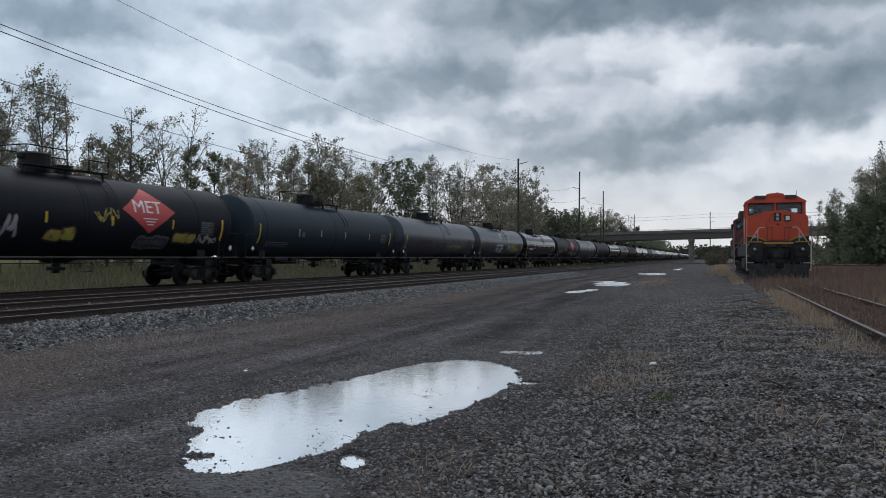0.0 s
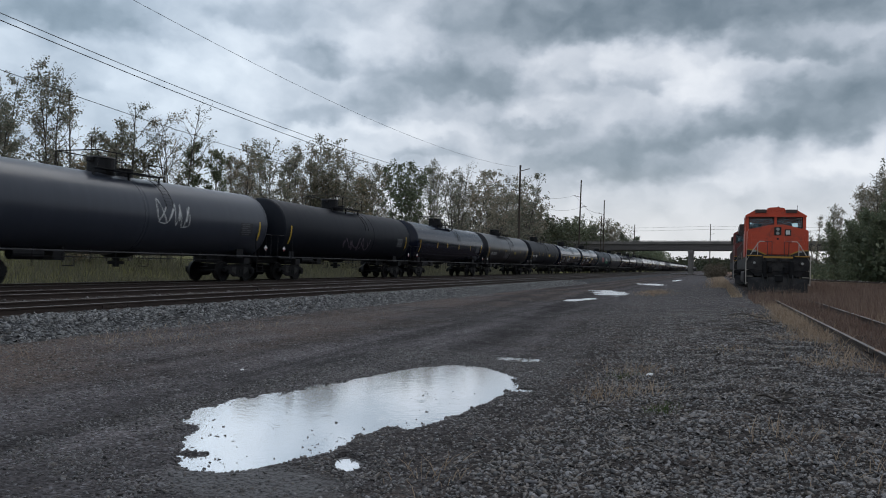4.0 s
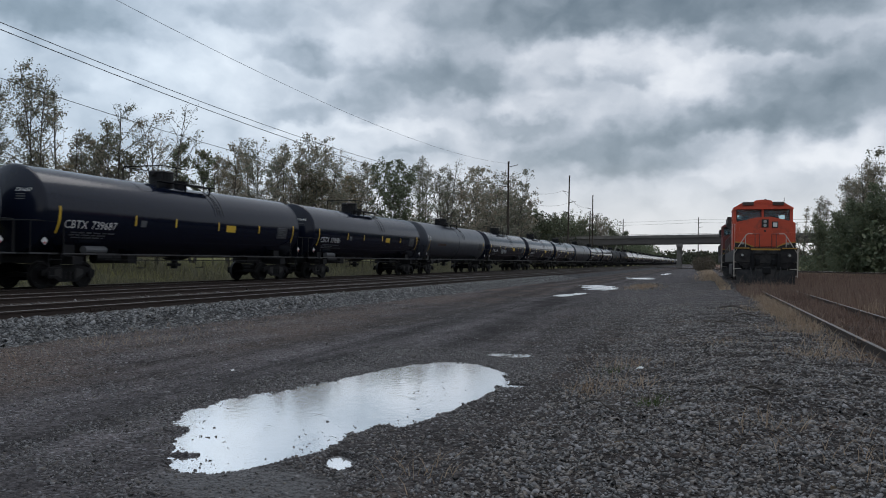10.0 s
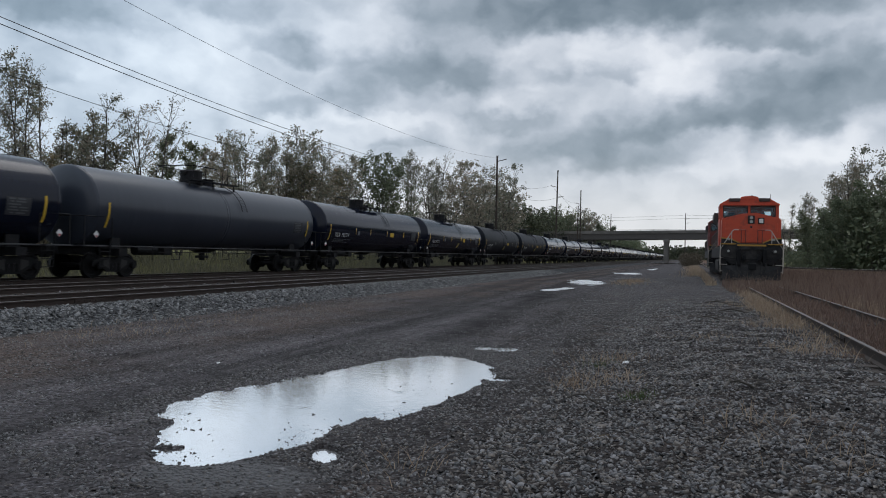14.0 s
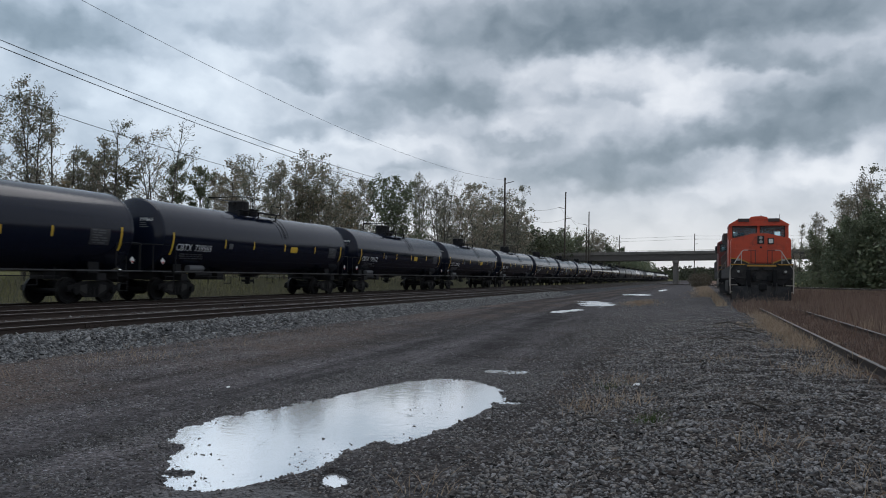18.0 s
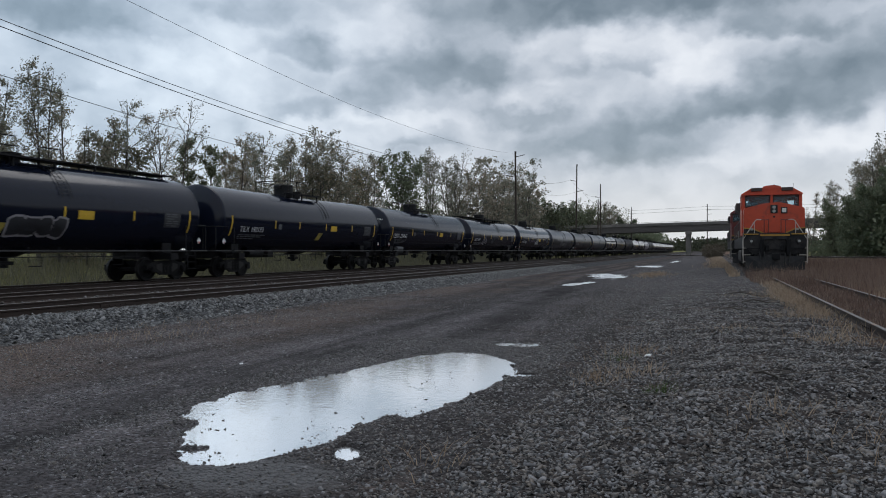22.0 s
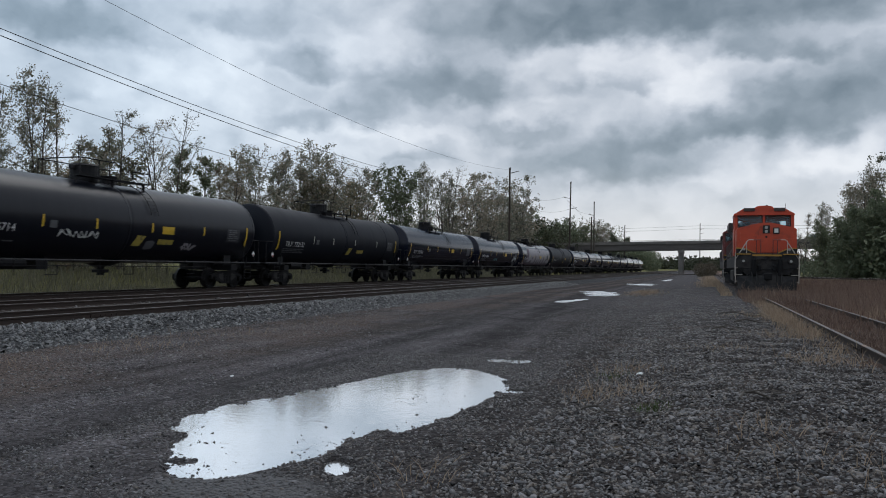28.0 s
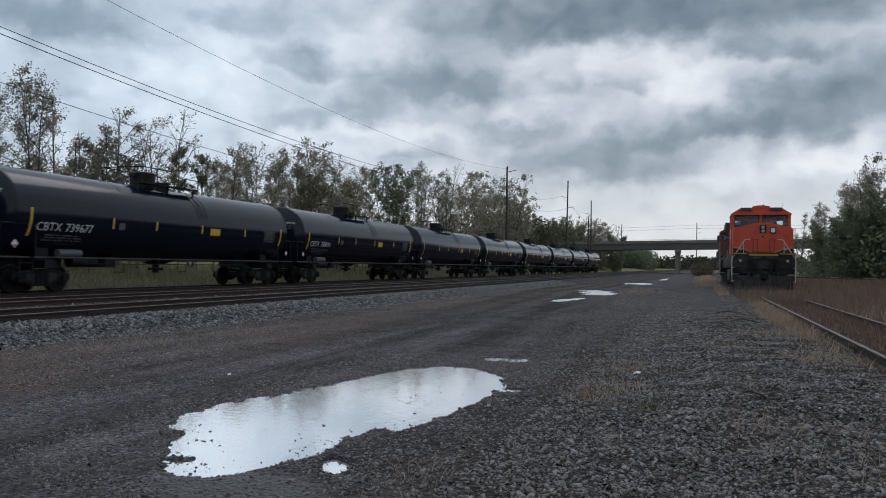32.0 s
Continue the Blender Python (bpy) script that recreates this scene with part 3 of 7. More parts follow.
def prism(outline, axis, a, b):
    """Extrudes an outline (pairs of numbers) along x or y from a to b."""
    bm = bmesh.new()
    rings = []
    for c in (a, b):
        rings.append([bm.verts.new((c, p, q) if axis == "x" else (p, c, q)) for p, q in outline])
    n = len(outline)
    for i in range(n):
        bm.faces.new((rings[0][i], rings[0][(i + 1) % n], rings[1][(i + 1) % n], rings[1][i]))
    bm.faces.new(rings[0][::-1])
    bm.faces.new(rings[1])
    bmesh.ops.recalc_face_normals(bm, faces=bm.faces)
    return bm


def raw_mesh(name, verts, faces_per, loops, material, parent=None, smooth=False):
    """A mesh from arrays: verts (n, 3), corners a face, and the flat list of corners."""
    me = bpy.data.meshes.new(name)
    nf = len(loops) // faces_per
    me.vertices.add(len(verts))
    me.vertices.foreach_set("co", np.asarray(verts, dtype=np.float32).ravel())
    me.loops.add(len(loops))
    me.loops.foreach_set("vertex_index", np.asarray(loops, dtype=np.int32))
    me.polygons.add(nf)
    me.polygons.foreach_set("loop_start", np.arange(nf, dtype=np.int32) * faces_per)
    me.polygons.foreach_set("loop_total", np.full(nf, faces_per, dtype=np.int32))
    me.update(calc_edges=True)
    me.materials.append(material)
    if smooth:
        me.shade_smooth()
    ob = new(name, me)
    if parent is not None:
        ob.parent = parent
    return ob


# ---- the ground ----
RAIL_Z = 0.374
TRACKS = (-14.02, -17.90, -21.80)
SIDING = 3.17
WATER_Z = -0.022


def smooth01(t):
    t = np.clip(t, 0, 1)
    return t * t * (3 - 2 * t)


def wave_noise(x, y, seed, octaves=4, base=0.35):
    """Cheap smooth noise from turned sine waves."""
    rng = np.random.RandomState(seed)
    v = np.zeros_like(x, dtype=float)
    amp, f = 1.0, base
    for _ in range(octaves):
        for _ in range(3):
            a, p = rng.uniform(0, 6.283), rng.uniform(0, 6.283)
            v += amp * np.sin((x * np.cos(a) + y * np.sin(a)) * f * 6.283 + p) / 3
        amp *= 0.55
        f *= 2.1
    return v


# hollows that hold water: centre x, centre y, half-length, half-width, heading in degrees, depth
HOLLOWS = [
    (-3.27, 9.72, 1.36, 0.76, 18.5, 0.08), (-3.71, 7.46, 2.08, 1.0, -3.7, 0.09), (-3.4, 5.49, 0.89, 0.44, -10.6, 0.075), (-4.62, 6.81, 0.98, 0.35, 2.1, 0.044),
    (-2.66, 8.24, 1.75, 0.27, -2.8, 0.055), (-4.14, 9.35, 0.26, 1.6, 81.1, 0.06), (-4.05, 5.42, 0.99, 0.21, 31.1, 0.040),
    (-2.64, 5.26, 0.28, 0.11, 27, 0.05), (-2.27, 9.25, 0.20, 0.13, -40, 0.042), (-3.08, 12.35, 0.30, 0.38, 25, 0.028),
    (-6.1, 47.4, 4.0, 0.86, 9, 0.2), (-6.0, 35.8, 2.6, 0.32, -7, 0.14), (-5.9, 77.0, 4.0, 1.1, 3, 0.2), (-5.0, 108.0, 6.0, 0.5, -3, 0.2),
]


def height(x, y):
    x, y = np.asarray(x, dtype=float), np.asarray(y, dtype=float)
    z = 0.020 * wave_noise(x, y, 3, 4, 0.12)
    z = z + 0.008 * wave_noise(x, y, 5, 4, 0.9)
    # ballast bed of the three main tracks
    bed = smooth01((-10.75 - x) / 1.6) * smooth01((x + 26.2) / 1.8)
    z = z * (1 - 0.7 * bed) + 0.215 * bed
    # gravel bank up to the siding
    bank = smooth01((x + 2.4) / 3.6)
    z = z + 0.20 * bank * (1 + 0.15 * wave_noise(x, y, 8, 3, 0.25)) + 0.034 * bank * wave_noise(x, y, 11, 3, 0.8)
    z = z - 0.12 * smooth01((x - 5.0) / 4.0) + 1.1 * smooth01((-x - 28.5) / 9)
    # ruts of the road
    for c in (-5.0, -7.2):
        z = z - (0.010 + 0.016 * smooth01((y - 13) / 6)) * np.exp(-(((x - c + 0.4 * wave_noise(x * 0, y, 21, 2, 0.03)) / 0.35) ** 2)) * smooth01((-x - 3.5) / 1.0)
    z = np.maximum(z, -0.014)
    hollow = np.zeros_like(z)
    for cx, cy, a, b, h, dep in HOLLOWS:
        c, s = math.cos(radians(h)), math.sin(radians(h))
        u = ((x - cx) * -s + (y - cy) * c) / a
        v = ((x - cx) * c + (y - cy) * s) / b
        r = np.sqrt(u * u + v * v) + (0.5 if cy > 13 else 0.07 if a + b > 0.8 else 0.3) * wave_noise(x, y, 41 + int(a * 10), 4, 0.7 / (0.6 + b))
        hollow = np.maximum(hollow, dep * smooth01((1.20 - r) / 0.55))
    keep = smooth01(hollow / 0.03)
    z = z * (1 - 0.75 * keep) - hollow + 0.010 * keep * wave_noise(x, y, 31, 4, 1.6)
    # lumpy mud at the water's edge
    z = z + 0.021 * keep * (wave_noise(x, y, 37, 4, 2.3) - 0.15) * np.exp(-(((z - WATER_Z) / 0.024) ** 2))
    return z


def axis_steps(stops):
    out = []
    for a, b, step in stops:
        n = max(1, int(round((b - a) / step)))
        out += list(np.linspace(a, b, n, endpoint=False))
    out.append(stops[-1][1])
    return np.array(out)


def build_ground():
    xs = axis_steps([(-2500, -300, 300), (-300, -60, 30), (-60, -27, 2.0), (-27, -10, 0.5), (-10, -5.6, 0.16), (-5.6, -1.9, 0.03), (-1.9, 3.0, 0.12), (3.0, 10, 0.5), (10, 60, 4), (60, 300, 40), (300, 2500, 300)])
    ys = axis_steps([(-2500, -60, 300), (-60, -4, 4), (-4, 3.4, 0.25), (3.4, 13, 0.05), (13, 30, 0.2), (30, 112, 0.4), (112, 300, 6), (300, 4000, 300)])
    X, Y = np.meshgrid(xs, ys)
    Z = height(X, Y)
    v = np.stack([X, Y, Z], -1).reshape(-1, 3)
    nx, ny = len(xs), len(ys)
    i = np.arange(nx - 1)[None, :] + nx * np.arange(ny - 1)[:, None]
    loops = np.stack([i, i + 1, i + nx + 1, i + nx], -1).ravel()
    ob = raw_mesh("ground", v, 4, loops, M["ground"], smooth=True)
    return tagged(ob, "dark wet gravel ground with stony bank and road", "ground", kind="structure")


ground = build_ground()


def puddle(x0, x1, y0, y1, label):
    """A level sheet of water; the hollow in the ground gives it its shore."""
    bm = bmesh.new()
    add_box(bm, x0, x1, y0, y1, WATER_Z - 0.004, WATER_Z)
    return tagged(mesh_ob("puddle", bm, M["water"]), label, "puddle", kind="structure")


puddle(-5.6, -1.95, 3.9, 13.0, "shallow rain puddle reflecting the cloudy sky on the gravel road")
puddle(-7.9, -4.0, 31.5, 55.0, "rain puddle far along the gravel road")
puddle(-8.2, -3.4, 67.0, 118.0, "narrow rain puddle in a wheel rut")


# ---- tracks ----
RAIL_SHAPE = [(-0.07, -0.172), (0.07, -0.172), (0.07, -0.160), (0.014, -0.140), (0.010, -0.048), (0.036, -0.036), (0.038, -0.006), (0.030, 0.0), (-0.030, 0.0), (-0.038, -0.006), (-0.036, -0.036), (-0.010, -0.048), (-0.014, -0.140), (-0.07, -0.160)]


def rail_mesh(x, z, y0, y1, head, parent):
    bm = prism([(x + p, z + q) for p, q in RAIL_SHAPE], "y", y0, y1)
    for f in bm.faces:
        if f.normal.z > 0.8 and f.calc_center_median().z > z - 0.01:
            f.material_index = 1
    bm.normal_update()
    for f in bm.faces:
        if abs(f.calc_center_median().z - z) < 0.008:
            f.material_index = 1
    return part("rail", bm, [M["rail_side"], head], parent)


def tie_row(parent, x, z, ys, single):
    """Sleepers under the rails: single ones as parts where the camera is near, the rest joined."""
    if single:
        bm = box(-1.28, 1.28, -0.115, 0.115, -0.16, 0.0, 0.012)
        first = None
        for y in ys[:single]:
            m = pose(x + random.uniform(-0.03, 0.03), y, z + random.uniform(-0.012, 0.006), 0, 0, random.uniform(-1.2, 1.2))
            if first is None:
                first = part("tie", bm, M["tie"], parent)
                first.matrix_basis = m
            else:
                again(first, m)
    bm = bmesh.new()
    for y in ys[single:]:
        add_box(bm, x - 1.28, x + 1.28, y - 0.115, y + 0.115, z - 0.16, z + random.uniform(-0.012, 0.006))
    if len(bm.verts):
        tagged(part("tie_row", bm, M["tie"], parent), kind="stuff")


def build_track(x, y0, y1, head, single, label):
    t = thing("railway_track", label, "railway track", "railway tracks", "structure")
    for s in (-0.755, 0.755):
        rail_mesh(x + s, RAIL_Z, y0, y1, head, t)
    tie_row(t, x, RAIL_Z - 0.174, [7 + 0.53 * i for i in range(int(120 / 0.53))], single)
    return t


def joint_bars(track, x, side):
    """Bolted plates and spike heads on the rail nearest to the road."""
    for y in (14.2, 26.1, 38.0, 49.9):
        bm = box(x + side * 0.012, x + side * 0.034, y - 0.45, y + 0.45, RAIL_Z - 0.135, RAIL_Z - 0.05, 0.005)
        for k in range(-2, 3):
            add_rod(bm, (x + side * 0.03, y + k * 0.17, RAIL_Z - 0.09), (x + side * 0.055, y + k * 0.17, RAIL_Z - 0.09), 0.016)
        part("joint_bar", bm, M["rail_side"], track)


near_track = build_track(TRACKS[0], -20, 900, M["rail_head"], 70, "empty railway track with polished rails on grey ballast")
joint_bars(near_track, TRACKS[0] + 0.755, 1)
build_track(TRACKS[1], -20, 900, M["rail_head"], 0, "empty middle railway track with rusty ties")
build_track(TRACKS[2], -40, 900, M["rail_head"], 0, "railway track under the passing tank train")
siding = build_track(SIDING, -10, 500, M["rail_old"], 40, "overgrown siding track with dull rails in weeds")
joint_bars(siding, SIDING - 0.755, -1)
branch = build_track(0, -30, 150, M["rail_branch"], 0, "distant branch track curving away beyond the brown weeds")
branch.matrix_basis = pose(6.3, 178.0, 0.02, 0, 0, -145)


# ---- loose stones ----
def scatter_stones(name, xs, ys, size, material, label, seed, lift=0.30, flat=0.46, raised=0.0):
    """Angular crushed stones, each a squashed and skewed block, lying on the ground."""
    rng = np.random.RandomState(seed)
    n = len(xs)
    corners = np.array([(-1, -1, -1), (1, -1, -1), (1, 1, -1), (-1, 1, -1), (-1, -1, 1), (1, -1, 1), (1, 1, 1), (-1, 1, 1)], dtype=float) * 0.5
    quads = np.array([(4, 5, 6, 7), (0, 1, 5, 4), (1, 2, 6, 5), (2, 3, 7, 6), (3, 0, 4, 7)])
    s = size * np.minimum(rng.lognormal(0, 0.36, n), 2.2)
    v = corners[None] + rng.uniform(-0.22, 0.22, (n, 8, 3))
    v[:, 4:, :2] *= rng.uniform(0.6, 1.0, (n, 1, 2))
    v *= np.stack([s * rng.uniform(0.9, 1.75, n), s * rng.uniform(0.6, 1.1, n), s * rng.uniform(flat * 0.7, flat * 1.3, n)], -1)[:, None, :]
    a = rng.uniform(0, 6.283, n)
    tx, ty = rng.normal(0, 0.34, n), rng.normal(0, 0.34, n)
    c, si = np.cos(a)[:, None], np.sin(a)[:, None]
    x, y, z = v[..., 0] * c - v[..., 1] * si, v[..., 0] * si + v[..., 1] * c, v[..., 2]
    z = z + x * tx[:, None] + y * ty[:, None]
    x, y = x + xs[:, None], y + ys[:, None]
    z = z + (height(xs, ys) + s * lift * flat + raised)[:, None]
    verts = np.stack([x, y, z], -1).reshape(-1, 3)
    loops = (quads[None] + 8 * np.arange(n)[:, None, None]).ravel()
    ob = raw_mesh(name, verts, 4, loops, material)
    return tagged(ob, label, "gravel", kind="stuff")


def spread(rng, n, x0, x1, y0, y1, bias=1.8):
    """Points that get sparser with distance from the road's near end."""
    return rng.uniform(x0, x1, n), y0 + (y1 - y0) * rng.uniform(0, 1, n) ** bias - np.minimum(rng.exponential(0.5, n), 2.5)


def off_silt(rng, x, y):
    """Few stones lie on the slick of silt beside the small pool."""
    return rng.uniform(0, 1, len(x)) > 0.9 * smooth01((1.25 - np.hypot((x + 3.0) * 1.25, (y - 4.5) * 2.0)) / 0.5)


def build_stones():
    rng = np.random.RandomState(4)
    x, y = spread(rng, 112000, -2.9, 2.3, 2.6, 62, 2.5)
    away = 3.0 * np.clip((y - 12) / 35, 0, 1)
    x = 2.3 - (2.3 - x) * (5.2 + away) / 5.2
    keep = rng.uniform(0, 1, len(x)) < np.clip((x + away + 2.9) / 1.6, 0.10, 1)
    wet = height(x, y) < WATER_Z + 0.004
    keep &= ~wet & off_silt(rng, x, y)
    scatter_stones("bank_gravel", x[keep], y[keep], 0.0150, M["stone"], "loose crushed grey stones on the bank", 5)
    x, y = rng.uniform(-2.6, 2.3, 22000), rng.uniform(-6, 2.7, 22000)
    scatter_stones("bank_gravel", x, y, 0.021, M["stone"], "loose crushed grey stones on the bank", 14)
    x, y = spread(rng, 22000, -1.6, 2.25, 2.6, 30, 2.2)
    scatter_stones("coarse_gravel", x, y, 0.0205, M["stone"], "coarse crushed stones beside the siding", 6)
    x, y = spread(rng, 27000, -13.2, -10.75, 5, 70, 1.7)
    scatter_stones("ballast_stones", x, y, 0.036, M["ballast_stone"], "pale grey ballast stones along the main track", 7)
    x, y = spread(rng, 9000, -25.0, -13.2, 8, 60, 1.5)
    scatter_stones("ballast_stones", x, y, 0.05, M["stone_dark"], "rust-stained ballast stones between the tracks", 8, lift=0.15)
    x, y = spread(rng, 34000, -10.8, -1.8, 3.0, 34, 1.7)
    keep = (height(x, y) > WATER_Z - 0.012) & (np.abs(x + 3.0 * np.clip((y - 12) / 35, 0, 1) + 4.2) > 0.5 * rng.uniform(0, 1, len(x)))
    scatter_stones("road_grit", x[keep], y[keep], 0.0125, M["stone_dark"], "fine dark grit on the gravel road", 9)
    x, y = spread(rng, 42000, -11.0, -2.2, 3.0, 26, 1.7)
    rutx = x + 3.0 * np.clip((y - 12) / 35, 0, 1)
    worn = np.exp(-((rutx + 4.2) / 0.8) ** 2) + np.exp(-((rutx + 5.6) / 0.45) ** 2) + np.exp(-((rutx + 7.0) / 0.6) ** 2) + 0.5 * np.exp(-(((x + 5.0) / 0.9) ** 2 + ((y - 6) / 3) ** 2)) + 0.35 * wave_noise(x, y, 51, 3, 0.22)
    keep = off_silt(rng, x, y) & (height(x, y) > WATER_Z + 0.002) & (rng.uniform(0, 1, len(x)) > 0.30 + 0.65 * worn)
    scatter_stones("road_chips", x[keep], y[keep], 0.0135, M["stone"], "small grey stone chips on the gravel road", 13)
    x, y = rng.uniform(-10.5, -2.2, 7000), rng.uniform(-6, 3.2, 7000)
    scatter_stones("road_chips", x, y, 0.0135, M["stone"], "small grey stone chips on the gravel road", 19)
    # the stony rim of the puddle
    x, y = rng.uniform(-5.4, -2.0, 30000), rng.uniform(4.0, 12.6, 30000)
    z = height(x, y)
    shoal = 0.030 * np.exp(-(((x + 4.3) / 0.45) ** 2 + ((y - 5.6) / 0.9) ** 2))
    keep = (z > WATER_Z - 0.010 - 0.02 * rng.uniform(0, 1, len(z)) ** 4 - shoal * rng.uniform(0, 1, len(z)) ** 2) & (z < WATER_Z + 0.030)
    scatter_stones("puddle_rim_gravel", x[keep], y[keep], 0.0125, M["stone_dark"], "wet dark pebbles round the puddle's shore", 10)


def puddle_pebbles():
    """Pebbles that stand out of the shallow end of the puddle."""
    rng = np.random.RandomState(44)
    x, y = [], []
    for cx, cy, sx, sy, n in ((-2.95, 8.3, 0.22, 0.45, 34), (-3.05, 5.9, 0.16, 0.35, 60), (-4.55, 5.6, 0.18, 0.3, 70), (-3.7, 4.8, 0.25, 0.15, 40), (-2.62, 6.6, 0.12, 0.3, 36), (-3.6, 10.7, 0.5, 0.2, 30), (-4.7, 7.2, 0.12, 0.6, 30), (-3.6, 7.4, 0.6, 1.6, 10)):
        x.append(rng.normal(cx, sx, n))
        y.append(rng.normal(cy, sy, n))
    x, y = np.concatenate(x), np.concatenate(y)
    z = height(x, y)
    keep = (z < WATER_Z + 0.004) & (x > -5.5) & (y > 4.0)
    x, y, z = x[keep], y[keep], z[keep]
    rise = np.maximum(WATER_Z - z, 0)
    scatter_stones("puddle_pebbles", x, y, 0.0095, M["stone_dark"], "wet dark pebbles standing in the puddle", 12, lift=0.1, flat=0.6, raised=rise)


build_stones()
puddle_pebbles()

# ---- tank cars ----
PITCH, SPEED, FIRST = 18.05, 26.24, 359.6 - 18.05 * 49 + 26.24 * 20
TANK_R, TANK_Z, TANK_HALF = 1.52, 2.64, 8.60


def head_y(r):
    """How far out the dished end of a tank stands at a distance r from its axis."""
    return -TANK_HALF + 0.38 * (r / 1.44) ** 2.4


def on_head(x, z, lift=0.006):
    return (x, head_y(math.hypot(x, z - TANK_Z)) - lift, z)


def shell_mesh(material, bands):
    bm = bmesh.new()
    prof = [(head_y(r), r) for r in (0, 0.35, 0.7, 1.0, 1.22, 1.36, 1.44)]
    prof += [(-8.185, 1.485), (-8.15, 1.51), (-8.10, TANK_R), (-8.095, TANK_R + 0.010), (-8.03, TANK_R + 0.010), (-8.025, TANK_R)]
    mids = [(-7.15, TANK_R), (-4.6, TANK_R), (-2.2, TANK_R), (-0.03, TANK_R), (0.03, TANK_R), (2.2, TANK_R), (4.6, TANK_R), (7.15, TANK_R)]
    if bands:
        for b in bands:
            mids += [(b - 0.10, TANK_R), (b - 0.092, TANK_R + 0.012), (b + 0.092, TANK_R + 0.012), (b + 0.10, TANK_R)]
    mids.sort()
    full = prof + mids + [(-y, r) for y, r in prof[::-1]]
    seg = 48
    rings = []
    for y, r in full:
        drop = 0.05 * max(0, 1 - abs(y) / 7.5)
        if r < 0.01:
            rings.append([bm.verts.new((0, y, TANK_Z - drop))])
        else:
            rings.append([bm.verts.new((r * math.sin(2 * math.pi * i / seg), y, TANK_Z - drop + r * math.cos(2 * math.pi * i / seg))) for i in range(seg)])
    for a, b in zip(rings, rings[1:]):
        for i in range(seg):
            j = (i + 1) % seg
            if len(a) == 1:
                bm.faces.new((a[0], b[i], b[j]))
            elif len(b) == 1:
                bm.faces.new((a[i], b[0], a[j]))
            else:
                bm.faces.new((a[i], b[i], b[j], a[j]))
    bmesh.ops.recalc_face_normals(bm, faces=bm.faces)
    me = bpy.data.meshes.new("shell")
    bm.to_mesh(me)
    bm.free()
    me.materials.append(material)
    me.shade_smooth()
    me.set_sharp_from_angle(angle=radians(50))
    return me


def on_tank(y, z, lift=0.008):
    """A place on the near flank of the tank."""
    drop = 0.05 * max(0, 1 - abs(y) / 7.5)
    h = z - (TANK_Z - drop)
    r = TANK_R + lift
    return (math.sqrt(max(0.0, r * r - h * h)), y, z)


def patch(y0, y1, z0, z1, lift=0.008, slant=0.0):
    """A thin sheet on the curved flank."""
    bm = bmesh.new()
    n = max(2, int((z1 - z0) / 0.12) + 1)
    m = max(2, int((y1 - y0) / 1.2) + 2)
    grid = [[bm.verts.new(on_tank(y0 + (y1 - y0) * j / (m - 1) + slant * (z0 + (z1 - z0) * i / (n - 1) - z0), z0 + (z1 - z0) * i / (n - 1), lift)) for j in range(m)] for i in range(n)]
    for i in range(n - 1):
        for j in range(m - 1):
            bm.faces.new((grid[i][j], grid[i][j + 1], grid[i + 1][j + 1], grid[i + 1][j]))
    return bm


def text_points(words, size, bold=0.0):
    """Corners and faces of a line of lettering laid flat."""
    c = bpy.data.curves.new("words", "FONT")
    c.body, c.size, c.offset, c.resolution_u = words, size, bold, 2
    o = bpy.data.objects.new("words", c)
    scene.collection.objects.link(o)
    dg = bpy.context.evaluated_depsgraph_get()
    me = bpy.data.meshes.new_from_object(o.evaluated_get(dg))
    vs = [v.co.copy() for v in me.vertices]
    me.calc_loop_triangles()
    fs = [tuple(t.vertices) for t in me.loop_triangles]
    bpy.data.objects.remove(o)
    bpy.data.meshes.remove(me)
    return vs, fs


def lettering(words, y, z, size, lift=0.010, bold=0.0, lean=0.0, wide=1.0):
    """Words painted on the flank from y onwards; None for what stays blank."""
    vs, fs = text_points(words, size, bold)
    bm = bmesh.new()
    made = [bm.verts.new((0, wide * v.x + lean * v.y, v.y)) for v in vs]
    for f in fs:
        try:
            bm.faces.new([made[i] for i in f])
        except ValueError:
            pass
    # cut into low rows, so that the letters follow the curve
    for k in range(1, int(size / 0.09) + 1):
        bmesh.ops.bisect_plane(bm, geom=bm.verts[:] + bm.edges[:] + bm.faces[:], plane_co=(0, 0, k * 0.09 - 0.01), plane_no=(0, 0, 1))
    for v in bm.verts:
        v.co = on_tank(y + v.co.y, z + v.co.z, lift)
    return bm


def bars(y, z, rows, length, h=0.045, gap=0.085, seed=1):
    """Lines of small print as plain bars."""
    rng = random.Random(seed)
    bm = bmesh.new()
    for r in range(rows):
        at = y + rng.uniform(0, 0.15)
        end = y + length * rng.uniform(0.6, 1.0)
        while at < end:
            w = rng.uniform(0.12, 0.45)
            q = [bm.verts.new(on_tank(a, b, 0.0105)) for a, b in ((at, z - r * gap), (at + w, z - r * gap), (at + w, z - r * gap + h), (at, z - r * gap + h))]
            bm.faces.new(q)
            at += w + 0.07
    return bm


def ribbon(bm, pts, w, lift):
    """A brush stroke on the flank."""
    rows = []
    for i, p in enumerate(pts):
        a, b = pts[max(0, i - 1)], pts[min(len(pts) - 1, i + 1)]
        dy, dz = b[0] - a[0], b[1] - a[1]
        n = math.hypot(dy, dz) or 1
        k = w / 2 * (0.7 + 0.3 * math.sin(i * 1.7))
        rows.append([bm.verts.new(on_tank(p[0] + s * dz / n * k, p[1] - s * dy / n * k, lift)) for s in (-1, 1)])
    for a, b in zip(rows, rows[1:]):
        bm.faces.new((a[0], a[1], b[1], b[0]))


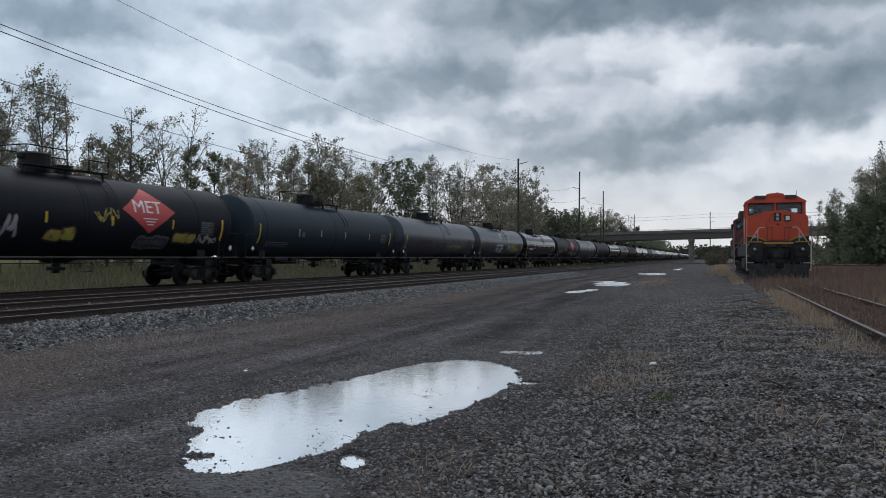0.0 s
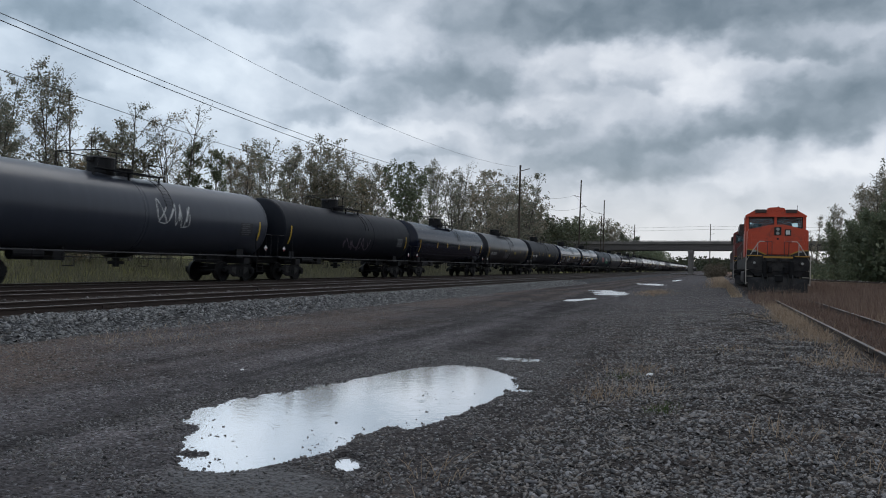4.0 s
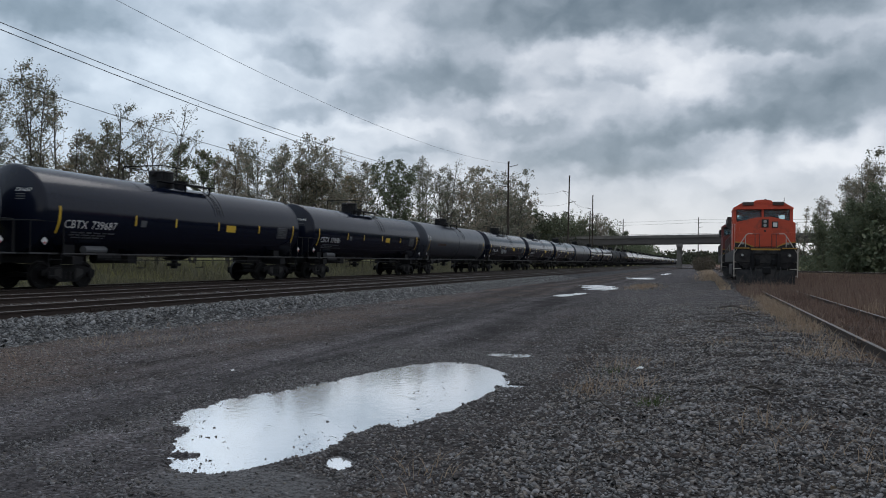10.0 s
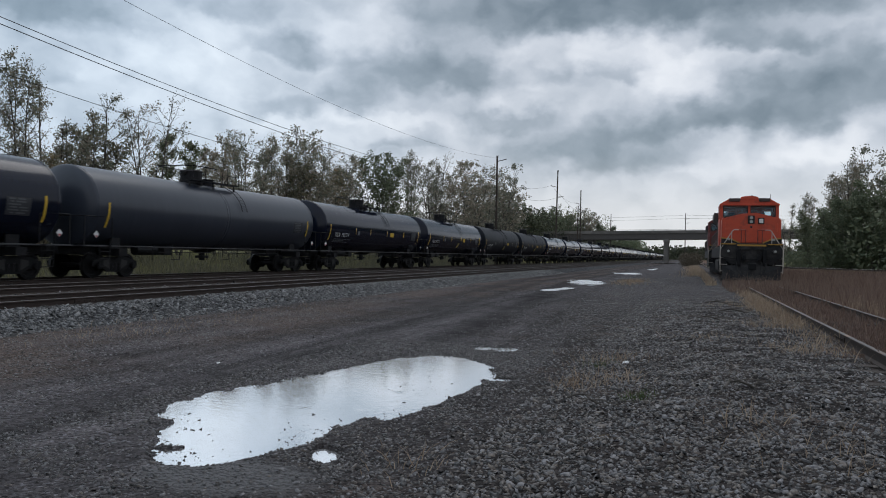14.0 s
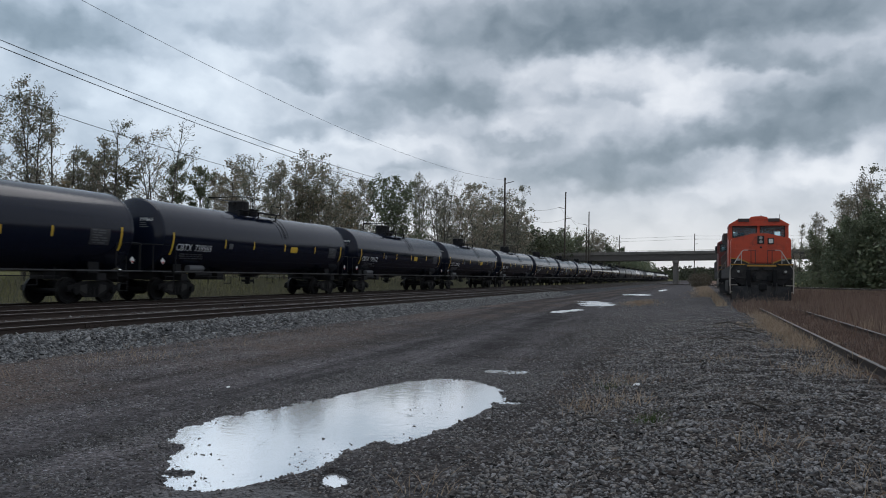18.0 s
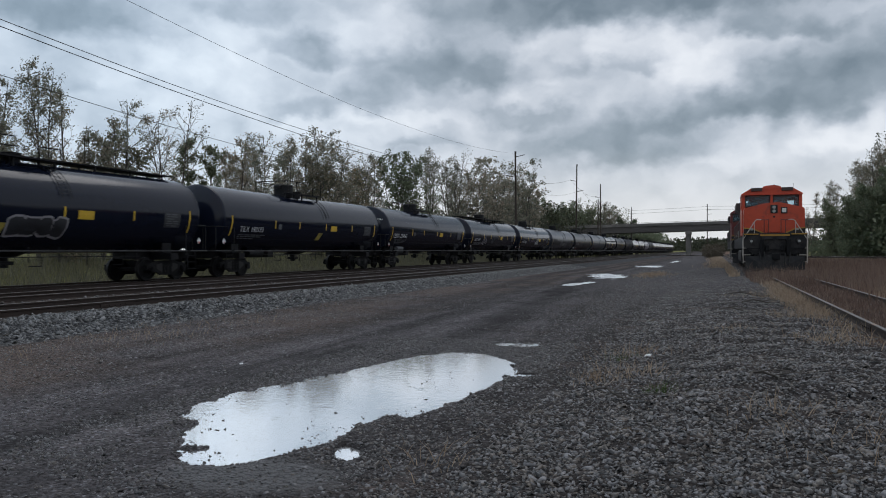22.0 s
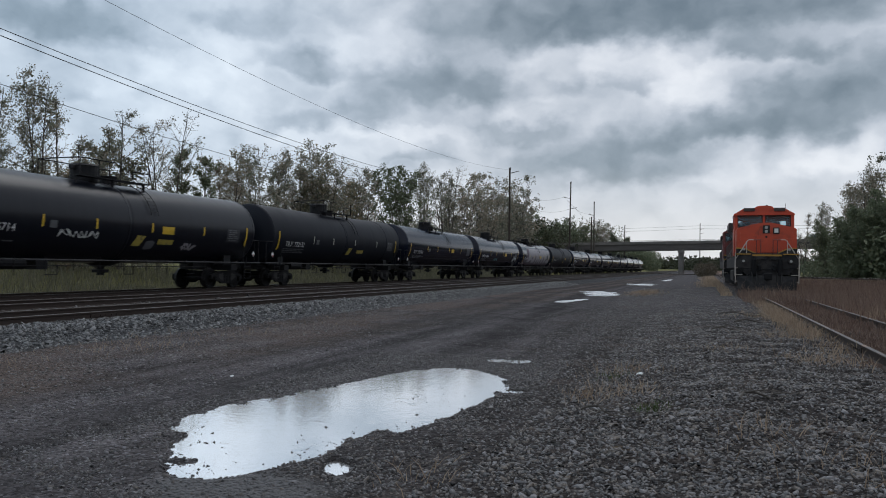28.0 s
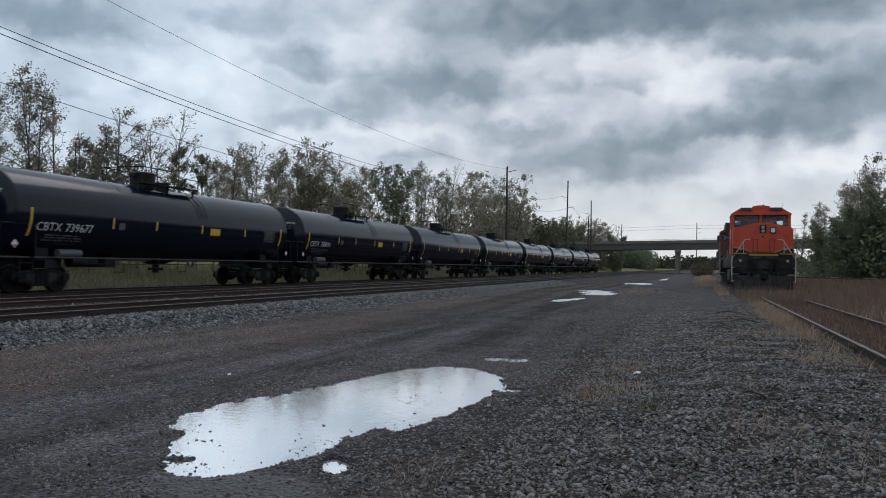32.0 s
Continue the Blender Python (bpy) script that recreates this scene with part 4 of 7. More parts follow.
def scrawl(y0, y1, z0, z1, letters, w, seed, lift=0.012):
    """A sprayed tag: looping strokes that cannot be read."""
    rng = random.Random(seed)
    bm = bmesh.new()
    step = (y1 - y0) / letters
    pts, ctrl = [], []
    for k in range(letters):
        c = y0 + (k + 0.5) * step
        n = rng.randint(4, 6)
        ctrl = ctrl[-1:] + [(c + rng.uniform(-0.55, 0.55) * step, z0 + (z1 - z0) * (rng.uniform(0.6, 1) if i % 2 else rng.uniform(0, 0.4))) for i in range(n)]
        n = len(ctrl)
        for i in range(n - 1):
            p0, p1, p2, p3 = ctrl[max(0, i - 1)], ctrl[i], ctrl[i + 1], ctrl[min(n - 1, i + 2)]
            for s in range(5):
                t = s / 5
                pts.append(tuple(0.5 * (2 * b + (c2 - a) * t + (2 * a - 5 * b + 4 * c2 - d) * t * t + (-a + 3 * b - 3 * c2 + d) * t ** 3) for a, b, c2, d in zip(p0, p1, p2, p3)))
    pts.append(ctrl[-1])
    ribbon(bm, pts, w, lift)
    return bm


def throwup(y0, y1, z0, z1, letters, seed, grow=0.0, lift=0.011):
    """Fat rounded sprayed shapes side by side; grow widens them for an outline."""
    rng = random.Random(seed)
    bm = bmesh.new()
    step = (y1 - y0) / letters
    for k in range(letters):
        cy, cz = y0 + (k + 0.5) * step + rng.uniform(-0.06, 0.06) * step, (z0 + z1) / 2 + rng.uniform(-0.06, 0.06) * (z1 - z0)
        hy, hz = step * rng.uniform(0.50, 0.60) + grow, (z1 - z0) / 2 * rng.uniform(0.82, 1.05) + grow
        lean = rng.uniform(-0.1, 0.25)
        rim = []
        for i in range(14):
            a = 6.28319 * i / 14
            ca, sa = math.cos(a), math.sin(a)
            k1 = rng.uniform(0.84, 1.1)
            py, pz = math.copysign(abs(ca) ** 0.6, ca) * hy * k1, math.copysign(abs(sa) ** 0.6, sa) * hz * k1
            rim.append((cy + py + lean * pz, cz + pz))
        mid = bm.verts.new(on_tank(cy, cz, lift + 0.0006 * k))
        half = [bm.verts.new(on_tank((p + cy) / 2, (q + cz) / 2, lift + 0.0006 * k)) for p, q in rim]
        edge = [bm.verts.new(on_tank(p, q, lift + 0.0006 * k)) for p, q in rim]
        for i in range(14):
            j = (i + 1) % 14
            bm.faces.new((mid, half[i], half[j]))
            bm.faces.new((half[i], edge[i], edge[j], half[j]))
    return bm


def piece(car, y0, y1, z0, z1, letters, seed, fill, line, label, inner=None):
    """A filled sprayed piece with an outline and strokes inside."""
    part("graffiti", throwup(y0, y1, z0, z1, letters, seed, 0.07, 0.009), M[line], car, "outline of a sprayed piece")
    part("graffiti", throwup(y0, y1, z0, z1, letters, seed, 0.0, 0.014), M[fill], car, label)
    part("graffiti", scrawl(y0 + 0.1, y1 - 0.1, z0 + 0.08, z1 - 0.08, letters, 0.05, seed + 7, 0.020), M[inner or line], car, "strokes of a sprayed piece")


def diamond(y, z, half, lift):
    bm = bmesh.new()
    n = 12
    rows = []
    for i in range(n + 1):
        h = -half + 2 * half * i / n
        k = (half - abs(h)) * 1.65
        rows.append([bm.verts.new(on_tank(y + s * k, z + h, lift)) for s in (-1, 0, 1)])
    for a, b in zip(rows, rows[1:]):
        for j in (0, 1):
            if (a[j].co - a[j + 1].co).length + (b[j].co - b[j + 1].co).length > 1e-6:
                q = [a[j], a[j + 1], b[j + 1], b[j]]
                bm.faces.new(q)
    bmesh.ops.remove_doubles(bm, verts=bm.verts, dist=1e-5)
    return bm


def wheel_mesh():
    bm = bmesh.new()
    prof = [(0.0, 0.10), (0.09, 0.10), (0.10, 0.075), (0.16, 0.045), (0.33, 0.05), (0.36, 0.085), (0.452, 0.085), (0.458, 0.0), (0.462, -0.03), (0.485, -0.035), (0.485, -0.06), (0.40, -0.065), (0.34, -0.03), (0.16, -0.03), (0.0, -0.03)]
    seg = 24
    rings = [[bm.verts.new((x, r * math.cos(2 * math.pi * i / seg), r * math.sin(2 * math.pi * i / seg))) for i in range(seg)] if r > 0.001 else [bm.verts.new((x, 0, 0))] for r, x in prof]
    for k, (a, b) in enumerate(zip(rings, rings[1:])):
        for i in range(seg):
            j = (i + 1) % seg
            if len(a) == 1:
                f = bm.faces.new((a[0], b[i], b[j]))
            elif len(b) == 1:
                f = bm.faces.new((a[i], b[0], a[j]))
            else:
                f = bm.faces.new((a[i], b[i], b[j], a[j]))
            f.material_index = 1 if 6 <= k <= 9 else 0
    bmesh.ops.recalc_face_normals(bm, faces=bm.faces)
    return bm


def side_frame_mesh():
    """Cast truck side frame with two dark plates for openings, springs and bearing caps."""
    out = [(-1.16, 0.62), (-1.16, 0.44), (-0.70, 0.40), (-0.38, 0.22), (0.38, 0.22), (0.70, 0.40), (1.16, 0.44), (1.16, 0.62), (0.70, 0.74), (0.30, 0.80), (-0.30, 0.80), (-0.70, 0.74)]
    bm = prism(out, "x", -0.06, 0.06)
    for s in (-1, 1):
        # dark plate laid on the casting imitates the shade in an opening
        hole = prism([(s * 0.30, 0.33), (s * 0.62, 0.48), (s * 0.62, 0.64), (s * 0.30, 0.70)], "x", 0.058, 0.064)
        for f in hole.faces:
            f.material_index = 1
        me = bpy.data.meshes.new("hole")
        hole.to_mesh(me)
        hole.free()
        bm.from_mesh(me)
        bpy.data.meshes.remove(me)
        add_rod(bm, (0.06, s * 0.89, 0.457), (0.17, s * 0.89, 0.457), 0.13, 12)
        add_rod(bm, (0.17, s * 0.89, 0.457), (0.19, s * 0.89, 0.457), 0.09, 12)
    for k in (-0.2, 0.0, 0.2):
        add_rod(bm, (0.03, k, 0.30), (0.03, k, 0.56), 0.075, 10)
    return bm


def build_truck(parent):
    """One four-wheel truck; returns it as a part with its pieces."""
    t = part("truck", box(-0.95, 0.95, -0.16, 0.16, 0.50, 0.78, 0.02), M["truck_steel"], parent, "grimy cast steel freight truck")
    w = part("wheel", wheel_mesh(), [M["truck_steel"], M["wheel_tread"]], t, smooth=False)
    w.matrix_basis = pose(0.72, -0.89, 0.457)
    for x, y, r in ((0.72, 0.89, 0), (-0.72, -0.89, 180), (-0.72, 0.89, 180)):
        again(w, pose(x, y, 0.457, 0, 0, r))
    sf = part("side_frame", side_frame_mesh(), [M["truck_steel"], M["rubber"]], t)
    sf.matrix_basis = pose(1.0, 0, 0)
    again(sf, pose(-1.0, 0, 0, 0, 0, 180))
    for s in (-0.89, 0.89):
        bm = bmesh.new()
        add_rod(bm, (-0.7, s, 0.457), (0.7, s, 0.457), 0.085, 8)
        part("axle", bm, M["truck_steel"], t)
    return t


def base_car():
    """A general-service tank car with its running gear, fittings and reflective strips."""
    car = thing("tank_car", "black tank car rolling on the far track", "tank car", "cars of the tank train")
    sh = new("shell", shell_mesh(M["tank_gloss"], ()))
    sh.parent = car
    for e in (-1, 1):
        # stub sill, bolster saddle and coupler
        bm = box(-0.33, 0.33, min(e * 5.2, e * 8.75), max(e * 5.2, e * 8.75), 0.86, 1.16, 0.02)
        part("stub_sill", bm, M["steel_black"], car)
        bm = bmesh.new()
        add_box(bm, -1.42, 1.42, e * 6.7 - 0.22, e * 6.7 + 0.22, 0.82, 1.1, 0.02)
        for s in (-1, 1):
            add_box(bm, s * 0.5 - 0.03, s * 0.5 + 0.03, e * 6.7 - 0.3, e * 6.7 + 0.3, 1.0, 1.5)
            add_box(bm, s * 1.0 - 0.03, s * 1.0 + 0.03, e * 6.7 - 0.25, e * 6.7 + 0.25, 1.0, 1.5)
        part("saddle", bm, M["steel_black"], car)
        bm = bmesh.new()
        add_box(bm, -0.09, 0.09, min(e * 8.6, e * 8.95), max(e * 8.6, e * 8.95), 0.80, 0.98, 0.02)
        add_box(bm, -0.16, 0.16, min(e * 8.88, e * 9.03), max(e * 8.88, e * 9.03), 0.74, 1.02, 0.03)
        part("coupler", bm, M["truck_steel"], car)
        # end platform and head handrail
        bm = box(-1.48, 1.48, min(e * 7.6, e * 8.72), max(e * 7.6, e * 8.72), 1.16, 1.21, 0.01)
        part("end_platform", bm, M["sill_highlight"], car)
        z = 2.25
        part("end_handrail", tube([(1.45, e * 7.35, 1.2), (1.45, e * 7.35, z - 0.05), (1.45, e * 7.42, z), (1.45, e * 8.6, z), (1.40, e * 8.66, z), (-1.40, e * 8.66, z), (-1.45, e * 8.6, z), (-1.45, e * 7.42, z), (-1.45, e * 7.35, z - 0.05), (-1.45, e * 7.35, 1.2)], 0.022), M["steel_black"], car)
        for x in (-1.42, -0.75, 0.75, 1.42):
            part("rail_post", tube([(x, e * 8.66, 1.2), (x, e * 8.66, z)], 0.02), M["steel_black"], car)
        bm = bmesh.new()
        for k in range(3):
            add_rod(bm, (1.46, e * 7.45, 0.45 + 0.27 * k), (1.46, e * 7.95, 0.45 + 0.27 * k), 0.015)
        for yy in (7.45, 7.95):
            add_rod(bm, (1.46, e * yy, 0.42), (1.46, e * yy, 1.2), 0.018)
        part("sill_step", bm, M["steel_black"], car)
        tr = build_truck(car) if e < 0 else None
        if tr:
            tr.matrix_basis = pose(0, -6.7, 0)
            first_truck = tr
        # white and red diamond placards on the end rail
        bm = bmesh.new()
        q = [bm.verts.new(p) for p in ((1.475, e * 8.15, 1.46), (1.475, e * 8.28, 1.60), (1.475, e * 8.15, 1.74), (1.475, e * 8.02, 1.60))]
        bm.faces.new(q)
        bmesh.ops.solidify(bm, geom=bm.faces[:], thickness=0.006)
        pl = part("placard", bm, M["white_paint"], car, "white diamond placard with a red tip")
        bm = bmesh.new()
        q = [bm.verts.new(p) for p in ((1.484, e * 8.15, 1.48), (1.484, e * 8.20, 1.535), (1.484, e * 8.15, 1.59), (1.484, e * 8.10, 1.535))]
        bm.faces.new(q)
        part("placard_mark", bm, M["placard_red"], pl)
    # second truck shares the meshes
    tr2 = again(first_truck, pose(0, 6.7, 0), car)
    tagged(tr2, "grimy cast steel freight truck")
    for c in first_truck.children:
        again(c, c.matrix_basis.copy(), tr2)
    # side walkway rail with hangers, and the brake rigging below
    bm = rod([(1.47, -7.4, 1.18), (1.47, 7.4, 1.18)], 0.028)
    part("side_rail", bm, M["sill_highlight"], car)
    bm = rod([(1.2, -5.2, 0.98), (1.2, 5.0, 0.98)], 0.016)
    for k in range(9):
        y = -4.8 + 1.2 * k
        add_rod(bm, (1.2, y, 0.80 if k % 3 else 0.66), (1.2, y, 1.3), 0.018)
        if k % 3 == 1:
            add_rod(bm, (1.2, y, 0.68), (1.2, y + 0.5, 0.68), 0.018)
            add_rod(bm, (1.2, y + 0.5, 0.68), (1.2, y + 0.5, 0.98), 0.018)
    part("brake_pipe", bm, M["steel_black"], car)
    bm = bmesh.new()
    add_rod(bm, (0.55, -5.1, 1.05), (0.55, -3.9, 1.05), 0.2, 12)
    add_box(bm, 0.3, 0.8, -3.6, -3.1, 0.85, 1.2, 0.02)
    part("brake_reservoir", bm, M["steel_black"], car)
    bm = bmesh.new()
    add_rod(bm, (0, 0.1, 1.14), (0, 0.1, 0.98), 0.75, 14, 0.35)
    add_rod(bm, (0, 0.1, 0.98), (0, 0.1, 0.62), 0.14, 10)
    add_box(bm, -0.22, 0.22, -0.12, 0.32, 0.72, 0.84, 0.02)
    part("bottom_outlet", bm, M["steel_black"], car)
    # top fittings: protective housing with lid, hatch, platform, railing, hoops
    bm = bmesh.new()
    add_rod(bm, (0, -0.83, 4.0), (0, -0.83, 4.66), 0.50, 20)
    add_rod(bm, (0, -0.83, 4.66), (0, -0.83, 4.72), 0.54, 20, 0.48)
    add_box(bm, -0.12, 0.12, -1.45, -1.28, 4.50, 4.66, 0.02)
    part("valve_housing", bm, M["steel_black"], car, "black drum-shaped valve housing")
    bm = bmesh.new()
    add_rod(bm, (0, 0.35, 4.05), (0, 0.35, 4.36), 0.30, 14)
    add_rod(bm, (0, 0.35, 4.36), (0, 0.35, 4.41), 0.36, 14)
    part("hatch", bm, M["steel_black"], car)
    bm = bmesh.new()
    add_box(bm, -0.95, -0.55, -2.0, 1.5, 4.18, 4.22)
    add_box(bm, 0.55, 0.95, -2.0, 1.5, 4.18, 4.22)
    for y in (-1.95, -0.2, 1.45):
        for s in (-1, 1):
            add_box(bm, s * 0.75 - 0.03, s * 0.75 + 0.03, y - 0.03, y + 0.03, 3.9, 4.2)
    part("platform", bm, M["steel_black"], car)
    part("railing", tube([(0.97, -0.3, 4.82), (0.97, -1.95, 4.82), (0.92, -2.0, 4.82), (-0.92, -2.0, 4.82), (-0.97, -1.95, 4.82), (-0.97, 1.5, 4.82)], 0.022), M["steel_black"], car)
    part("railing", tube([(0.97, 0.6, 4.2), (0.97, 0.6, 4.6), (0.97, 1.5, 4.6)], 0.02), M["steel_black"], car)
    for x, y, z in ((0.97, -1.98, 4.82), (0.97, -1.1, 4.82), (0.97, 1.5, 4.85), (-0.97, -1.98, 4.82), (-0.97, 1.48, 4.82)):
        part("rail_post", tube([(x, y, 4.18), (x, y, z)], 0.02), M["steel_black"], car)
    bm = bmesh.new()
    for y in (1.02, 1.42):
        pts = []
        for i in range(9):
            z = 4.1 - 1.15 * i / 8
            p = on_tank(y, z, 0.07)
            pts.append(p)
        for a, b in zip(pts, pts[1:]):
            add_rod(bm, a, b, 0.013, 5)
    for i in range(1, 8):
        z = 4.05 - 1.1 * i / 8
        add_rod(bm, on_tank(1.02, z, 0.07), on_tank(1.42, z, 0.07), 0.007, 5)
    part("ladder", bm, M["steel_black"], car)
    # reflective strips
    for y, z0, z1 in ((-7.58, 1.86, 2.78), (-4.0, 2.26, 2.66), (-1.7, 2.30, 2.66), (1.15, 2.30, 2.66), (4.35, 2.30, 2.66), (7.52, 1.92, 2.8)):
        w = 0.048 if abs(y) > 7 else 0.04
        part("reflective_strip", patch(y - w, y + w, z0, z1), M["yellow"], car, "yellow reflective strip")
    dp = part("data_panel", patch(6.0, 6.95, 2.10, 2.68), M["panel_dark"], car, "dark data panel with lines of small print")
    tagged(part("small_print", bars(6.06, 2.60, 6, 0.80, 0.045, 0.09, seed=3), M["grey_print"], dp), kind="stuff")
    # brake wheel on the front end
    bm = bmesh.new()
    for i in range(12):
        a, b = 2 * math.pi * i / 12, 2 * math.pi * (i + 1) / 12
        add_rod(bm, (-0.6 + 0.28 * math.cos(a), -8.72, 1.9 + 0.28 * math.sin(a)), (-0.6 + 0.28 * math.cos(b), -8.72, 1.9 + 0.28 * math.sin(b)), 0.018, 5)
    for i in range(3):
        a = 2 * math.pi * i / 3
        add_rod(bm, (-0.6, -8.72, 1.9), (-0.6 + 0.28 * math.cos(a), -8.72, 1.9 + 0.28 * math.sin(a)), 0.014, 5)
    part("brake_wheel", bm, M["steel_black"], car)
    return car


# look, extra fittings and words of each car from the front of the train to its end
CARS = [
    ("satin", "", ""), ("matte", "met2", ""), ("green", "print", ""), ("grey", "tags", ""), ("grey", "ride", ""), ("gloss", "mark", "CTCX 706599"), ("matte", "met", "NWYX 112623"),
    ("grey", "scratch", ""), ("brown", "loops", ""), ("gloss", "mark", ""), ("satin", "whitetag", "TILX 192605"), ("matte", "panel", "CBTX 737080"), ("gloss", "panel tag", "TILX 192176"),
    ("gloss", "panel tag2", "TILX 192691"), ("green", "micro", ""), ("grey", "faint", ""), ("gloss", "panel box", "CBTX 739687"), ("gloss", "panel box", "CBTX 739686"), ("grey", "headtag", ""),
    ("gloss", "panel tag", "CTCX 731158"), ("gloss", "panel tall", "TILX 191317"), ("gloss", "panel tall", "CTCX 731445"), ("grey", "", ""), ("gloss", "panel", "TILX 192714"), ("gloss", "panel tall", "TILX 195213"),
    ("matte", "panel tall", "TCBX 301046"), ("matte", "panel tall", "TCBX 304097"), ("gloss", "panel", "TILX 192848"), ("gloss", "panel box", "CBTX 739565"), ("gloss", "panel box", "CBTX 739572"),
    ("gloss", "panel box", "CBTX 739570"), ("gloss", "panel box", "CBTX 739557"), ("gloss", "panel tall", "CTCX 730097"), ("gloss", "panel walk siox", "SIOX 31064"), ("gloss", "panel tall", "TILX 192133"),
    ("gloss", "panel box", "CBTX 739540"), ("gloss", "panel walk tag4", "SIOX 31097"), ("gloss", "panel tag3", "MWTX 112801"), ("grey", "patches", ""), ("satin", "walk headtag", "TILX 352061"), ("grey", "", ""),
    ("gloss", "panel tall", ""), ("satin", "panel low tag5", "TILX 316714"), ("matte", "low tall", "TILX 732132"), ("gloss", "panel", "TILX 192746"), ("gloss", "panel curl", "MWTX 112684"),
    ("gloss", "panel walk mural", "SIOX 31175"), ("matte", "panel tall", "TCBX 304027"), ("gloss", "panel box", "CBTX 739677"), ("gloss", "panel box", "CBTX 739691"), ("gloss", "panel box", ""),
    ("gloss", "panel box", ""), ("gloss", "panel box", ""), ("gloss", "panel box", ""), ("gloss", "panel box", ""), ("gloss", "panel box", ""),
]
LOOKS = {
    "gloss": "glossy black tank car", "satin": "satin black grimy tank car", "matte": "weathered dull black tank car",
    "grey": "faded grey tank car", "green": "faded dark green-black tank car", "brown": "grimy brown-black tank car",
}


def decorate(car, extra, words, n):
    w = extra.split()
    if words:
        size = 0.40 if words.startswith("CBTX") else 0.35
        y = -7.35 if words.startswith("CBTX") else -6.9
        for name, word in zip(("reporting_mark", "car_number"), words.split()):
            bm = lettering(word, y, 2.06, size)
            y = max(v.co.y for v in bm.verts) + 0.42 * size
            part(name, bm, M["white_paint"], car, "white stencilled " + ("letters" if name == "reporting_mark" else "digits"))
    if words or "print" in w:
        tagged(part("small_print", bars(-7.0, 1.90, 3, 2.2, seed=n), M["grey_print"], car), kind="stuff")
        part("stencil_box", patch(-3.72, -3.42, 2.24, 2.49), M["grey_print"], car)
    if "panel" in w:
        part("warning_panel", patch(1.72, 2.42, 2.26, 2.56, 0.010), M["yellow"], car, "yellow warning panel")
    if "tall" in w or "low" in w:
        part("warning_panel", patch(0.2, 0.65, 1.75, 2.15, 0.010, 0.5), M["yellow_dirty"], car, "grimy tilted yellow panel")
    if "low" in w:
        part("paint_patch", patch(1.6, 2.5, 1.85, 2.05, 0.010), M["yellow_dirty"], car)
    if "met" in w or "met2" in w:
        d = part("diamond_sign", diamond(3.05, 2.95, 0.86, 0.012), M["placard_red"], car, "large red painted diamond")
        part("diamond_word", lettering("MET", 2.17, 2.86, 0.68, 0.018, 0.0, 0.0, 1.22), M["white_paint"], d, "white word on the red diamond")
        for k in range(3):
            part("diamond_line", patch(2.67 + 0.11 * k, 3.43 - 0.11 * k, 2.62 - 0.11 * k, 2.66 - 0.11 * k, 0.018), M["white_paint"], d)
        if "met2" in w:
            part("graffiti", scrawl(0.3, 1.5, 2.3, 3.0, 3, 0.06, n), M["yellow_dirty"], car, "yellow-green sprayed tag")
            piece(car, 4.5, 5.8, 1.75, 2.15, 3, n + 5, "yellow_dirty", "spray_dark", "dull yellow-green sprayed letters", "spray_yellow")
            piece(car, -1.6, -0.4, 1.70, 2.15, 2, n + 6, "yellow_dirty", "spray_dark", "dull yellow-green sprayed letters", "spray_yellow")
            piece(car, 2.5, 4.2, 1.55, 1.95, 4, n + 1, "panel_dark", "grey_print", "grey sprayed letters")
            part("graffiti", scrawl(6.0, 7.2, 1.75, 2.15, 3, 0.08, n + 1), M["spray_pale"], car, "pale sprayed tag")
            part("graffiti", patch(-4.4, -3.6, 1.9, 2.35, 0.010, 0.5), M["yellow_dirty"], car, "dull yellow sprayed shape")
            part("graffiti", scrawl(-5.6, -3.9, 1.7, 3.0, 2, 0.20, n + 2), M["spray_pale"], car, "broad pale sprayed arcs")
            part("graffiti", scrawl(-3.5, -2.6, 1.75, 2.6, 2, 0.12, n + 9), M["spray_pale"], car, "pale sprayed figure")
        else:
            part("graffiti", scrawl(2.4, 6.6, 1.5, 2.15, 5, 0.15, n), M["spray_pale"], car, "pale grey sprayed tag")
            part("graffiti", scrawl(-0.4, 1.2, 1.6, 2.25, 5, 0.07, n + 1), M["grey_print"], car, "grey sprayed scribble")
            part("warning_panel", patch(1.3, 1.95, 1.75, 2.15, 0.010, 0.3), M["yellow_dirty"], car, "grimy tilted yellow panel")
            part("warning_panel", patch(-2.9, -1.8, 2.2, 2.5, 0.010), M["yellow_dirty"], car, "grimy yellow panel")
    if "tags" in w:
        piece(car, 1.3, 4.6, 1.72, 2.42, 5, n, "spray_dark", "grey_print", "dark sprayed letters with a pale edge", "spray_yellow")
        part("graffiti", scrawl(1.3, 4.7, 1.70, 2.50, 6, 0.05, n + 1, 0.022), M["spray_pale"], car, "pale edge strokes")
        piece(car, -1.6, 0.5, 1.85, 2.35, 5, n + 3, "panel_dark", "grey_print", "faint grey sprayed letters")
        part("small_print", bars(-5.2, 2.38, 2, 2.6, 0.10, 0.16, seed=n), M["rust_print"], car)
    if "ride" in w:
        part("graffiti", lettering("RIDE", -2.7, 1.72, 1.15, 0.012, 0.0, 0.25), M["spray_white"], car, "white sprayed word")
        for word, gy, gz, size in (("NT", -1.2, 3.05, 0.75), ("SA", 1.35, 2.8, 0.8), ("58", 1.6, 2.0, 0.75)):
            part("graffiti", lettering(word, gy, gz, size, 0.012, 0.0, 0.15), M["spray_white"], car, "white sprayed letters")
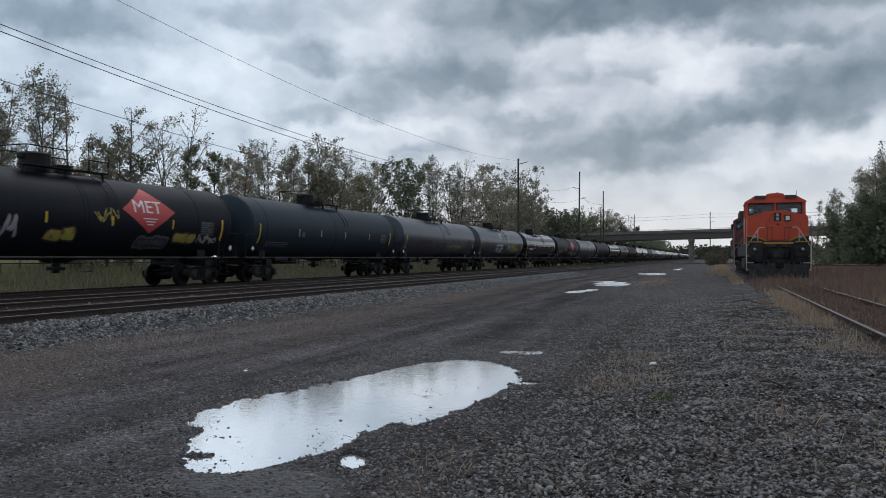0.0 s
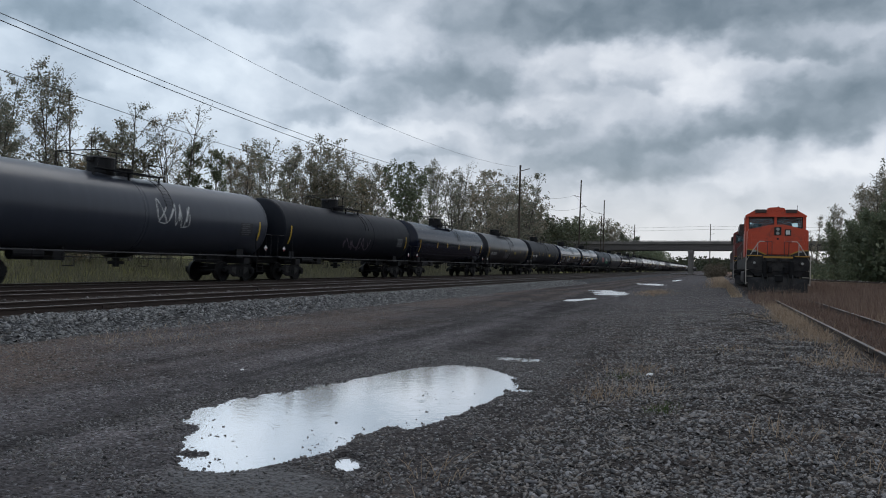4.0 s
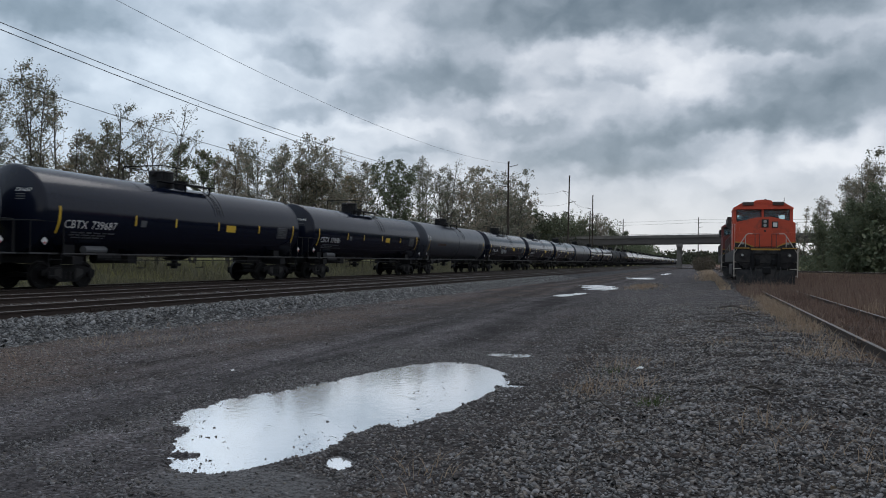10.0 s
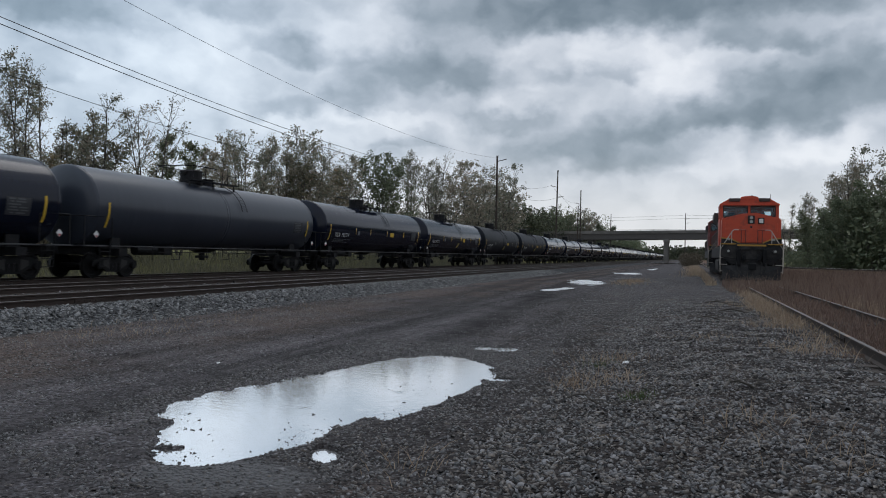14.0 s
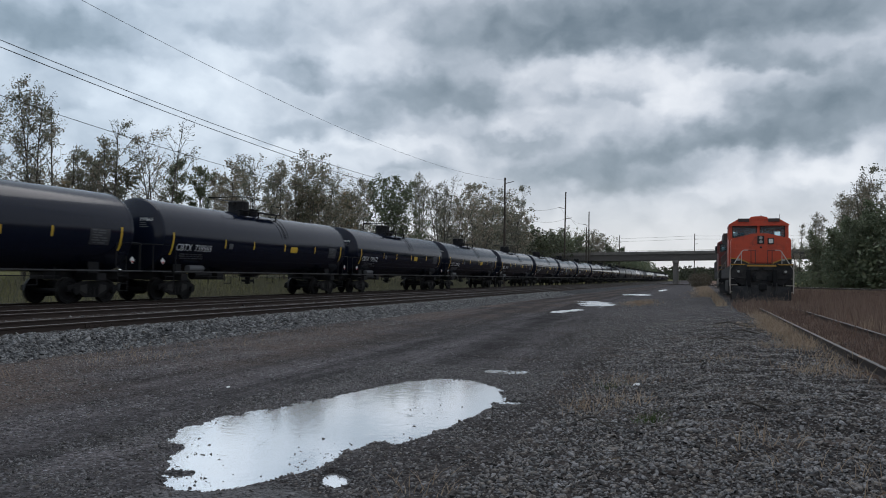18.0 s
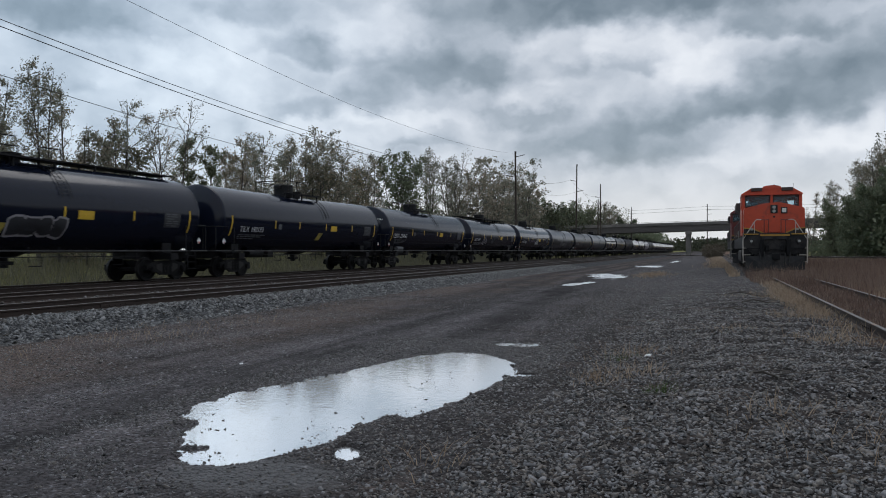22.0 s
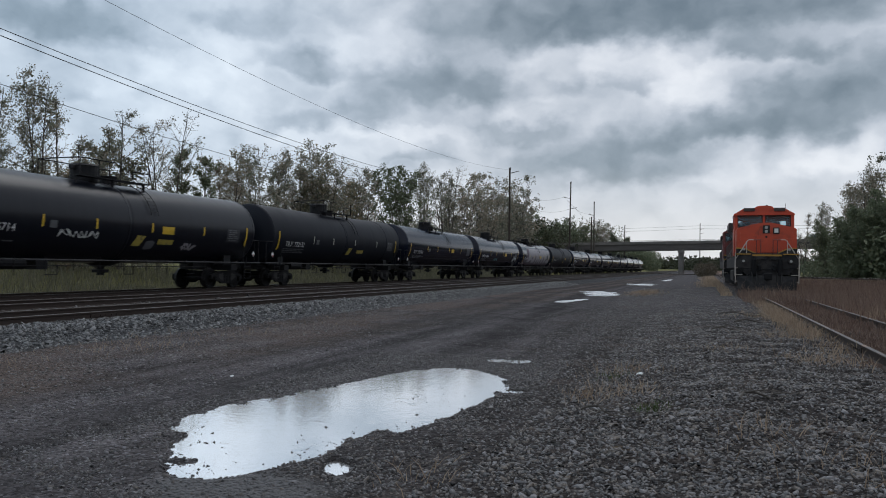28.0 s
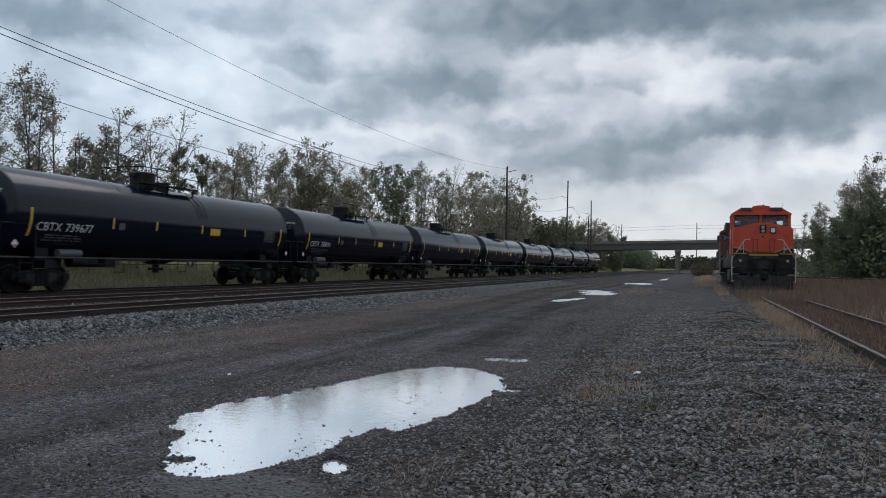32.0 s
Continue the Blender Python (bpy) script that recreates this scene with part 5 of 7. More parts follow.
        piece(car, 3.0, 4.5, 1.72, 2.45, 3, n + 1, "spray_yellow", "spray_green", "yellow-green sprayed letters", "spray_dark")
        piece(car, 4.5, 5.9, 1.72, 2.30, 3, n + 2, "spray_orange", "spray_dark", "orange sprayed letters", "spray_yellow")
    if "scratch" in w:
        part("graffiti", scrawl(0.6, 2.6, 2.2, 3.4, 4, 0.05, n), M["spray_white"], car, "thin white sprayed scribble")
        part("graffiti", scrawl(-7.9, -7.0, 2.3, 3.1, 2, 0.07, n + 1), M["spray_yellow"], car, "yellow sprayed tag")
    if "loops" in w:
        part("graffiti", scrawl(-1.8, 1.8, 1.7, 2.6, 5, 0.09, n), M["spray_mauve"], car, "mauve sprayed loops")
    if "whitetag" in w:
        part("graffiti", lettering("DIKT", -2.1, 1.75, 0.85, 0.012, 0.0, 0.3), M["spray_pale"], car, "grey sprayed word")
        part("warning_panel", patch(1.8, 2.5, 2.22, 2.48, 0.010), M["yellow_dirty"], car, "grimy yellow panel")
        part("graffiti", scrawl(2.4, 5.5, 1.6, 2.1, 6, 0.05, n), M["grey_print"], car)
    if "tag" in w:
        part("graffiti", throwup(-3.3, -1.3, 1.95, 2.35, 5, n), M["grey_print"], car, "misty grey sprayed cloud")
        part("graffiti", scrawl(-3.4, -1.0, 1.85, 2.45, 6, 0.06, n, 0.018), M["spray_white"], car, "white sprayed tag")
    if "tag2" in w:
        part("graffiti", scrawl(-3.4, -1.2, 2.0, 2.4, 7, 0.05, n), M["spray_white"], car, "thin white sprayed scribble")
        part("warning_panel", patch(0.1, 0.7, 1.75, 2.05, 0.010, 0.5), M["yellow_dirty"], car, "grimy tilted yellow panel")
    if "tag3" in w:
        part("graffiti", scrawl(-2.9, -0.4, 2.1, 2.5, 6, 0.05, n), M["spray_mauve"], car)
        part("graffiti", scrawl(-0.2, 1.4, 1.8, 2.5, 3, 0.10, n + 1), M["spray_white"], car, "white sprayed tag")
    if "tag4" in w:
        part("graffiti", scrawl(-4.4, -2.9, 1.75, 2.3, 5, 0.06, n), M["spray_pale"], car, "pale grey sprayed tag")
        part("graffiti", scrawl(-1.5, -0.3, 1.85, 2.35, 4, 0.05, n + 1), M["grey_print"], car, "faint grey sprayed tag")
    if "tag5" in w:
        part("graffiti", scrawl(-3.3, -1.5, 1.95, 2.25, 6, 0.05, n), M["spray_white"], car, "white sprayed tag")
        part("graffiti", throwup(0.9, 1.4, 1.62, 2.05, 1, n), M["grey_print"], car, "grey sprayed shape")
        part("graffiti", scrawl(3.0, 4.0, 1.65, 2.0, 3, 0.08, n + 1), M["spray_pale"], car, "pale sprayed tag")
    if "micro" in w:
        part("graffiti", lettering("MiCra", 0.95, 1.90, 1.28, 0.011, 0.045, 0.12), M["spray_green"], car, "dark green edge of a sprayed word")
        bm = lettering("MiCra", 1.02, 1.95, 1.24, 0.016, 0.028, 0.12)
        for h in (2.28, 2.50):
            bmesh.ops.bisect_plane(bm, geom=bm.verts[:] + bm.edges[:] + bm.faces[:], plane_co=(0, 0, h), plane_no=(0, 0, 1))
        for f in bm.faces:
            z = f.calc_center_median().z
            f.material_index = 0 if z > 2.50 else 1 if z > 2.28 else 2
        part("graffiti", bm, [M["spray_white"], M["spray_mint"], M["spray_green"]], car, "sprayed word fading from white to green")
        piece(car, -3.3, -1.0, 2.05, 2.95, 4, n, "spray_red", "spray_pale", "red sprayed letters with a pale edge", "spray_dark")
        part("graffiti", patch(0.9, 4.3, 1.70, 1.95, 0.0095, 0.2), M["tank_green"], car, "dark green base of the sprayed word")
    if "faint" in w:
        part("graffiti", scrawl(2.0, 5.2, 1.7, 2.3, 6, 0.06, n), M["grey_print"], car, "faint grey sprayed tag")
        part("small_print", bars(-6.4, 2.3, 1, 3.0, 0.12, seed=n), M["rust_print"], car)
    if "headtag" in w:
        part("graffiti", scrawl(-8.0, -7.2, 2.5, 3.1, 2, 0.06, n), M["spray_white"], car, "white sprayed tag on the tank's end")
        part("graffiti", scrawl(-2.0, 1.6, 1.8, 2.4, 5, 0.06, n + 1), M["grey_print"], car)
        part("small_print", bars(-5.6, 2.3, 1, 2.0, 0.16, seed=n), M["rust_print"], car)
    if "siox" in w:
        part("graffiti", scrawl(-3.2, -1.4, 1.8, 2.7, 2, 0.10, n), M["spray_white"], car, "white outlined sprayed letters")
        piece(car, -0.9, 1.3, 1.62, 2.28, 4, n, "panel_dark", "spray_pale", "dark grey sprayed letters with a pale edge", "spray_dark")
        part("warning_panel", patch(-1.9, -1.1, 1.7, 2.05, 0.0085, 0.3), M["yellow_dirty"], car, "grimy tilted yellow panel")
    if "patches" in w:
        for k, (a, b, c, d) in enumerate(((-7.2, -4.6, 2.0, 2.75), (-4.6, -2.4, 1.9, 2.5), (-0.6, 1.2, 1.7, 2.5), (2.6, 5.4, 1.75, 2.25), (5.8, 7.2, 2.0, 2.6))):
            part("paint_patch", patch(a, b, c, d, 0.009 + 0.001 * k), M["spray_dark"], car, "dark repainted patch")
        part("graffiti", scrawl(-0.6, 1.0, 1.8, 2.3, 3, 0.07, n), M["spray_white"], car, "white sprayed tag")
    if "curl" in w:
        part("graffiti", scrawl(5.2, 7.1, 1.7, 2.4, 3, 0.10, n), M["spray_white"], car, "white sprayed curls")
        part("graffiti", scrawl(-2.6, -0.9, 1.7, 2.1, 3, 0.09, n + 1), M["spray_blue"], car, "blue sprayed tag")
    if "mural" in w:
        part("graffiti", patch(-5.3, 7.78, 1.62, 3.42, 0.0045), M["spray_pale"], car, "large pale grey sprayed mural")
        part("graffiti", patch(-7.75, -5.3, 1.5, 2.1, 0.0045, 0.3), M["spray_mauve"], car, "mauve edge of the mural")
        part("graffiti", patch(-6.1, -5.0, 2.0, 3.42, 0.0055, 0.45), M["spray_mauve"], car, "mauve edge of the mural")
        part("graffiti", patch(-5.3, 7.6, 1.42, 1.72, 0.006), M["spray_mauve"], car, "mauve lower edge of the mural")
        for y0, y1, z0, z1, lean in ((-3.9, -3.1, 1.72, 2.0, 0.5), (-3.0, -2.3, 2.15, 2.45, 0.3), (-1.35, -0.85, 1.72, 2.55, 0.35), (-0.2, 0.35, 1.72, 2.1, 0.4), (1.0, 1.35, 1.72, 2.6, 0.3), (2.1, 2.7, 1.72, 2.1, 0.35), (3.6, 4.1, 1.72, 2.55, 0.3), (5.2, 5.7, 1.72, 2.2, 0.3)):
            part("graffiti", patch(y0, y1, z0, z1, 0.0068, lean), M["spray_mauve"], car, "mauve shadow stroke of the mural")
        for k, y in enumerate((-1.5, 0.35, 1.55, 2.75, 4.15, 5.75)):
            part("graffiti", patch(y, y + 0.10, 2.0 + 0.1 * (k % 2), 3.42, 0.0074, 0.06), M["spray_dark"], car, "dark gap of the mural")
        part("graffiti", scrawl(6.2, 7.4, 2.6, 3.1, 3, 0.06, n + 2, 0.0085), M["spray_dark"], car, "dark tag on the mural")
    if "walk" in w:
        bm = box(-0.45, 0.45, -7.7, 7.7, 4.27, 4.31)
        for k in range(9):
            y = -7.2 + 1.8 * k
            add_box(bm, -0.4, -0.34, y - 0.03, y + 0.03, 4.05, 4.28)
            add_box(bm, 0.34, 0.4, y - 0.03, y + 0.03, 4.05, 4.28)
        part("running_board", bm, M["steel_black"], car, "long dark walkway along the tank's top")
    if "box" in w:
        bm = bmesh.new()
        rng = random.Random(n)
        for k in range(3):
            w = rng.uniform(0.22, 0.42)
            q = [(0.62, 3.10 - 0.08 * k), (0.62 + w, 3.10 - 0.08 * k), (0.62 + w, 3.132 - 0.08 * k), (0.62, 3.132 - 0.08 * k)]
            bm.faces.new([bm.verts.new(on_head(*p)) for p in q])
        tagged(part("end_print", bm, M["grey_print"], car), kind="stuff")
        if words:
            vs, fs = text_points(words.split()[1], 0.17)
            bm = bmesh.new()
            made = [bm.verts.new(on_head(0.58 + v.x, 3.20 + v.y)) for v in vs]
            for f in fs:
                bm.faces.new([made[k] for k in f])
            part("end_mark", bm, M["white_paint"], car, "small white digits on the tank's end")
        bm = bmesh.new()
        add_rod(bm, (1.15, -6.2, 1.33), (1.15, -5.2, 1.33), 0.14, 12)
        part("air_tank", bm, M["grey_print"], car, "pale grey cylinder at the sill")


SHELLS = {
    "gloss": shell_mesh(M["tank_gloss"], ()), "satin": shell_mesh(M["tank_satin"], (0.0,)), "matte": shell_mesh(M["tank_matte"], (-0.0, 6.0)),
    "grey": shell_mesh(M["tank_grey"], (0.0,)), "green": shell_mesh(M["tank_green"], (0.0, -6.9)), "brown": shell_mesh(M["tank_matte"], (2.4,)),
}


def drift(n):
    """Uneven coupling lengths along the train: how far a car runs from even spacing."""
    return float(np.interp(n, (3, 12, 16, 26, 35, 44, 55), (2.3, 1.2, 0.9, 0.2, 0.0, -0.5, -0.4)))


def build_train():
    cars = []
    first = base_car()
    for n, (tone, extra, words) in enumerate(CARS):
        at = pose(TRACKS[2], FIRST + PITCH * n + drift(n), RAIL_Z)
        if n == 0:
            car = first
            car.matrix_basis = at
        else:
            car = copy_thing(first, at)
        cars.append(car)
    worn = {}
    for n, (tone, extra, words) in enumerate(CARS):
        car = cars[n]
        for c in list(car.children):
            if c.name.startswith("reflective_strip") and tone != "gloss":
                # older cars carry worn strips, or have lost those between the ends
                middle = abs(c.data.vertices[0].co.y) < 7
                if middle and tone in ("grey", "green", "brown") and n != 2:
                    bpy.data.objects.remove(c)
                    continue
                if n in (2, 6, 25, 43, 47) and middle:
                    if c.data.name not in worn:
                        worn[c.data.name] = c.data.copy()
                        worn[c.data.name].materials[0] = M["strip_pale"]
                    c.data = worn[c.data.name]
                    tagged(c, "pale worn reflective strip")
                continue
            if c.name.startswith("shell"):
                c.data = SHELLS[tone]
        note = ""
        if "met" in extra:
            note = " with a large red diamond"
        elif "micro" in extra:
            note = " with red, white and green graffiti"
        elif "mural" in extra:
            note = " covered by a pale graffiti mural"
        elif "walk" in extra:
            note = " with a long top walkway"
        elif any(k in extra for k in ("tag", "ride", "scratch", "loops")):
            note = " with sprayed graffiti tags"
        elif words:
            note = " with white stencilled marks"
        tagged(car, LOOKS[tone] + note, "tank car")
        decorate(car, extra, words, n)
    return cars


train = build_train()

# ---- locomotives on the siding ----
def build_loco(paint, side, words):
    """A wide-cab diesel locomotive; its front is at y = 0 and it reaches back along +y. z is from the rail top."""
    lo = thing("locomotive", words, "locomotive", "parked locomotives")
    # frame, pilot, plough
    part("frame", box(-1.50, 1.50, 0.9, 21.6, 1.30, 1.98, 0.03), M["loco_black"], lo)
    bm = prism([(-1.05, 0.95), (1.05, 0.95), (1.54, 1.45), (1.54, 2.0), (-1.54, 2.0), (-1.54, 1.45)], "y", 0.72, 0.92)
    part("pilot", bm, M["loco_black"], lo, "black pilot plate")
    bm = bmesh.new()
    for s in (-1, 1):
        q = [bm.verts.new(p) for p in ((0, 0.30, 0.12), (s * 1.45, 0.62, 0.14), (s * 1.45, 0.70, 0.85), (0, 0.62, 0.95), (0, 0.45, 0.12), (s * 1.45, 0.74, 0.14), (s * 1.45, 0.76, 0.85), (0, 0.74, 0.95))]
        for f in ((0, 1, 2, 3), (4, 7, 6, 5), (0, 4, 5, 1), (3, 2, 6, 7), (1, 5, 6, 2), (0, 3, 7, 4)):
            bm.faces.new([q[i] for i in f])
    bmesh.ops.recalc_face_normals(bm, faces=bm.faces)
    part("snow_plough", bm, M["loco_black"], lo)
    bm = bmesh.new()
    add_box(bm, -0.14, 0.14, -0.05, 0.75, 0.72, 0.98, 0.03)
    add_box(bm, -0.2, 0.2, -0.22, 0.05, 0.68, 1.02, 0.05)
    part("coupler", bm, M["truck_steel"], lo)
    for s in (-1, 1):
        part("step_rail", tube([(s * 1.56, 0.74, 0.5), (s * 1.56, 0.74, 2.1)], 0.022), M["loco_white"], lo, "white step handrail")
        part("pilot_bracket", box(min(s * 0.55, s * 0.75), max(s * 0.55, s * 0.75), 0.52, 0.74, 0.9, 1.75, 0.02), M["truck_steel"], lo)
        part("buffer_pad", box(min(s * 0.28, s * 0.46), max(s * 0.28, s * 0.46), 0.46, 0.74, 1.15, 1.45, 0.03), M["truck_steel"], lo)
    part("cut_lever", tube([(-1.45, 0.60, 1.30), (-0.3, 0.56, 1.22), (0.3, 0.56, 1.22), (1.45, 0.60, 1.30)], 0.02), M["truck_steel"], lo)
    for x in (-0.75, -0.52, 0.5, 0.72):
        part("air_hose", rod([(x, 0.74, 1.1), (x, 0.45, 1.0), (x * 0.9, 0.38, 0.5)], 0.03), M["rubber"], lo)
    # walkway lip with its yellow edge, ditch lights
    part("deck", box(-1.55, 1.55, 0.66, 1.5, 1.98, 2.08, 0.01), M["loco_black"], lo)
    part("edge_stripe", box(-0.72, 0.72, 0.640, 0.66, 1.93, 2.02), M["loco_yellow"], lo, "yellow edge stripe")
    for s in (-1, 1):
        part("edge_stripe", box(min(s * 0.8, s * 1.53), max(s * 0.8, s * 1.53), 0.640, 0.66, 2.01, 2.06), M["loco_yellow"], lo)
        bm = bmesh.new()
        add_rod(bm, (s * 1.16, 0.50, 1.66), (s * 1.16, 0.74, 1.66), 0.12, 14)
        dl = part("ditch_light", bm, M["loco_black"], lo)
        bm = bmesh.new()
        add_rod(bm, (s * 1.16, 0.485, 1.66), (s * 1.16, 0.50, 1.66), 0.07, 14)
        part("lens", bm, M["lens"], dl)
    # nose: full-width short hood with a peaked top
    bm = prism([(-1.50, 2.10), (1.50, 2.10), (1.50, 3.44), (0.32, 3.74), (-0.32, 3.74), (-1.50, 3.44)], "y", 1.18, 3.05)
    bmesh.ops.bevel(bm, geom=[e for e in bm.edges if e.calc_length() > 1.0], offset=0.05, segments=2, affect="EDGES")
    part("nose", bm, paint, lo, "orange wide nose")
    part("nose_door", box(-0.33, 0.33, 1.155, 1.19, 2.14, 3.1, 0.012), paint, lo)
    for x in (-0.98, 0.98):
        part("nose_panel", box(x - 0.42, x + 0.42, 1.165, 1.19, 2.2, 2.9, 0.01), paint, lo)
    for s in (-1, 1):
        part("nose_skirt", prism([(s * 0.62, 2.09), (s * 1.515, 2.09), (s * 1.515, 2.34), (s * 1.05, 2.30)], "y", 1.135, 1.20), M["loco_black"], lo, "black lower corner of the nose")
        part("nose_stripe", prism([(s * 0.60, 2.09), (s * 1.05, 2.305), (s * 1.515, 2.345), (s * 1.515, 2.40), (s * 1.04, 2.36), (s * 0.52, 2.12)], "y", 1.14, 1.20), M["loco_yellow"], lo, "thin yellow line above the black corner")
    bm = box(-0.18, 0.17, 1.12, 1.19, 3.16, 3.60, 0.02)
    hl = part("headlight", bm, M["loco_black"], lo, "dark upright box with two stacked headlights")
    for z in (3.27, 3.48):
        bm = bmesh.new()
        add_rod(bm, (-0.005, 1.095, z), (-0.005, 1.125, z), 0.085, 14)
        part("lens", bm, M["lens"], hl)
    bm = box(0.33, 0.65, 1.11, 1.19, 3.14, 3.48, 0.03)
    nb = part("number_box", bm, M["loco_black"], lo, "black frame round a pale square panel")
    part("panel", box(0.39, 0.59, 1.098, 1.112, 3.20, 3.42, 0.005), M["seat_pale"], nb, "pale square panel")
    part("latch", box(-0.05, 0.05, 1.14, 1.19, 2.92, 3.02, 0.01), M["loco_black"], lo)
    for z in (2.35, 2.85):
        part("hinge", box(0.30, 0.36, 1.14, 1.19, z, z + 0.10, 0.01), paint, lo)
    for s in (-1, 1):
        part("grab_iron", tube([(s * 1.30, 1.17, 3.2), (s * 1.30, 1.10, 3.2), (s * 1.30, 1.10, 2.75), (s * 1.30, 1.17, 2.75)], 0.014, 5), paint, lo)
        part("marker_light", box(min(s * 1.05, s * 1.2), max(s * 1.05, s * 1.2), 1.13, 1.19, 2.24, 2.36, 0.02), M["lens"], lo, "small pale marker light")
        part("anti_climber", box(min(s * 0.1, s * 0.62), max(s * 0.1, s * 0.62), 0.58, 0.72, 1.74, 1.92, 0.02), M["loco_black"], lo)
    # cab walls with openings for the windows, roof with chamfers
    bm = prism([(-1.55, 2.0), (1.55, 2.0), (1.55, 3.52), (-1.55, 3.52)], "y", 3.0, 5.6)
    part("cab_wall", bm, paint, lo)
    for x0, x1 in ((-1.55, -1.36), (-0.09, 0.09), (1.36, 1.55)):
        part("window_pillar", box(x0, x1, 3.0, 3.12, 3.52, 4.28), paint, lo)
    for s in (-1, 1):
        for y0, y1 in ((3.12, 3.35), (4.2, 4.4), (5.3, 5.6)):
            part("window_pillar", box(min(s * 1.43, s * 1.55), max(s * 1.43, s * 1.55), y0, y1, 3.52, 4.28), paint, lo)
    part("cab_back", box(-1.0, 1.0, 5.48, 5.6, 3.52, 4.28), paint, lo)
    for s in (-1, 1):
        # rear windows beside the hood
        part("cab_back", box(min(s * 1.36, s * 1.43), max(s * 1.36, s * 1.43), 5.48, 5.6, 3.52, 4.28), paint, lo)
        part("cab_back", box(min(s * 1.0, s * 1.36), max(s * 1.0, s * 1.36), 5.48, 5.6, 4.08, 4.28), paint, lo)
    bm = prism([(-1.57, 4.26), (1.57, 4.26), (1.57, 4.33), (1.06, 4.64), (0.5, 4.66), (-0.5, 4.66), (-1.06, 4.64), (-1.57, 4.33)], "y", 2.85, 5.65)
    part("roof", bm, paint, lo, "orange chamfered cab roof")
    part("roof_dome", prism([(-0.50, 4.60)] + [(-0.48 * math.cos(math.pi * k / 8), 4.64 + 0.15 * math.sin(math.pi * k / 8) ** 0.6) for k in range(9)] + [(0.50, 4.60)], "y", 2.82, 4.3), paint, lo, "orange domed roof centre")
    for x in (-0.78, 0.78):
        part("number_board", box(x - 0.29, x + 0.29, 2.74, 2.90, 4.47, 4.66, 0.02), M["board_brown"], lo, "dark number board")
    for x in (-0.85, 0.75):
        part("cab_seat", box(x - 0.2, x + 0.2, 4.3, 4.45, 3.5, 3.95, 0.06), M["rubber"], lo, "dark cab seat behind the glass")
    part("dash", box(-1.43, 1.43, 3.3, 3.8, 3.4, 3.72), M["loco_black"], lo)
    for s in (-1, 1):
        bm = box(min(s * 0.09, s * 1.36), max(s * 0.09, s * 1.36), 3.04, 3.06, 3.54, 4.26)
        part("windshield", bm, M["glass"], lo, "dark tinted windshield pane").visible_shadow = False
        bm = bmesh.new()
        a, b = s * 0.09, s * 1.36
        for p, q in (((a, 3.64), (b, 3.64)), ((a, 4.25), (b, 4.25)), ((a, 3.64), (a, 4.25)), ((b, 3.64), (b, 4.25))):
            add_rod(bm, (p[0], 3.01, p[1]), (q[0], 3.01, q[1]), 0.028, 5)
        part("window_seal", bm, M["rubber"], lo)
        for y0, y1 in ((3.35, 4.2), (4.4, 5.3)):
            bm = box(s * 1.48 - 0.01, s * 1.48 + 0.01, y0, y1, 3.64, 4.25)
            part("side_window", bm, M["glass"], lo).visible_shadow = False
        part("wiper", rod([(s * 0.7, 2.99, 3.7), (s * 0.95, 2.985, 4.05)], 0.012), M["rubber"], lo)
        # steps, handrails
        part("step_well", box(min(s * 1.18, s * 1.55), max(s * 1.18, s * 1.55), 0.95, 1.6, 0.6, 1.98, 0.02), M["loco_black"], lo)
        for k in range(4):
            part("step", box(min(s * 1.2, s * 1.57), max(s * 1.2, s * 1.57), 0.86, 1.0, 0.55 + 0.36 * k, 0.59 + 0.36 * k), M["loco_white"], lo)
        part("handrail", rod([(s * 1.58, 0.76, 0.85), (s * 1.58, 0.74, 1.72), (s * 0.98, 0.70, 2.72), (s * 0.90, 0.70, 2.80), (s * 0.62, 0.70, 2.80)], 0.023), M["loco_white"], lo, "white painted handrail")
        part("handrail", rod([(s * 0.66, 0.70, 2.80), (s * 0.30, 0.70, 2.80), (s * 0.30, 0.70, 2.06)], 0.024), M["maroon"], lo)
        part("handrail", rod([(s * 1.0, 0.72, 2.06), (s * 1.0, 0.72, 2.74)], 0.02), M["loco_white"], lo)
        part("handrail", rod([(s * 0.52, 0.71, 2.06), (s * 0.52, 0.71, 2.79)], 0.024), M["maroon"], lo)
        bm = rod([(s * 1.53, 5.7, 2.0), (s * 1.53, 5.7, 2.95), (s * 1.53, 21.2, 2.95)], 0.02)
        for k in range(9):
            add_rod(bm, (s * 1.53, 7.5 + 1.7 * k, 1.95), (s * 1.53, 7.5 + 1.7 * k, 2.95), 0.018)
        part("side_handrail", bm, M["girder"], lo)
        part("fuel_tank", box(min(s * 0.1, s * 1.45), max(s * 0.1, s * 1.45), 7.6, 13.4, 0.45, 1.2, 0.12), M["loco_black"], lo)
    part("horn", rod([(0.2, 4.3, 4.78), (0.2, 4.0, 4.86)], 0.07, 8), M["loco_black"], lo)
    part("antenna", rod([(1.15, 3.6, 4.55), (1.15, 3.6, 4.95)], 0.012), M["loco_black"], lo)
    # long hood, radiator wings
    part("hood", box(-0.92, 0.92, 5.6, 20.6, 1.95, 4.40, 0.06), side, lo)
    part("equipment_cabinet", box(-1.52, -0.92, 5.65, 7.6, 1.95, 3.5, 0.04), side, lo)
    for k in range(6):
        part("hood_door", box(-0.945, -0.915, 7.8 + 1.6 * k, 9.2 + 1.6 * k, 2.1, 4.1, 0.01), side, lo)
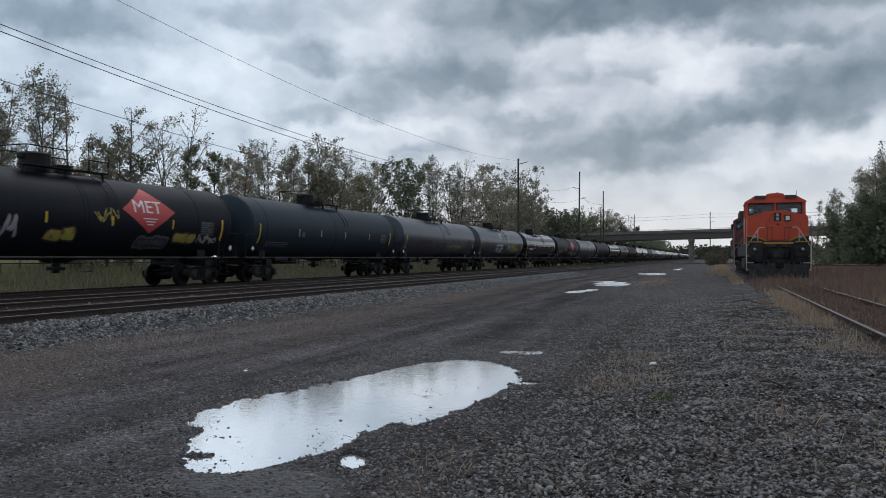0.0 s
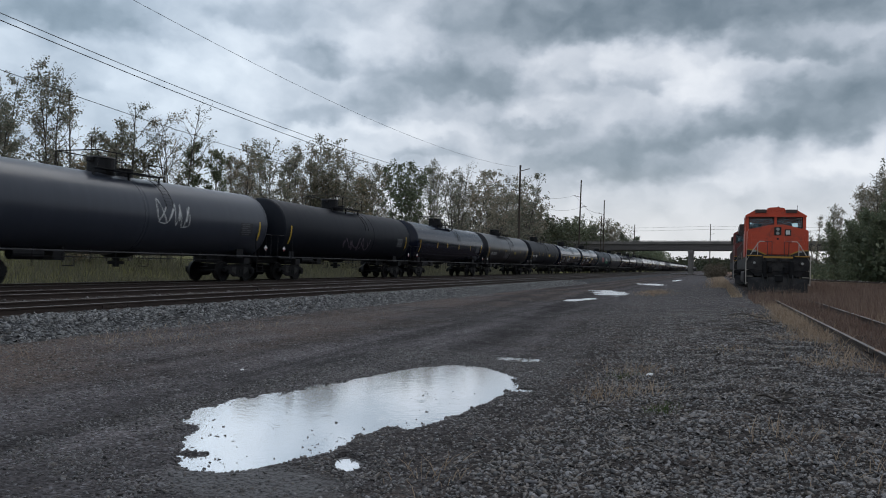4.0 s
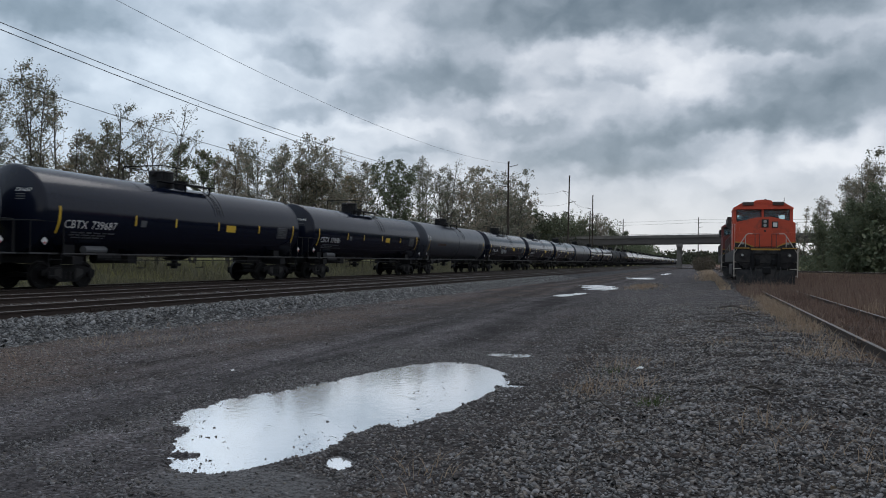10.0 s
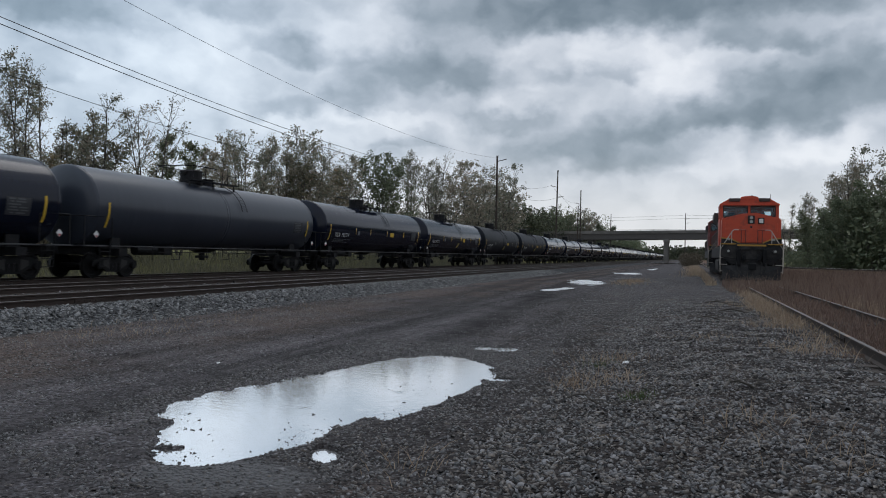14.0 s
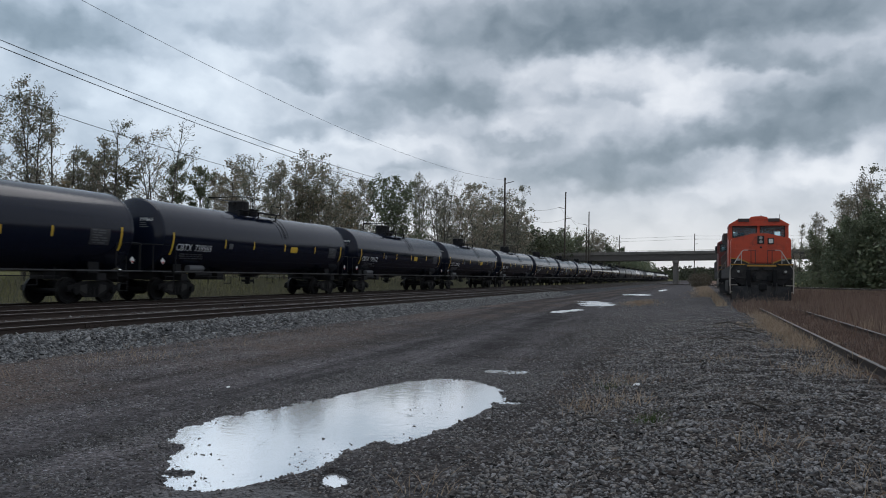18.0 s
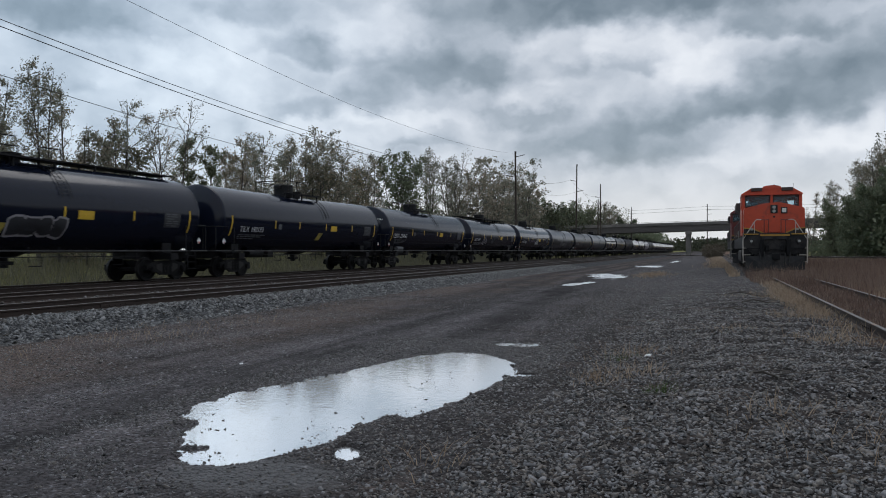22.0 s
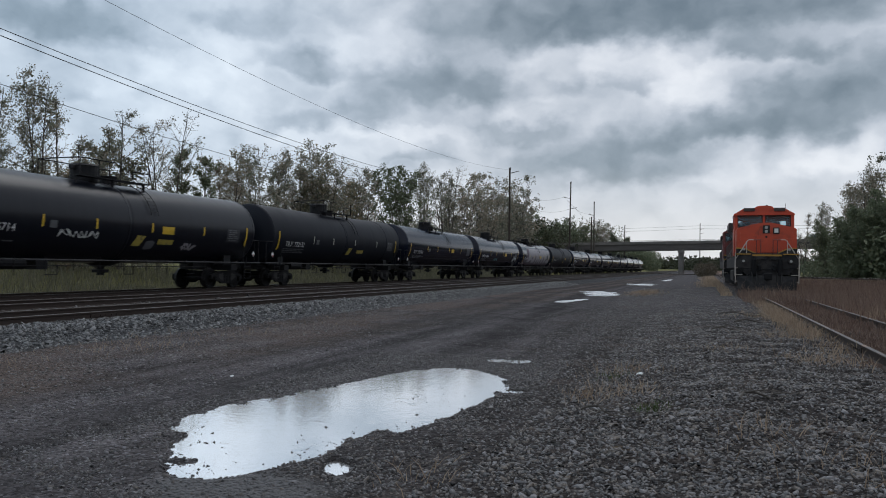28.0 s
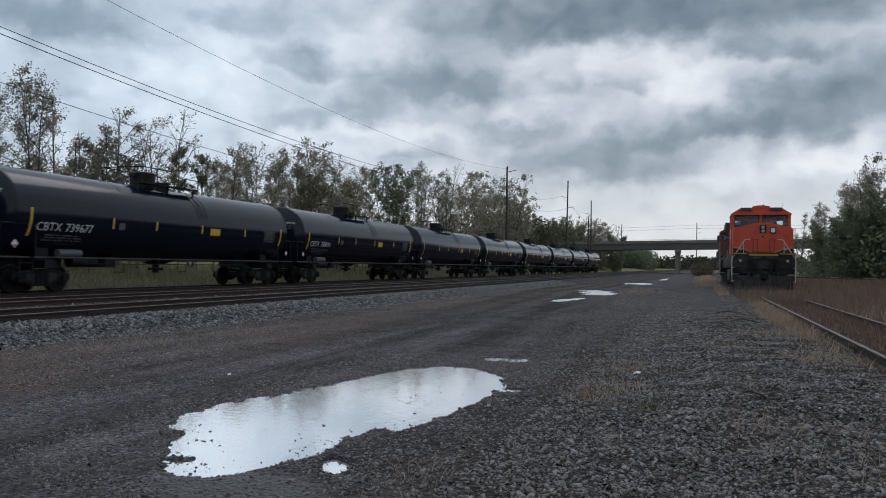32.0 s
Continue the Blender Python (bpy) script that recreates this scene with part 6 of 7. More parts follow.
    bm = prism([(-0.95, 3.6), (0.95, 3.6), (1.5, 4.15), (1.5, 4.6), (-1.5, 4.6), (-1.5, 4.15)], "y", 16.2, 20.8)
    part("radiator", bm, side, lo)
    part("exhaust_stack", box(-0.5, 0.5, 11.0, 12.2, 4.38, 4.6, 0.04), M["loco_black"], lo)
    # trucks
    w = None
    for c in (4.0, 17.6):
        t = part("truck", box(-0.9, 0.9, c - 2.4, c + 2.4, 0.5, 0.95, 0.05), M["loco_black"], lo)
        for s in (-1, 1):
            bm = prism([(c - 2.6, 0.55), (c - 2.2, 0.42), (c + 2.2, 0.42), (c + 2.6, 0.55), (c + 2.5, 0.95), (c - 2.5, 0.95)], "x", s * 1.06 - 0.07, s * 1.06 + 0.07)
            for k in (-1.85, 0, 1.85):
                add_rod(bm, (s * 1.05, c + k, 0.53), (s * 1.26, c + k, 0.53), 0.17, 12)
                add_rod(bm, (s * 1.15, c + k + 0.45, 0.6), (s * 1.15, c + k + 0.45, 1.1), 0.09, 8)
            part("side_frame", bm, M["truck_steel"], t)
            for k in (-1.85, 0, 1.85):
                m = pose(s * 0.72, c + k, 0.53, 0, 0, 0 if s > 0 else 180) @ Matrix.Diagonal((1, 1.16, 1.16, 1))
                if w is None:
                    w = part("wheel", wheel_mesh(), [M["truck_steel"], M["wheel_tread"]], t)
                    w.matrix_basis = m
                else:
                    again(w, m, t)
    return lo


loco = build_loco(M["orange"], M["hood_shaded"], "parked orange diesel locomotive with a black frame on the weedy siding")
loco.matrix_basis = pose(3.06, 43.0, RAIL_Z)
loco_2 = build_loco(M["maroon"], M["loco_black"], "second parked dull red locomotive coupled behind the first")
loco_2.matrix_basis = pose(2.90, 65.3, RAIL_Z)

# ---- the road bridge ----
BRIDGE_Y, GRADE = 225.0, 0.021


def deck_z(x):
    return 10.06 + GRADE * (x - 3)


def sloped(x0, x1, y0, y1, dz0, dz1):
    """A beam that follows the bridge's grade."""
    bm = bmesh.new()
    vs = []
    for x in (x0, x1):
        for y, d in ((y0, dz0), (y1, dz0), (y1, dz1), (y0, dz1)):
            vs.append(bm.verts.new((x, y, deck_z(x) + d)))
    for f in ((0, 1, 2, 3), (4, 7, 6, 5), (0, 4, 5, 1), (1, 5, 6, 2), (2, 6, 7, 3), (3, 7, 4, 0)):
        bm.faces.new([vs[i] for i in f])
    bmesh.ops.recalc_face_normals(bm, faces=bm.faces)
    return bm


def build_bridge():
    b = thing("road_bridge", "grey concrete road bridge crossing above the tracks", "bridge", kind="structure")
    part("deck", sloped(-150, 120, BRIDGE_Y + 0.5, BRIDGE_Y + 11.5, -1.15, -0.85), M["concrete"], b)
    for y in (BRIDGE_Y, BRIDGE_Y + 11.6):
        part("parapet", sloped(-150, 120, y, y + 0.4, -1.1, -0.30), M["concrete"], b, "pale concrete parapet")
        part("barrier_rail", sloped(-150, 120, y + 0.1, y + 0.25, -0.06, 0.0), M["girder"], b)
        for k in range(70):
            x = -140 + 3.6 * k
            bm = box(x - 0.06, x + 0.06, y + 0.12, y + 0.24, deck_z(x) - 0.3, deck_z(x) - 0.05)
            part("rail_post", bm, M["girder"], b)
    for i, y in enumerate((BRIDGE_Y + 0.5, BRIDGE_Y + 3.3, BRIDGE_Y + 6.1, BRIDGE_Y + 8.9, BRIDGE_Y + 11.2)):
        part("girder", sloped(-150, 120, y - 0.2, y + 0.2, -2.75, -1.15), M["girder"], b, "grey beam under the deck")
        part("girder_flange", sloped(-150, 120, y - 0.34, y + 0.34, -2.82, -2.74), M["girder"], b)
    for x in (-66, -36.5, -6.9, 22.0, 52):
        zt = deck_z(x) - 2.82
        pier = part("pier", box(x - 0.75, x + 0.75, BRIDGE_Y - 0.2, BRIDGE_Y + 12, zt - 0.9, zt, 0.05), M["concrete"], b, "concrete bridge pier")
        for y in (BRIDGE_Y + 1.2, BRIDGE_Y + 6.0, BRIDGE_Y + 10.8):
            part("column", box(x - 0.62, x + 0.62, y - 0.6, y + 0.6, -0.5, zt - 0.9, 0.08), M["concrete"], pier)
    return b


build_bridge()


# ---- poles and wires ----
def utility_pole(x, y, h, arms, label):
    p = thing("utility_pole", label, "utility pole", "poles along the line", at=pose(x, y, -0.2, random.uniform(-0.6, 0.6), random.uniform(-0.6, 0.6), 0))
    bm = bmesh.new()
    add_rod(bm, (0, 0, 0), (0, 0, h + 0.2), 0.19, 10, 0.12)
    part("shaft", bm, M["pole_wood"], p)
    for k, (z, side) in enumerate(arms):
        bm = bmesh.new()
        add_rod(bm, (0, 0, z), (side * 1.0, 0, z + 0.22), 0.05, 6)
        arm = part("arm", bm, M["pole_wood"], p)
        bm = bmesh.new()
        for q in range(4):
            add_rod(bm, (side * (1.0 + 0.09 * q), 0, z + 0.22 + 0.02 * q), (side * (1.05 + 0.09 * q), 0, z + 0.23 + 0.02 * q), 0.07, 8)
        part("insulator", bm, M["girder"], arm)
    bm = bmesh.new()
    add_rod(bm, (0.12, 0, h - 0.1), (0.12, 0, h + 0.25), 0.04, 6)
    part("pole_cap", bm, M["girder"], p)
    return p


POLES = [(-26, -14.0, 17.6), (-26, 103.1, 15.4), (-26, 151.9, 18.8), (-26, 187.4, 17.8), (-26, 259.9, 16.0)]
for i, (x, y, h) in enumerate(POLES):
    utility_pole(x, y, h, [(h - 3.2, -1), (h - 5.3, 1), (h - 7.3, -1)] if i > 1 else [(h - 3.4, -1), (h - 0.6, 1)], "tall weathered wooden utility pole beside the tracks")
utility_pole(-2.0, 262, 16.6, [(14.8, 1), (13.4, 1)], "slim utility pole beyond the road bridge")
utility_pole(-27.5, 193.0, 14.4, [(13.2, 1)], "short utility pole beside a taller one")


def wire(name, a, b, mid, r, label):
    """A sagging cable from a to b; mid is its height above the straight line at the middle."""
    n = 36
    pts = []
    for i in range(n + 1):
        t = i / n
        pts.append(tuple(p + (q - p) * t for p, q in zip(a[:2], b[:2])) + (a[2] + (b[2] - a[2]) * t + mid * 4 * t * (1 - t),))
    return tagged(mesh_ob(name, tube(pts, r, 5), M["wire"]), label, "cable", "overhead cables")


wire("overhead_cable", (-26, -14, 17.52), (-26, 103.1, 15.09), -3.52, 0.011, "thin dark overhead cable along the line")
wire("overhead_cable", (-26, -14, 13.94), (-26, 103.1, 12.33), -3.42, 0.017, "thick dark overhead cable along the line")
wire("overhead_cable", (-26, -14, 13.55), (-26, 103.1, 11.04), -2.96, 0.019, "thick dark overhead cable along the line")
wire("overhead_cable", (-26, -14, 12.33), (-26, 103.1, 11.51), -4.35, 0.014, "low dark overhead cable before the trees")
for a, b in zip(POLES[1:], POLES[2:]):
    for dz, sx in ((-3.0, -1), (-5.1, 1), (-7.1, -1)):
        wire("overhead_cable", (a[0] + sx, a[1], a[2] + dz), (b[0] + sx, b[1], b[2] + dz), -1.1, 0.02, "thin cable sagging between poles")
for dz in (0.9, 1.9):
    wire("overhead_cable", (-80, 262, 12.4 + dz), (-2, 262, 14.0 + dz), -0.5, 0.03, "thin cable crossing beyond the bridge")
    wire("overhead_cable", (-2, 262, 14.0 + dz), (70, 262, 15.0 + dz), -0.5, 0.03, "thin cable crossing beyond the bridge")


# ---- trees ----
def limb_mesh(name, segs, sides=4):
    """Tapered limbs from rows of start, end and the two radii."""
    S = np.array(segs)
    p, q, r0, r1 = S[:, 0:3], S[:, 3:6], S[:, 6], S[:, 7]
    d = q - p
    d /= np.maximum(np.linalg.norm(d, axis=1), 1e-6)[:, None]
    ref = np.where(np.abs(d[:, 2:3]) > 0.8, np.array([[1.0, 0, 0]]), np.array([[0, 0, 1.0]]))
    a = np.cross(d, ref)
    a /= np.linalg.norm(a, axis=1)[:, None]
    b = np.cross(d, a)
    rings = []
    for c, r in ((p, r0), (q, r1)):
        for k in range(sides):
            t = 6.28319 * k / sides
            rings.append(c + (a * math.cos(t) + b * math.sin(t)) * r[:, None])
    v = np.stack(rings, 1).reshape(-1, 3)
    quads = np.array([(k, (k + 1) % sides, sides + (k + 1) % sides, sides + k) for k in range(sides)])
    loops = (quads[None] + 2 * sides * np.arange(len(S))[:, None, None]).ravel()
    me = bpy.data.meshes.new(name)
    me.vertices.add(len(v))
    me.vertices.foreach_set("co", v.astype(np.float32).ravel())
    me.loops.add(len(loops))
    me.loops.foreach_set("vertex_index", loops.astype(np.int32))
    n = len(loops) // 4
    me.polygons.add(n)
    me.polygons.foreach_set("loop_start", np.arange(n, dtype=np.int32) * 4)
    me.polygons.foreach_set("loop_total", np.full(n, 4, dtype=np.int32))
    me.update(calc_edges=True)
    me.materials.append(M["bark"])
    return me


def tree_model(seed, h, width, stems, low, leaves, leaf_size, full, material, clump=0.24):
    """Stems that fork near the ground, rising branches with twigs, and leaves in clumps round the twigs; full is the share of twigs in leaf."""
    rng = np.random.RandomState(seed)
    segs, tips = [], []

    def run(nodes, r0, r1):
        n = len(nodes) - 1
        for i in range(n):
            segs.append((*nodes[i], *nodes[i + 1], r0 + (r1 - r0) * i / n, r0 + (r1 - r0) * (i + 1) / n))

    for s in range(stems):
        a = 6.283 * s / stems + rng.uniform(-0.6, 0.6)
        out = width * 0.30 * rng.uniform(0.5, 1.0) * (1 if stems > 1 else 0.3)
        top = np.array([out * math.cos(a), out * math.sin(a), h * (1.0 if s == 0 else rng.uniform(0.74, 0.97))])
        bend = rng.normal(0, 0.03 * h, (2, 2))
        stem = []
        for k in range(10):
            t = k / 9
            xy = top[:2] * t ** 0.85 + bend[0] * math.sin(3.1 * t) * 0.5 + bend[1] * math.sin(6.3 * t) * 0.25
            stem.append(np.array([xy[0], xy[1], -0.3 + (top[2] + 0.3) * t]))
        run(stem, h * 0.0135 / stems ** 0.35, 0.012)
        nb = int(8 + h * 0.9)
        for k in range(nb):
            f = low + (0.97 - low) * (k + rng.uniform(0, 0.9)) / nb
            g = (f - low) / (1 - low)
            reach = width * 0.5 * (0.25 + 0.75 * math.sin(math.pi * min(1, 0.12 + 0.88 * g) ** 0.8)) * rng.uniform(0.5, 1.15) * (0.75 if stems > 1 else 1)
            z = f * 9
            i = min(8, int(z))
            p = stem[i] + (stem[i + 1] - stem[i]) * (z - i)
            az = 2.4 * k + a + rng.uniform(-0.5, 0.5)
            el = radians(22 + 34 * f + rng.uniform(-12, 12))
            nodes = [p]
            for m in range(4):
                el = min(1.35, el + rng.uniform(-0.05, 0.22))
                az += rng.uniform(-0.28, 0.28)
                nodes.append(nodes[-1] + reach / 4 * np.array([math.cos(az) * math.cos(el), math.sin(az) * math.cos(el), math.sin(el)]) * 1.15)
            r = max(0.012, h * 0.0058 * (1 - f) / stems ** 0.3 + 0.012)
            run(nodes, r, 0.007)
            for m in range(1, 5):
                for _ in range(2):
                    d = rng.normal(0, 1, 3) * 0.7 + np.array([math.cos(az), math.sin(az), 0.7])
                    d /= np.linalg.norm(d)
                    e = nodes[m] + d * (0.20 * reach + 0.15) * rng.uniform(0.5, 1.3)
                    segs.append((*nodes[m], *e, 0.009, 0.005))
                    tips += [e, (nodes[m] + e) / 2]
                if m > 1:
                    tips.append(nodes[m])
    T = np.array(tips)
    lumps = sum(np.sin(T @ rng.normal(0, 1.3, 3) + rng.uniform(0, 6.28)) for _ in range(5)) + rng.normal(0, 0.8, len(T))
    T = T[lumps >= np.quantile(lumps, 1 - full)]
    c = T[rng.randint(0, len(T), leaves)] + rng.normal(0, clump, (leaves, 3)) * np.array([0.6, 0.6, 0.5])
    u = rng.normal(0, 1, (leaves, 3))
    u /= np.linalg.norm(u, axis=1)[:, None]
    w = np.cross(u, rng.normal(0, 1, (leaves, 3)))
    w /= np.linalg.norm(w, axis=1)[:, None]
    s = leaf_size * rng.lognormal(0, 0.3, leaves)[:, None]
    v = np.stack([c - u * s, c + w * s * 0.6, c + u * s, c - w * s * 0.6], 1).reshape(-1, 3)
    return limb_mesh("trunk", segs), leaf_mesh(v, material)


def leaf_mesh(v, material):
    n = len(v) // 4
    me = bpy.data.meshes.new("crown")
    me.vertices.add(len(v))
    me.vertices.foreach_set("co", v.astype(np.float32).ravel())
    me.loops.add(4 * n)
    me.loops.foreach_set("vertex_index", np.arange(4 * n, dtype=np.int32))
    me.polygons.add(n)
    me.polygons.foreach_set("loop_start", np.arange(n, dtype=np.int32) * 4)
    me.polygons.foreach_set("loop_total", np.full(n, 4, dtype=np.int32))
    me.update(calc_edges=True)
    me.materials.append(material)
    return me


# model, its height, and what it looks like
TREES = {
    "airy": (tree_model(2, 11.5, 4.6, 3, 0.28, 6800, 0.056, 0.85, M["leaf"]), 11.5, "tall slender tree with thin autumn leaves"),
    "slim": (tree_model(3, 10.0, 2.7, 2, 0.25, 3200, 0.056, 0.8, M["leaf"]), 10.0, "slim upright tree with sparse leaves"),
    "bare": (tree_model(7, 10.5, 4.2, 1, 0.30, 1500, 0.056, 0.45, M["leaf"]), 10.5, "nearly bare tree with a dark straight trunk"),
    "fork": (tree_model(12, 10.6, 6.2, 3, 0.32, 3400, 0.056, 0.6, M["leaf"]), 10.6, "forked leaning tree with few leaves"),
    "dense": (tree_model(5, 9.0, 3.4, 2, 0.12, 9000, 0.070, 0.95, M["leaf_green"]), 9.0, "narrow dense tree with dark olive leaves"),
    "medium": (tree_model(11, 9.5, 5.0, 3, 0.15, 6600, 0.064, 0.8, M["leaf"]), 9.5, "rounded tree with olive-brown autumn leaves"),
    "spread": (tree_model(13, 11.0, 7.0, 4, 0.20, 7400, 0.070, 0.74, M["leaf"]), 11.0, "spreading tree with thinning autumn leaves"),
    "pale": (tree_model(17, 11.0, 6.5, 3, 0.15, 6500, 0.070, 0.75, M["leaf_yellow"]), 11.0, "thin tree with pale yellowing leaves"),
    "broad": (tree_model(19, 12.0, 9.5, 5, 0.10, 10500, 0.115, 0.88, M["leaf_green"], 0.32), 12.0, "broad dense tree with olive leaves"),
    "high": (tree_model(23, 15.5, 9.5, 5, 0.12, 5600, 0.130, 0.60, M["leaf"], 0.34), 15.5, "high full tree with browning autumn leaves"),
    "green": (tree_model(29, 10.0, 7.5, 4, 0.05, 12000, 0.10, 0.95, M["leaf_green"], 0.34), 10.0, "bushy dark green tree"),
    "bush": (tree_model(31, 6.0, 4.0, 4, 0.05, 4500, 0.075, 0.9, M["leaf_yellow"]), 6.0, "low bushy tree with yellow-green leaves"),
}


def plant(kind, x, y, h, turn, group="trees behind the line"):
    (bark, crown), tall, words = TREES[kind]
    t = thing("tree", words, "tree", group, at=pose(x, y, float(height(x, y)) - 0.1, 0, 0, turn))
    k = h / tall
    for nm, me in (("trunk", bark), ("crown", crown)):
        o = new(nm, me)
        o.parent = t
        o.matrix_basis = Matrix.Diagonal((k * 1.1, k * 1.1, k, 1))
    return t


for n, (kind, x, y, h) in enumerate((
    ("medium", -37, 27.0, 8.6), ("medium", -36, 29.6, 8.2), ("airy", -36, 32.6, 11.2), ("airy", -38.5, 32.0, 10.4), ("bush", -37, 35.0, 6.0), ("bush", -37.5, 37.8, 6.2), ("bush", -35, 33.4, 5.6), ("slim", -36, 35.3, 10.3), ("medium", -36, 37.6, 8.8),
    ("bare", -36, 39.6, 10.4), ("bush", -37, 40.8, 7.8), ("fork", -36, 43.2, 10.8), ("dense", -36, 47.2, 9.2), ("medium", -36, 51.6, 9.4), ("spread", -36.5, 57.2, 10.8), ("slim", -36, 61.0, 11.0),
    ("medium", -35.5, 63.2, 10.6), ("spread", -36, 67.2, 12.6), ("bush", -35.5, 64.5, 8.5), ("bush", -36, 70.5, 8.8), ("fork", -36, 73.8, 12.0), ("medium", -37, 78.0, 10.8), ("broad", -36, 84.8, 12.3), ("airy", -36, 94.8, 14.0),
    ("fork", -36, 103.0, 14.4), ("airy", -37, 108.0, 14.2), ("high", -36, 113.0, 14.6), ("high", -36, 124.0, 16.3), ("high", -37, 134.0, 16.9), ("high", -36, 145.0, 18.2), ("high", -36.5, 153.0, 17.0),
    ("green", -50.5, 199, 15.0), ("broad", -46.0, 204, 14.6), ("green", -41.5, 208, 12.8), ("broad", -48.0, 262, 17.0), ("green", -42.5, 265, 15.6), ("spread", -37.2, 262, 17.0), ("medium", -33.0, 263, 16.0), ("green", -28.8, 266, 13.0),
)):
    plant(kind, x, y, h, 137.5 * n)
for n, y in enumerate((54.2, 59.4, 71.8)):
    plant("medium" if n % 3 == 1 else "pale", -40.5 + 0.8 * math.sin(2.1 * n), y * 1.1, 7.4 + 0.6 * math.sin(1.7 * n) + 0.045 * y, 83.0 * n)
for n, (kind, x, y, h) in enumerate((
    ("slim", 21.7, 198, 15.2), ("airy", 25.6, 192, 17.1), ("airy", 30.0, 188, 21.1), ("medium", 34.7, 200, 23.3), ("airy", 33.9, 186, 24.4), ("high", 40.0, 190, 26.7), ("high", 45.7, 186, 27.3), ("high", 50.6, 180, 27.9), ("green", 24.0, 178, 11.8), ("green", 26.9, 172, 13.3), ("green", 29.5, 166, 14.7), ("green", 33.4, 164, 16.6), ("green", 37.1, 160, 17.6), ("broad", 30.8, 182, 14.1), ("green", 42.0, 152, 17.6),
)):
    plant(kind, x, y, h, 111.0 * n, "trees beyond the siding")


# ---- hedges, far woods, weeds, grass ----
def leaf_cloud(name, centres, radii, per, size, material, label, category, seed):
    """Many small leaves in overlapping uneven clumps."""
    rng = np.random.RandomState(seed)
    C, R = np.array(centres, float), np.array(radii, float)
    idx = np.repeat(np.arange(len(C)), per)
    d = rng.normal(0, 1, (len(idx), 3))
    d /= np.linalg.norm(d, axis=1)[:, None]
    d *= rng.uniform(0.35, 1.0, len(idx))[:, None] ** 0.5
    c = C[idx] + d * R[idx]
    c[:, 2] = np.abs(c[:, 2]) + height(c[:, 0], c[:, 1])
    n = len(c)
    u = rng.normal(0, 1, (n, 3))
    u /= np.linalg.norm(u, axis=1)[:, None]
    w = np.cross(u, rng.normal(0, 1, (n, 3)))
    w /= np.linalg.norm(w, axis=1)[:, None]
    s = size * rng.lognormal(0, 0.3, n)[:, None]
    v = np.stack([c - u * s, c + w * s * 0.6, c + u * s, c - w * s * 0.6], 1).reshape(-1, 3)
    ob = new(name, leaf_mesh(v, material))
    return tagged(ob, label, category, kind="stuff")


def clumps(seed, n, x0, x1, y0, y1, z, r):
    rng = np.random.RandomState(seed)
    x, y = rng.uniform(x0, x1, n), rng.uniform(y0, y1, n)
    k = rng.uniform(0.6, 1.25, n)
    return np.stack([x, y, z * k * 0.6], -1), np.stack([r * k, r * k, z * k * 0.7], -1)


c, r = clumps(1, 80, -41, -35, 4, 160, 2.6, 2.2)
c2, r2 = clumps(2, 50, -40, -35.5, 58, 160, 5.0, 2.4)
c, r = np.concatenate([c, c2]), np.concatenate([r, r2])
leaf_cloud("understorey", c, r, 520, 0.085, M["leaf"], "dark tangled bushes below the trees", "bushes", 2)
c, r = clumps(3, 70, -75, -40, 170, 330, 9.3, 6)
leaf_cloud("far_woods", c, r, 1000, 0.28, M["far_leaf"], "far autumn woods beside the line", "woods", 4)
c, r = clumps(5, 30, -47, -32, 450, 520, 8.5, 6)
leaf_cloud("far_woods", c, r, 700, 0.5, M["leaf_green"], "dark green trees beyond the bridge", "woods", 6)
c, r = clumps(19, 26, -54, -29, 256, 290, 11.0, 4.0)
leaf_cloud("far_woods", c, r, 800, 0.26, M["leaf_green"], "dull green woods rising behind the bridge", "woods", 20)
c, r = clumps(7, 80, -240, 300, 1080, 1400, 13.0, 30)
leaf_cloud("far_woods", c, r, 350, 1.9, M["far_leaf"], "hazy far treeline on the horizon", "woods", 8)
c, r = clumps(9, 24, -1.5, 1.6, 150, 200, 2.2, 1.5)
leaf_cloud("scrub", c, r, 420, 0.10, M["scrub"], "scrubby bushes by the bridge pier", "bushes", 10)
c, r = clumps(11, 46, 25, 68, 160, 215, 7.0, 4.4)
c[:, 0] = np.maximum(c[:, 0], 0.125 * c[:, 1] + 5.5)
leaf_cloud("understorey", c, r, 700, 0.23, M["leaf_green"], "dark green hedge beyond the branch track", "bushes", 12)
c, r = clumps(17, 40, 21, 48, 165, 205, 3.4, 2.8)
leaf_cloud("scrub", c, r, 300, 0.17, M["leaf_green"], "low dark scrub between the locomotives and the hedge", "bushes", 18)
c, r = clumps(13, 60, 30, 140, 90, 220, 9, 8)
leaf_cloud("far_woods", c, r, 350, 0.4, M["leaf_green"], "dark green woods behind the siding", "woods", 14)

# unseen treeline added east of the camera so the tanks' lower flanks reflect dark
c, r = clumps(15, 70, 40, 56, -110, 60, 9.5, 6)
leaf_cloud("far_woods", c, r, 260, 0.42, M["leaf_green"], "unseen dark green woods added to darken reflections in the tanks", "woods", 16)


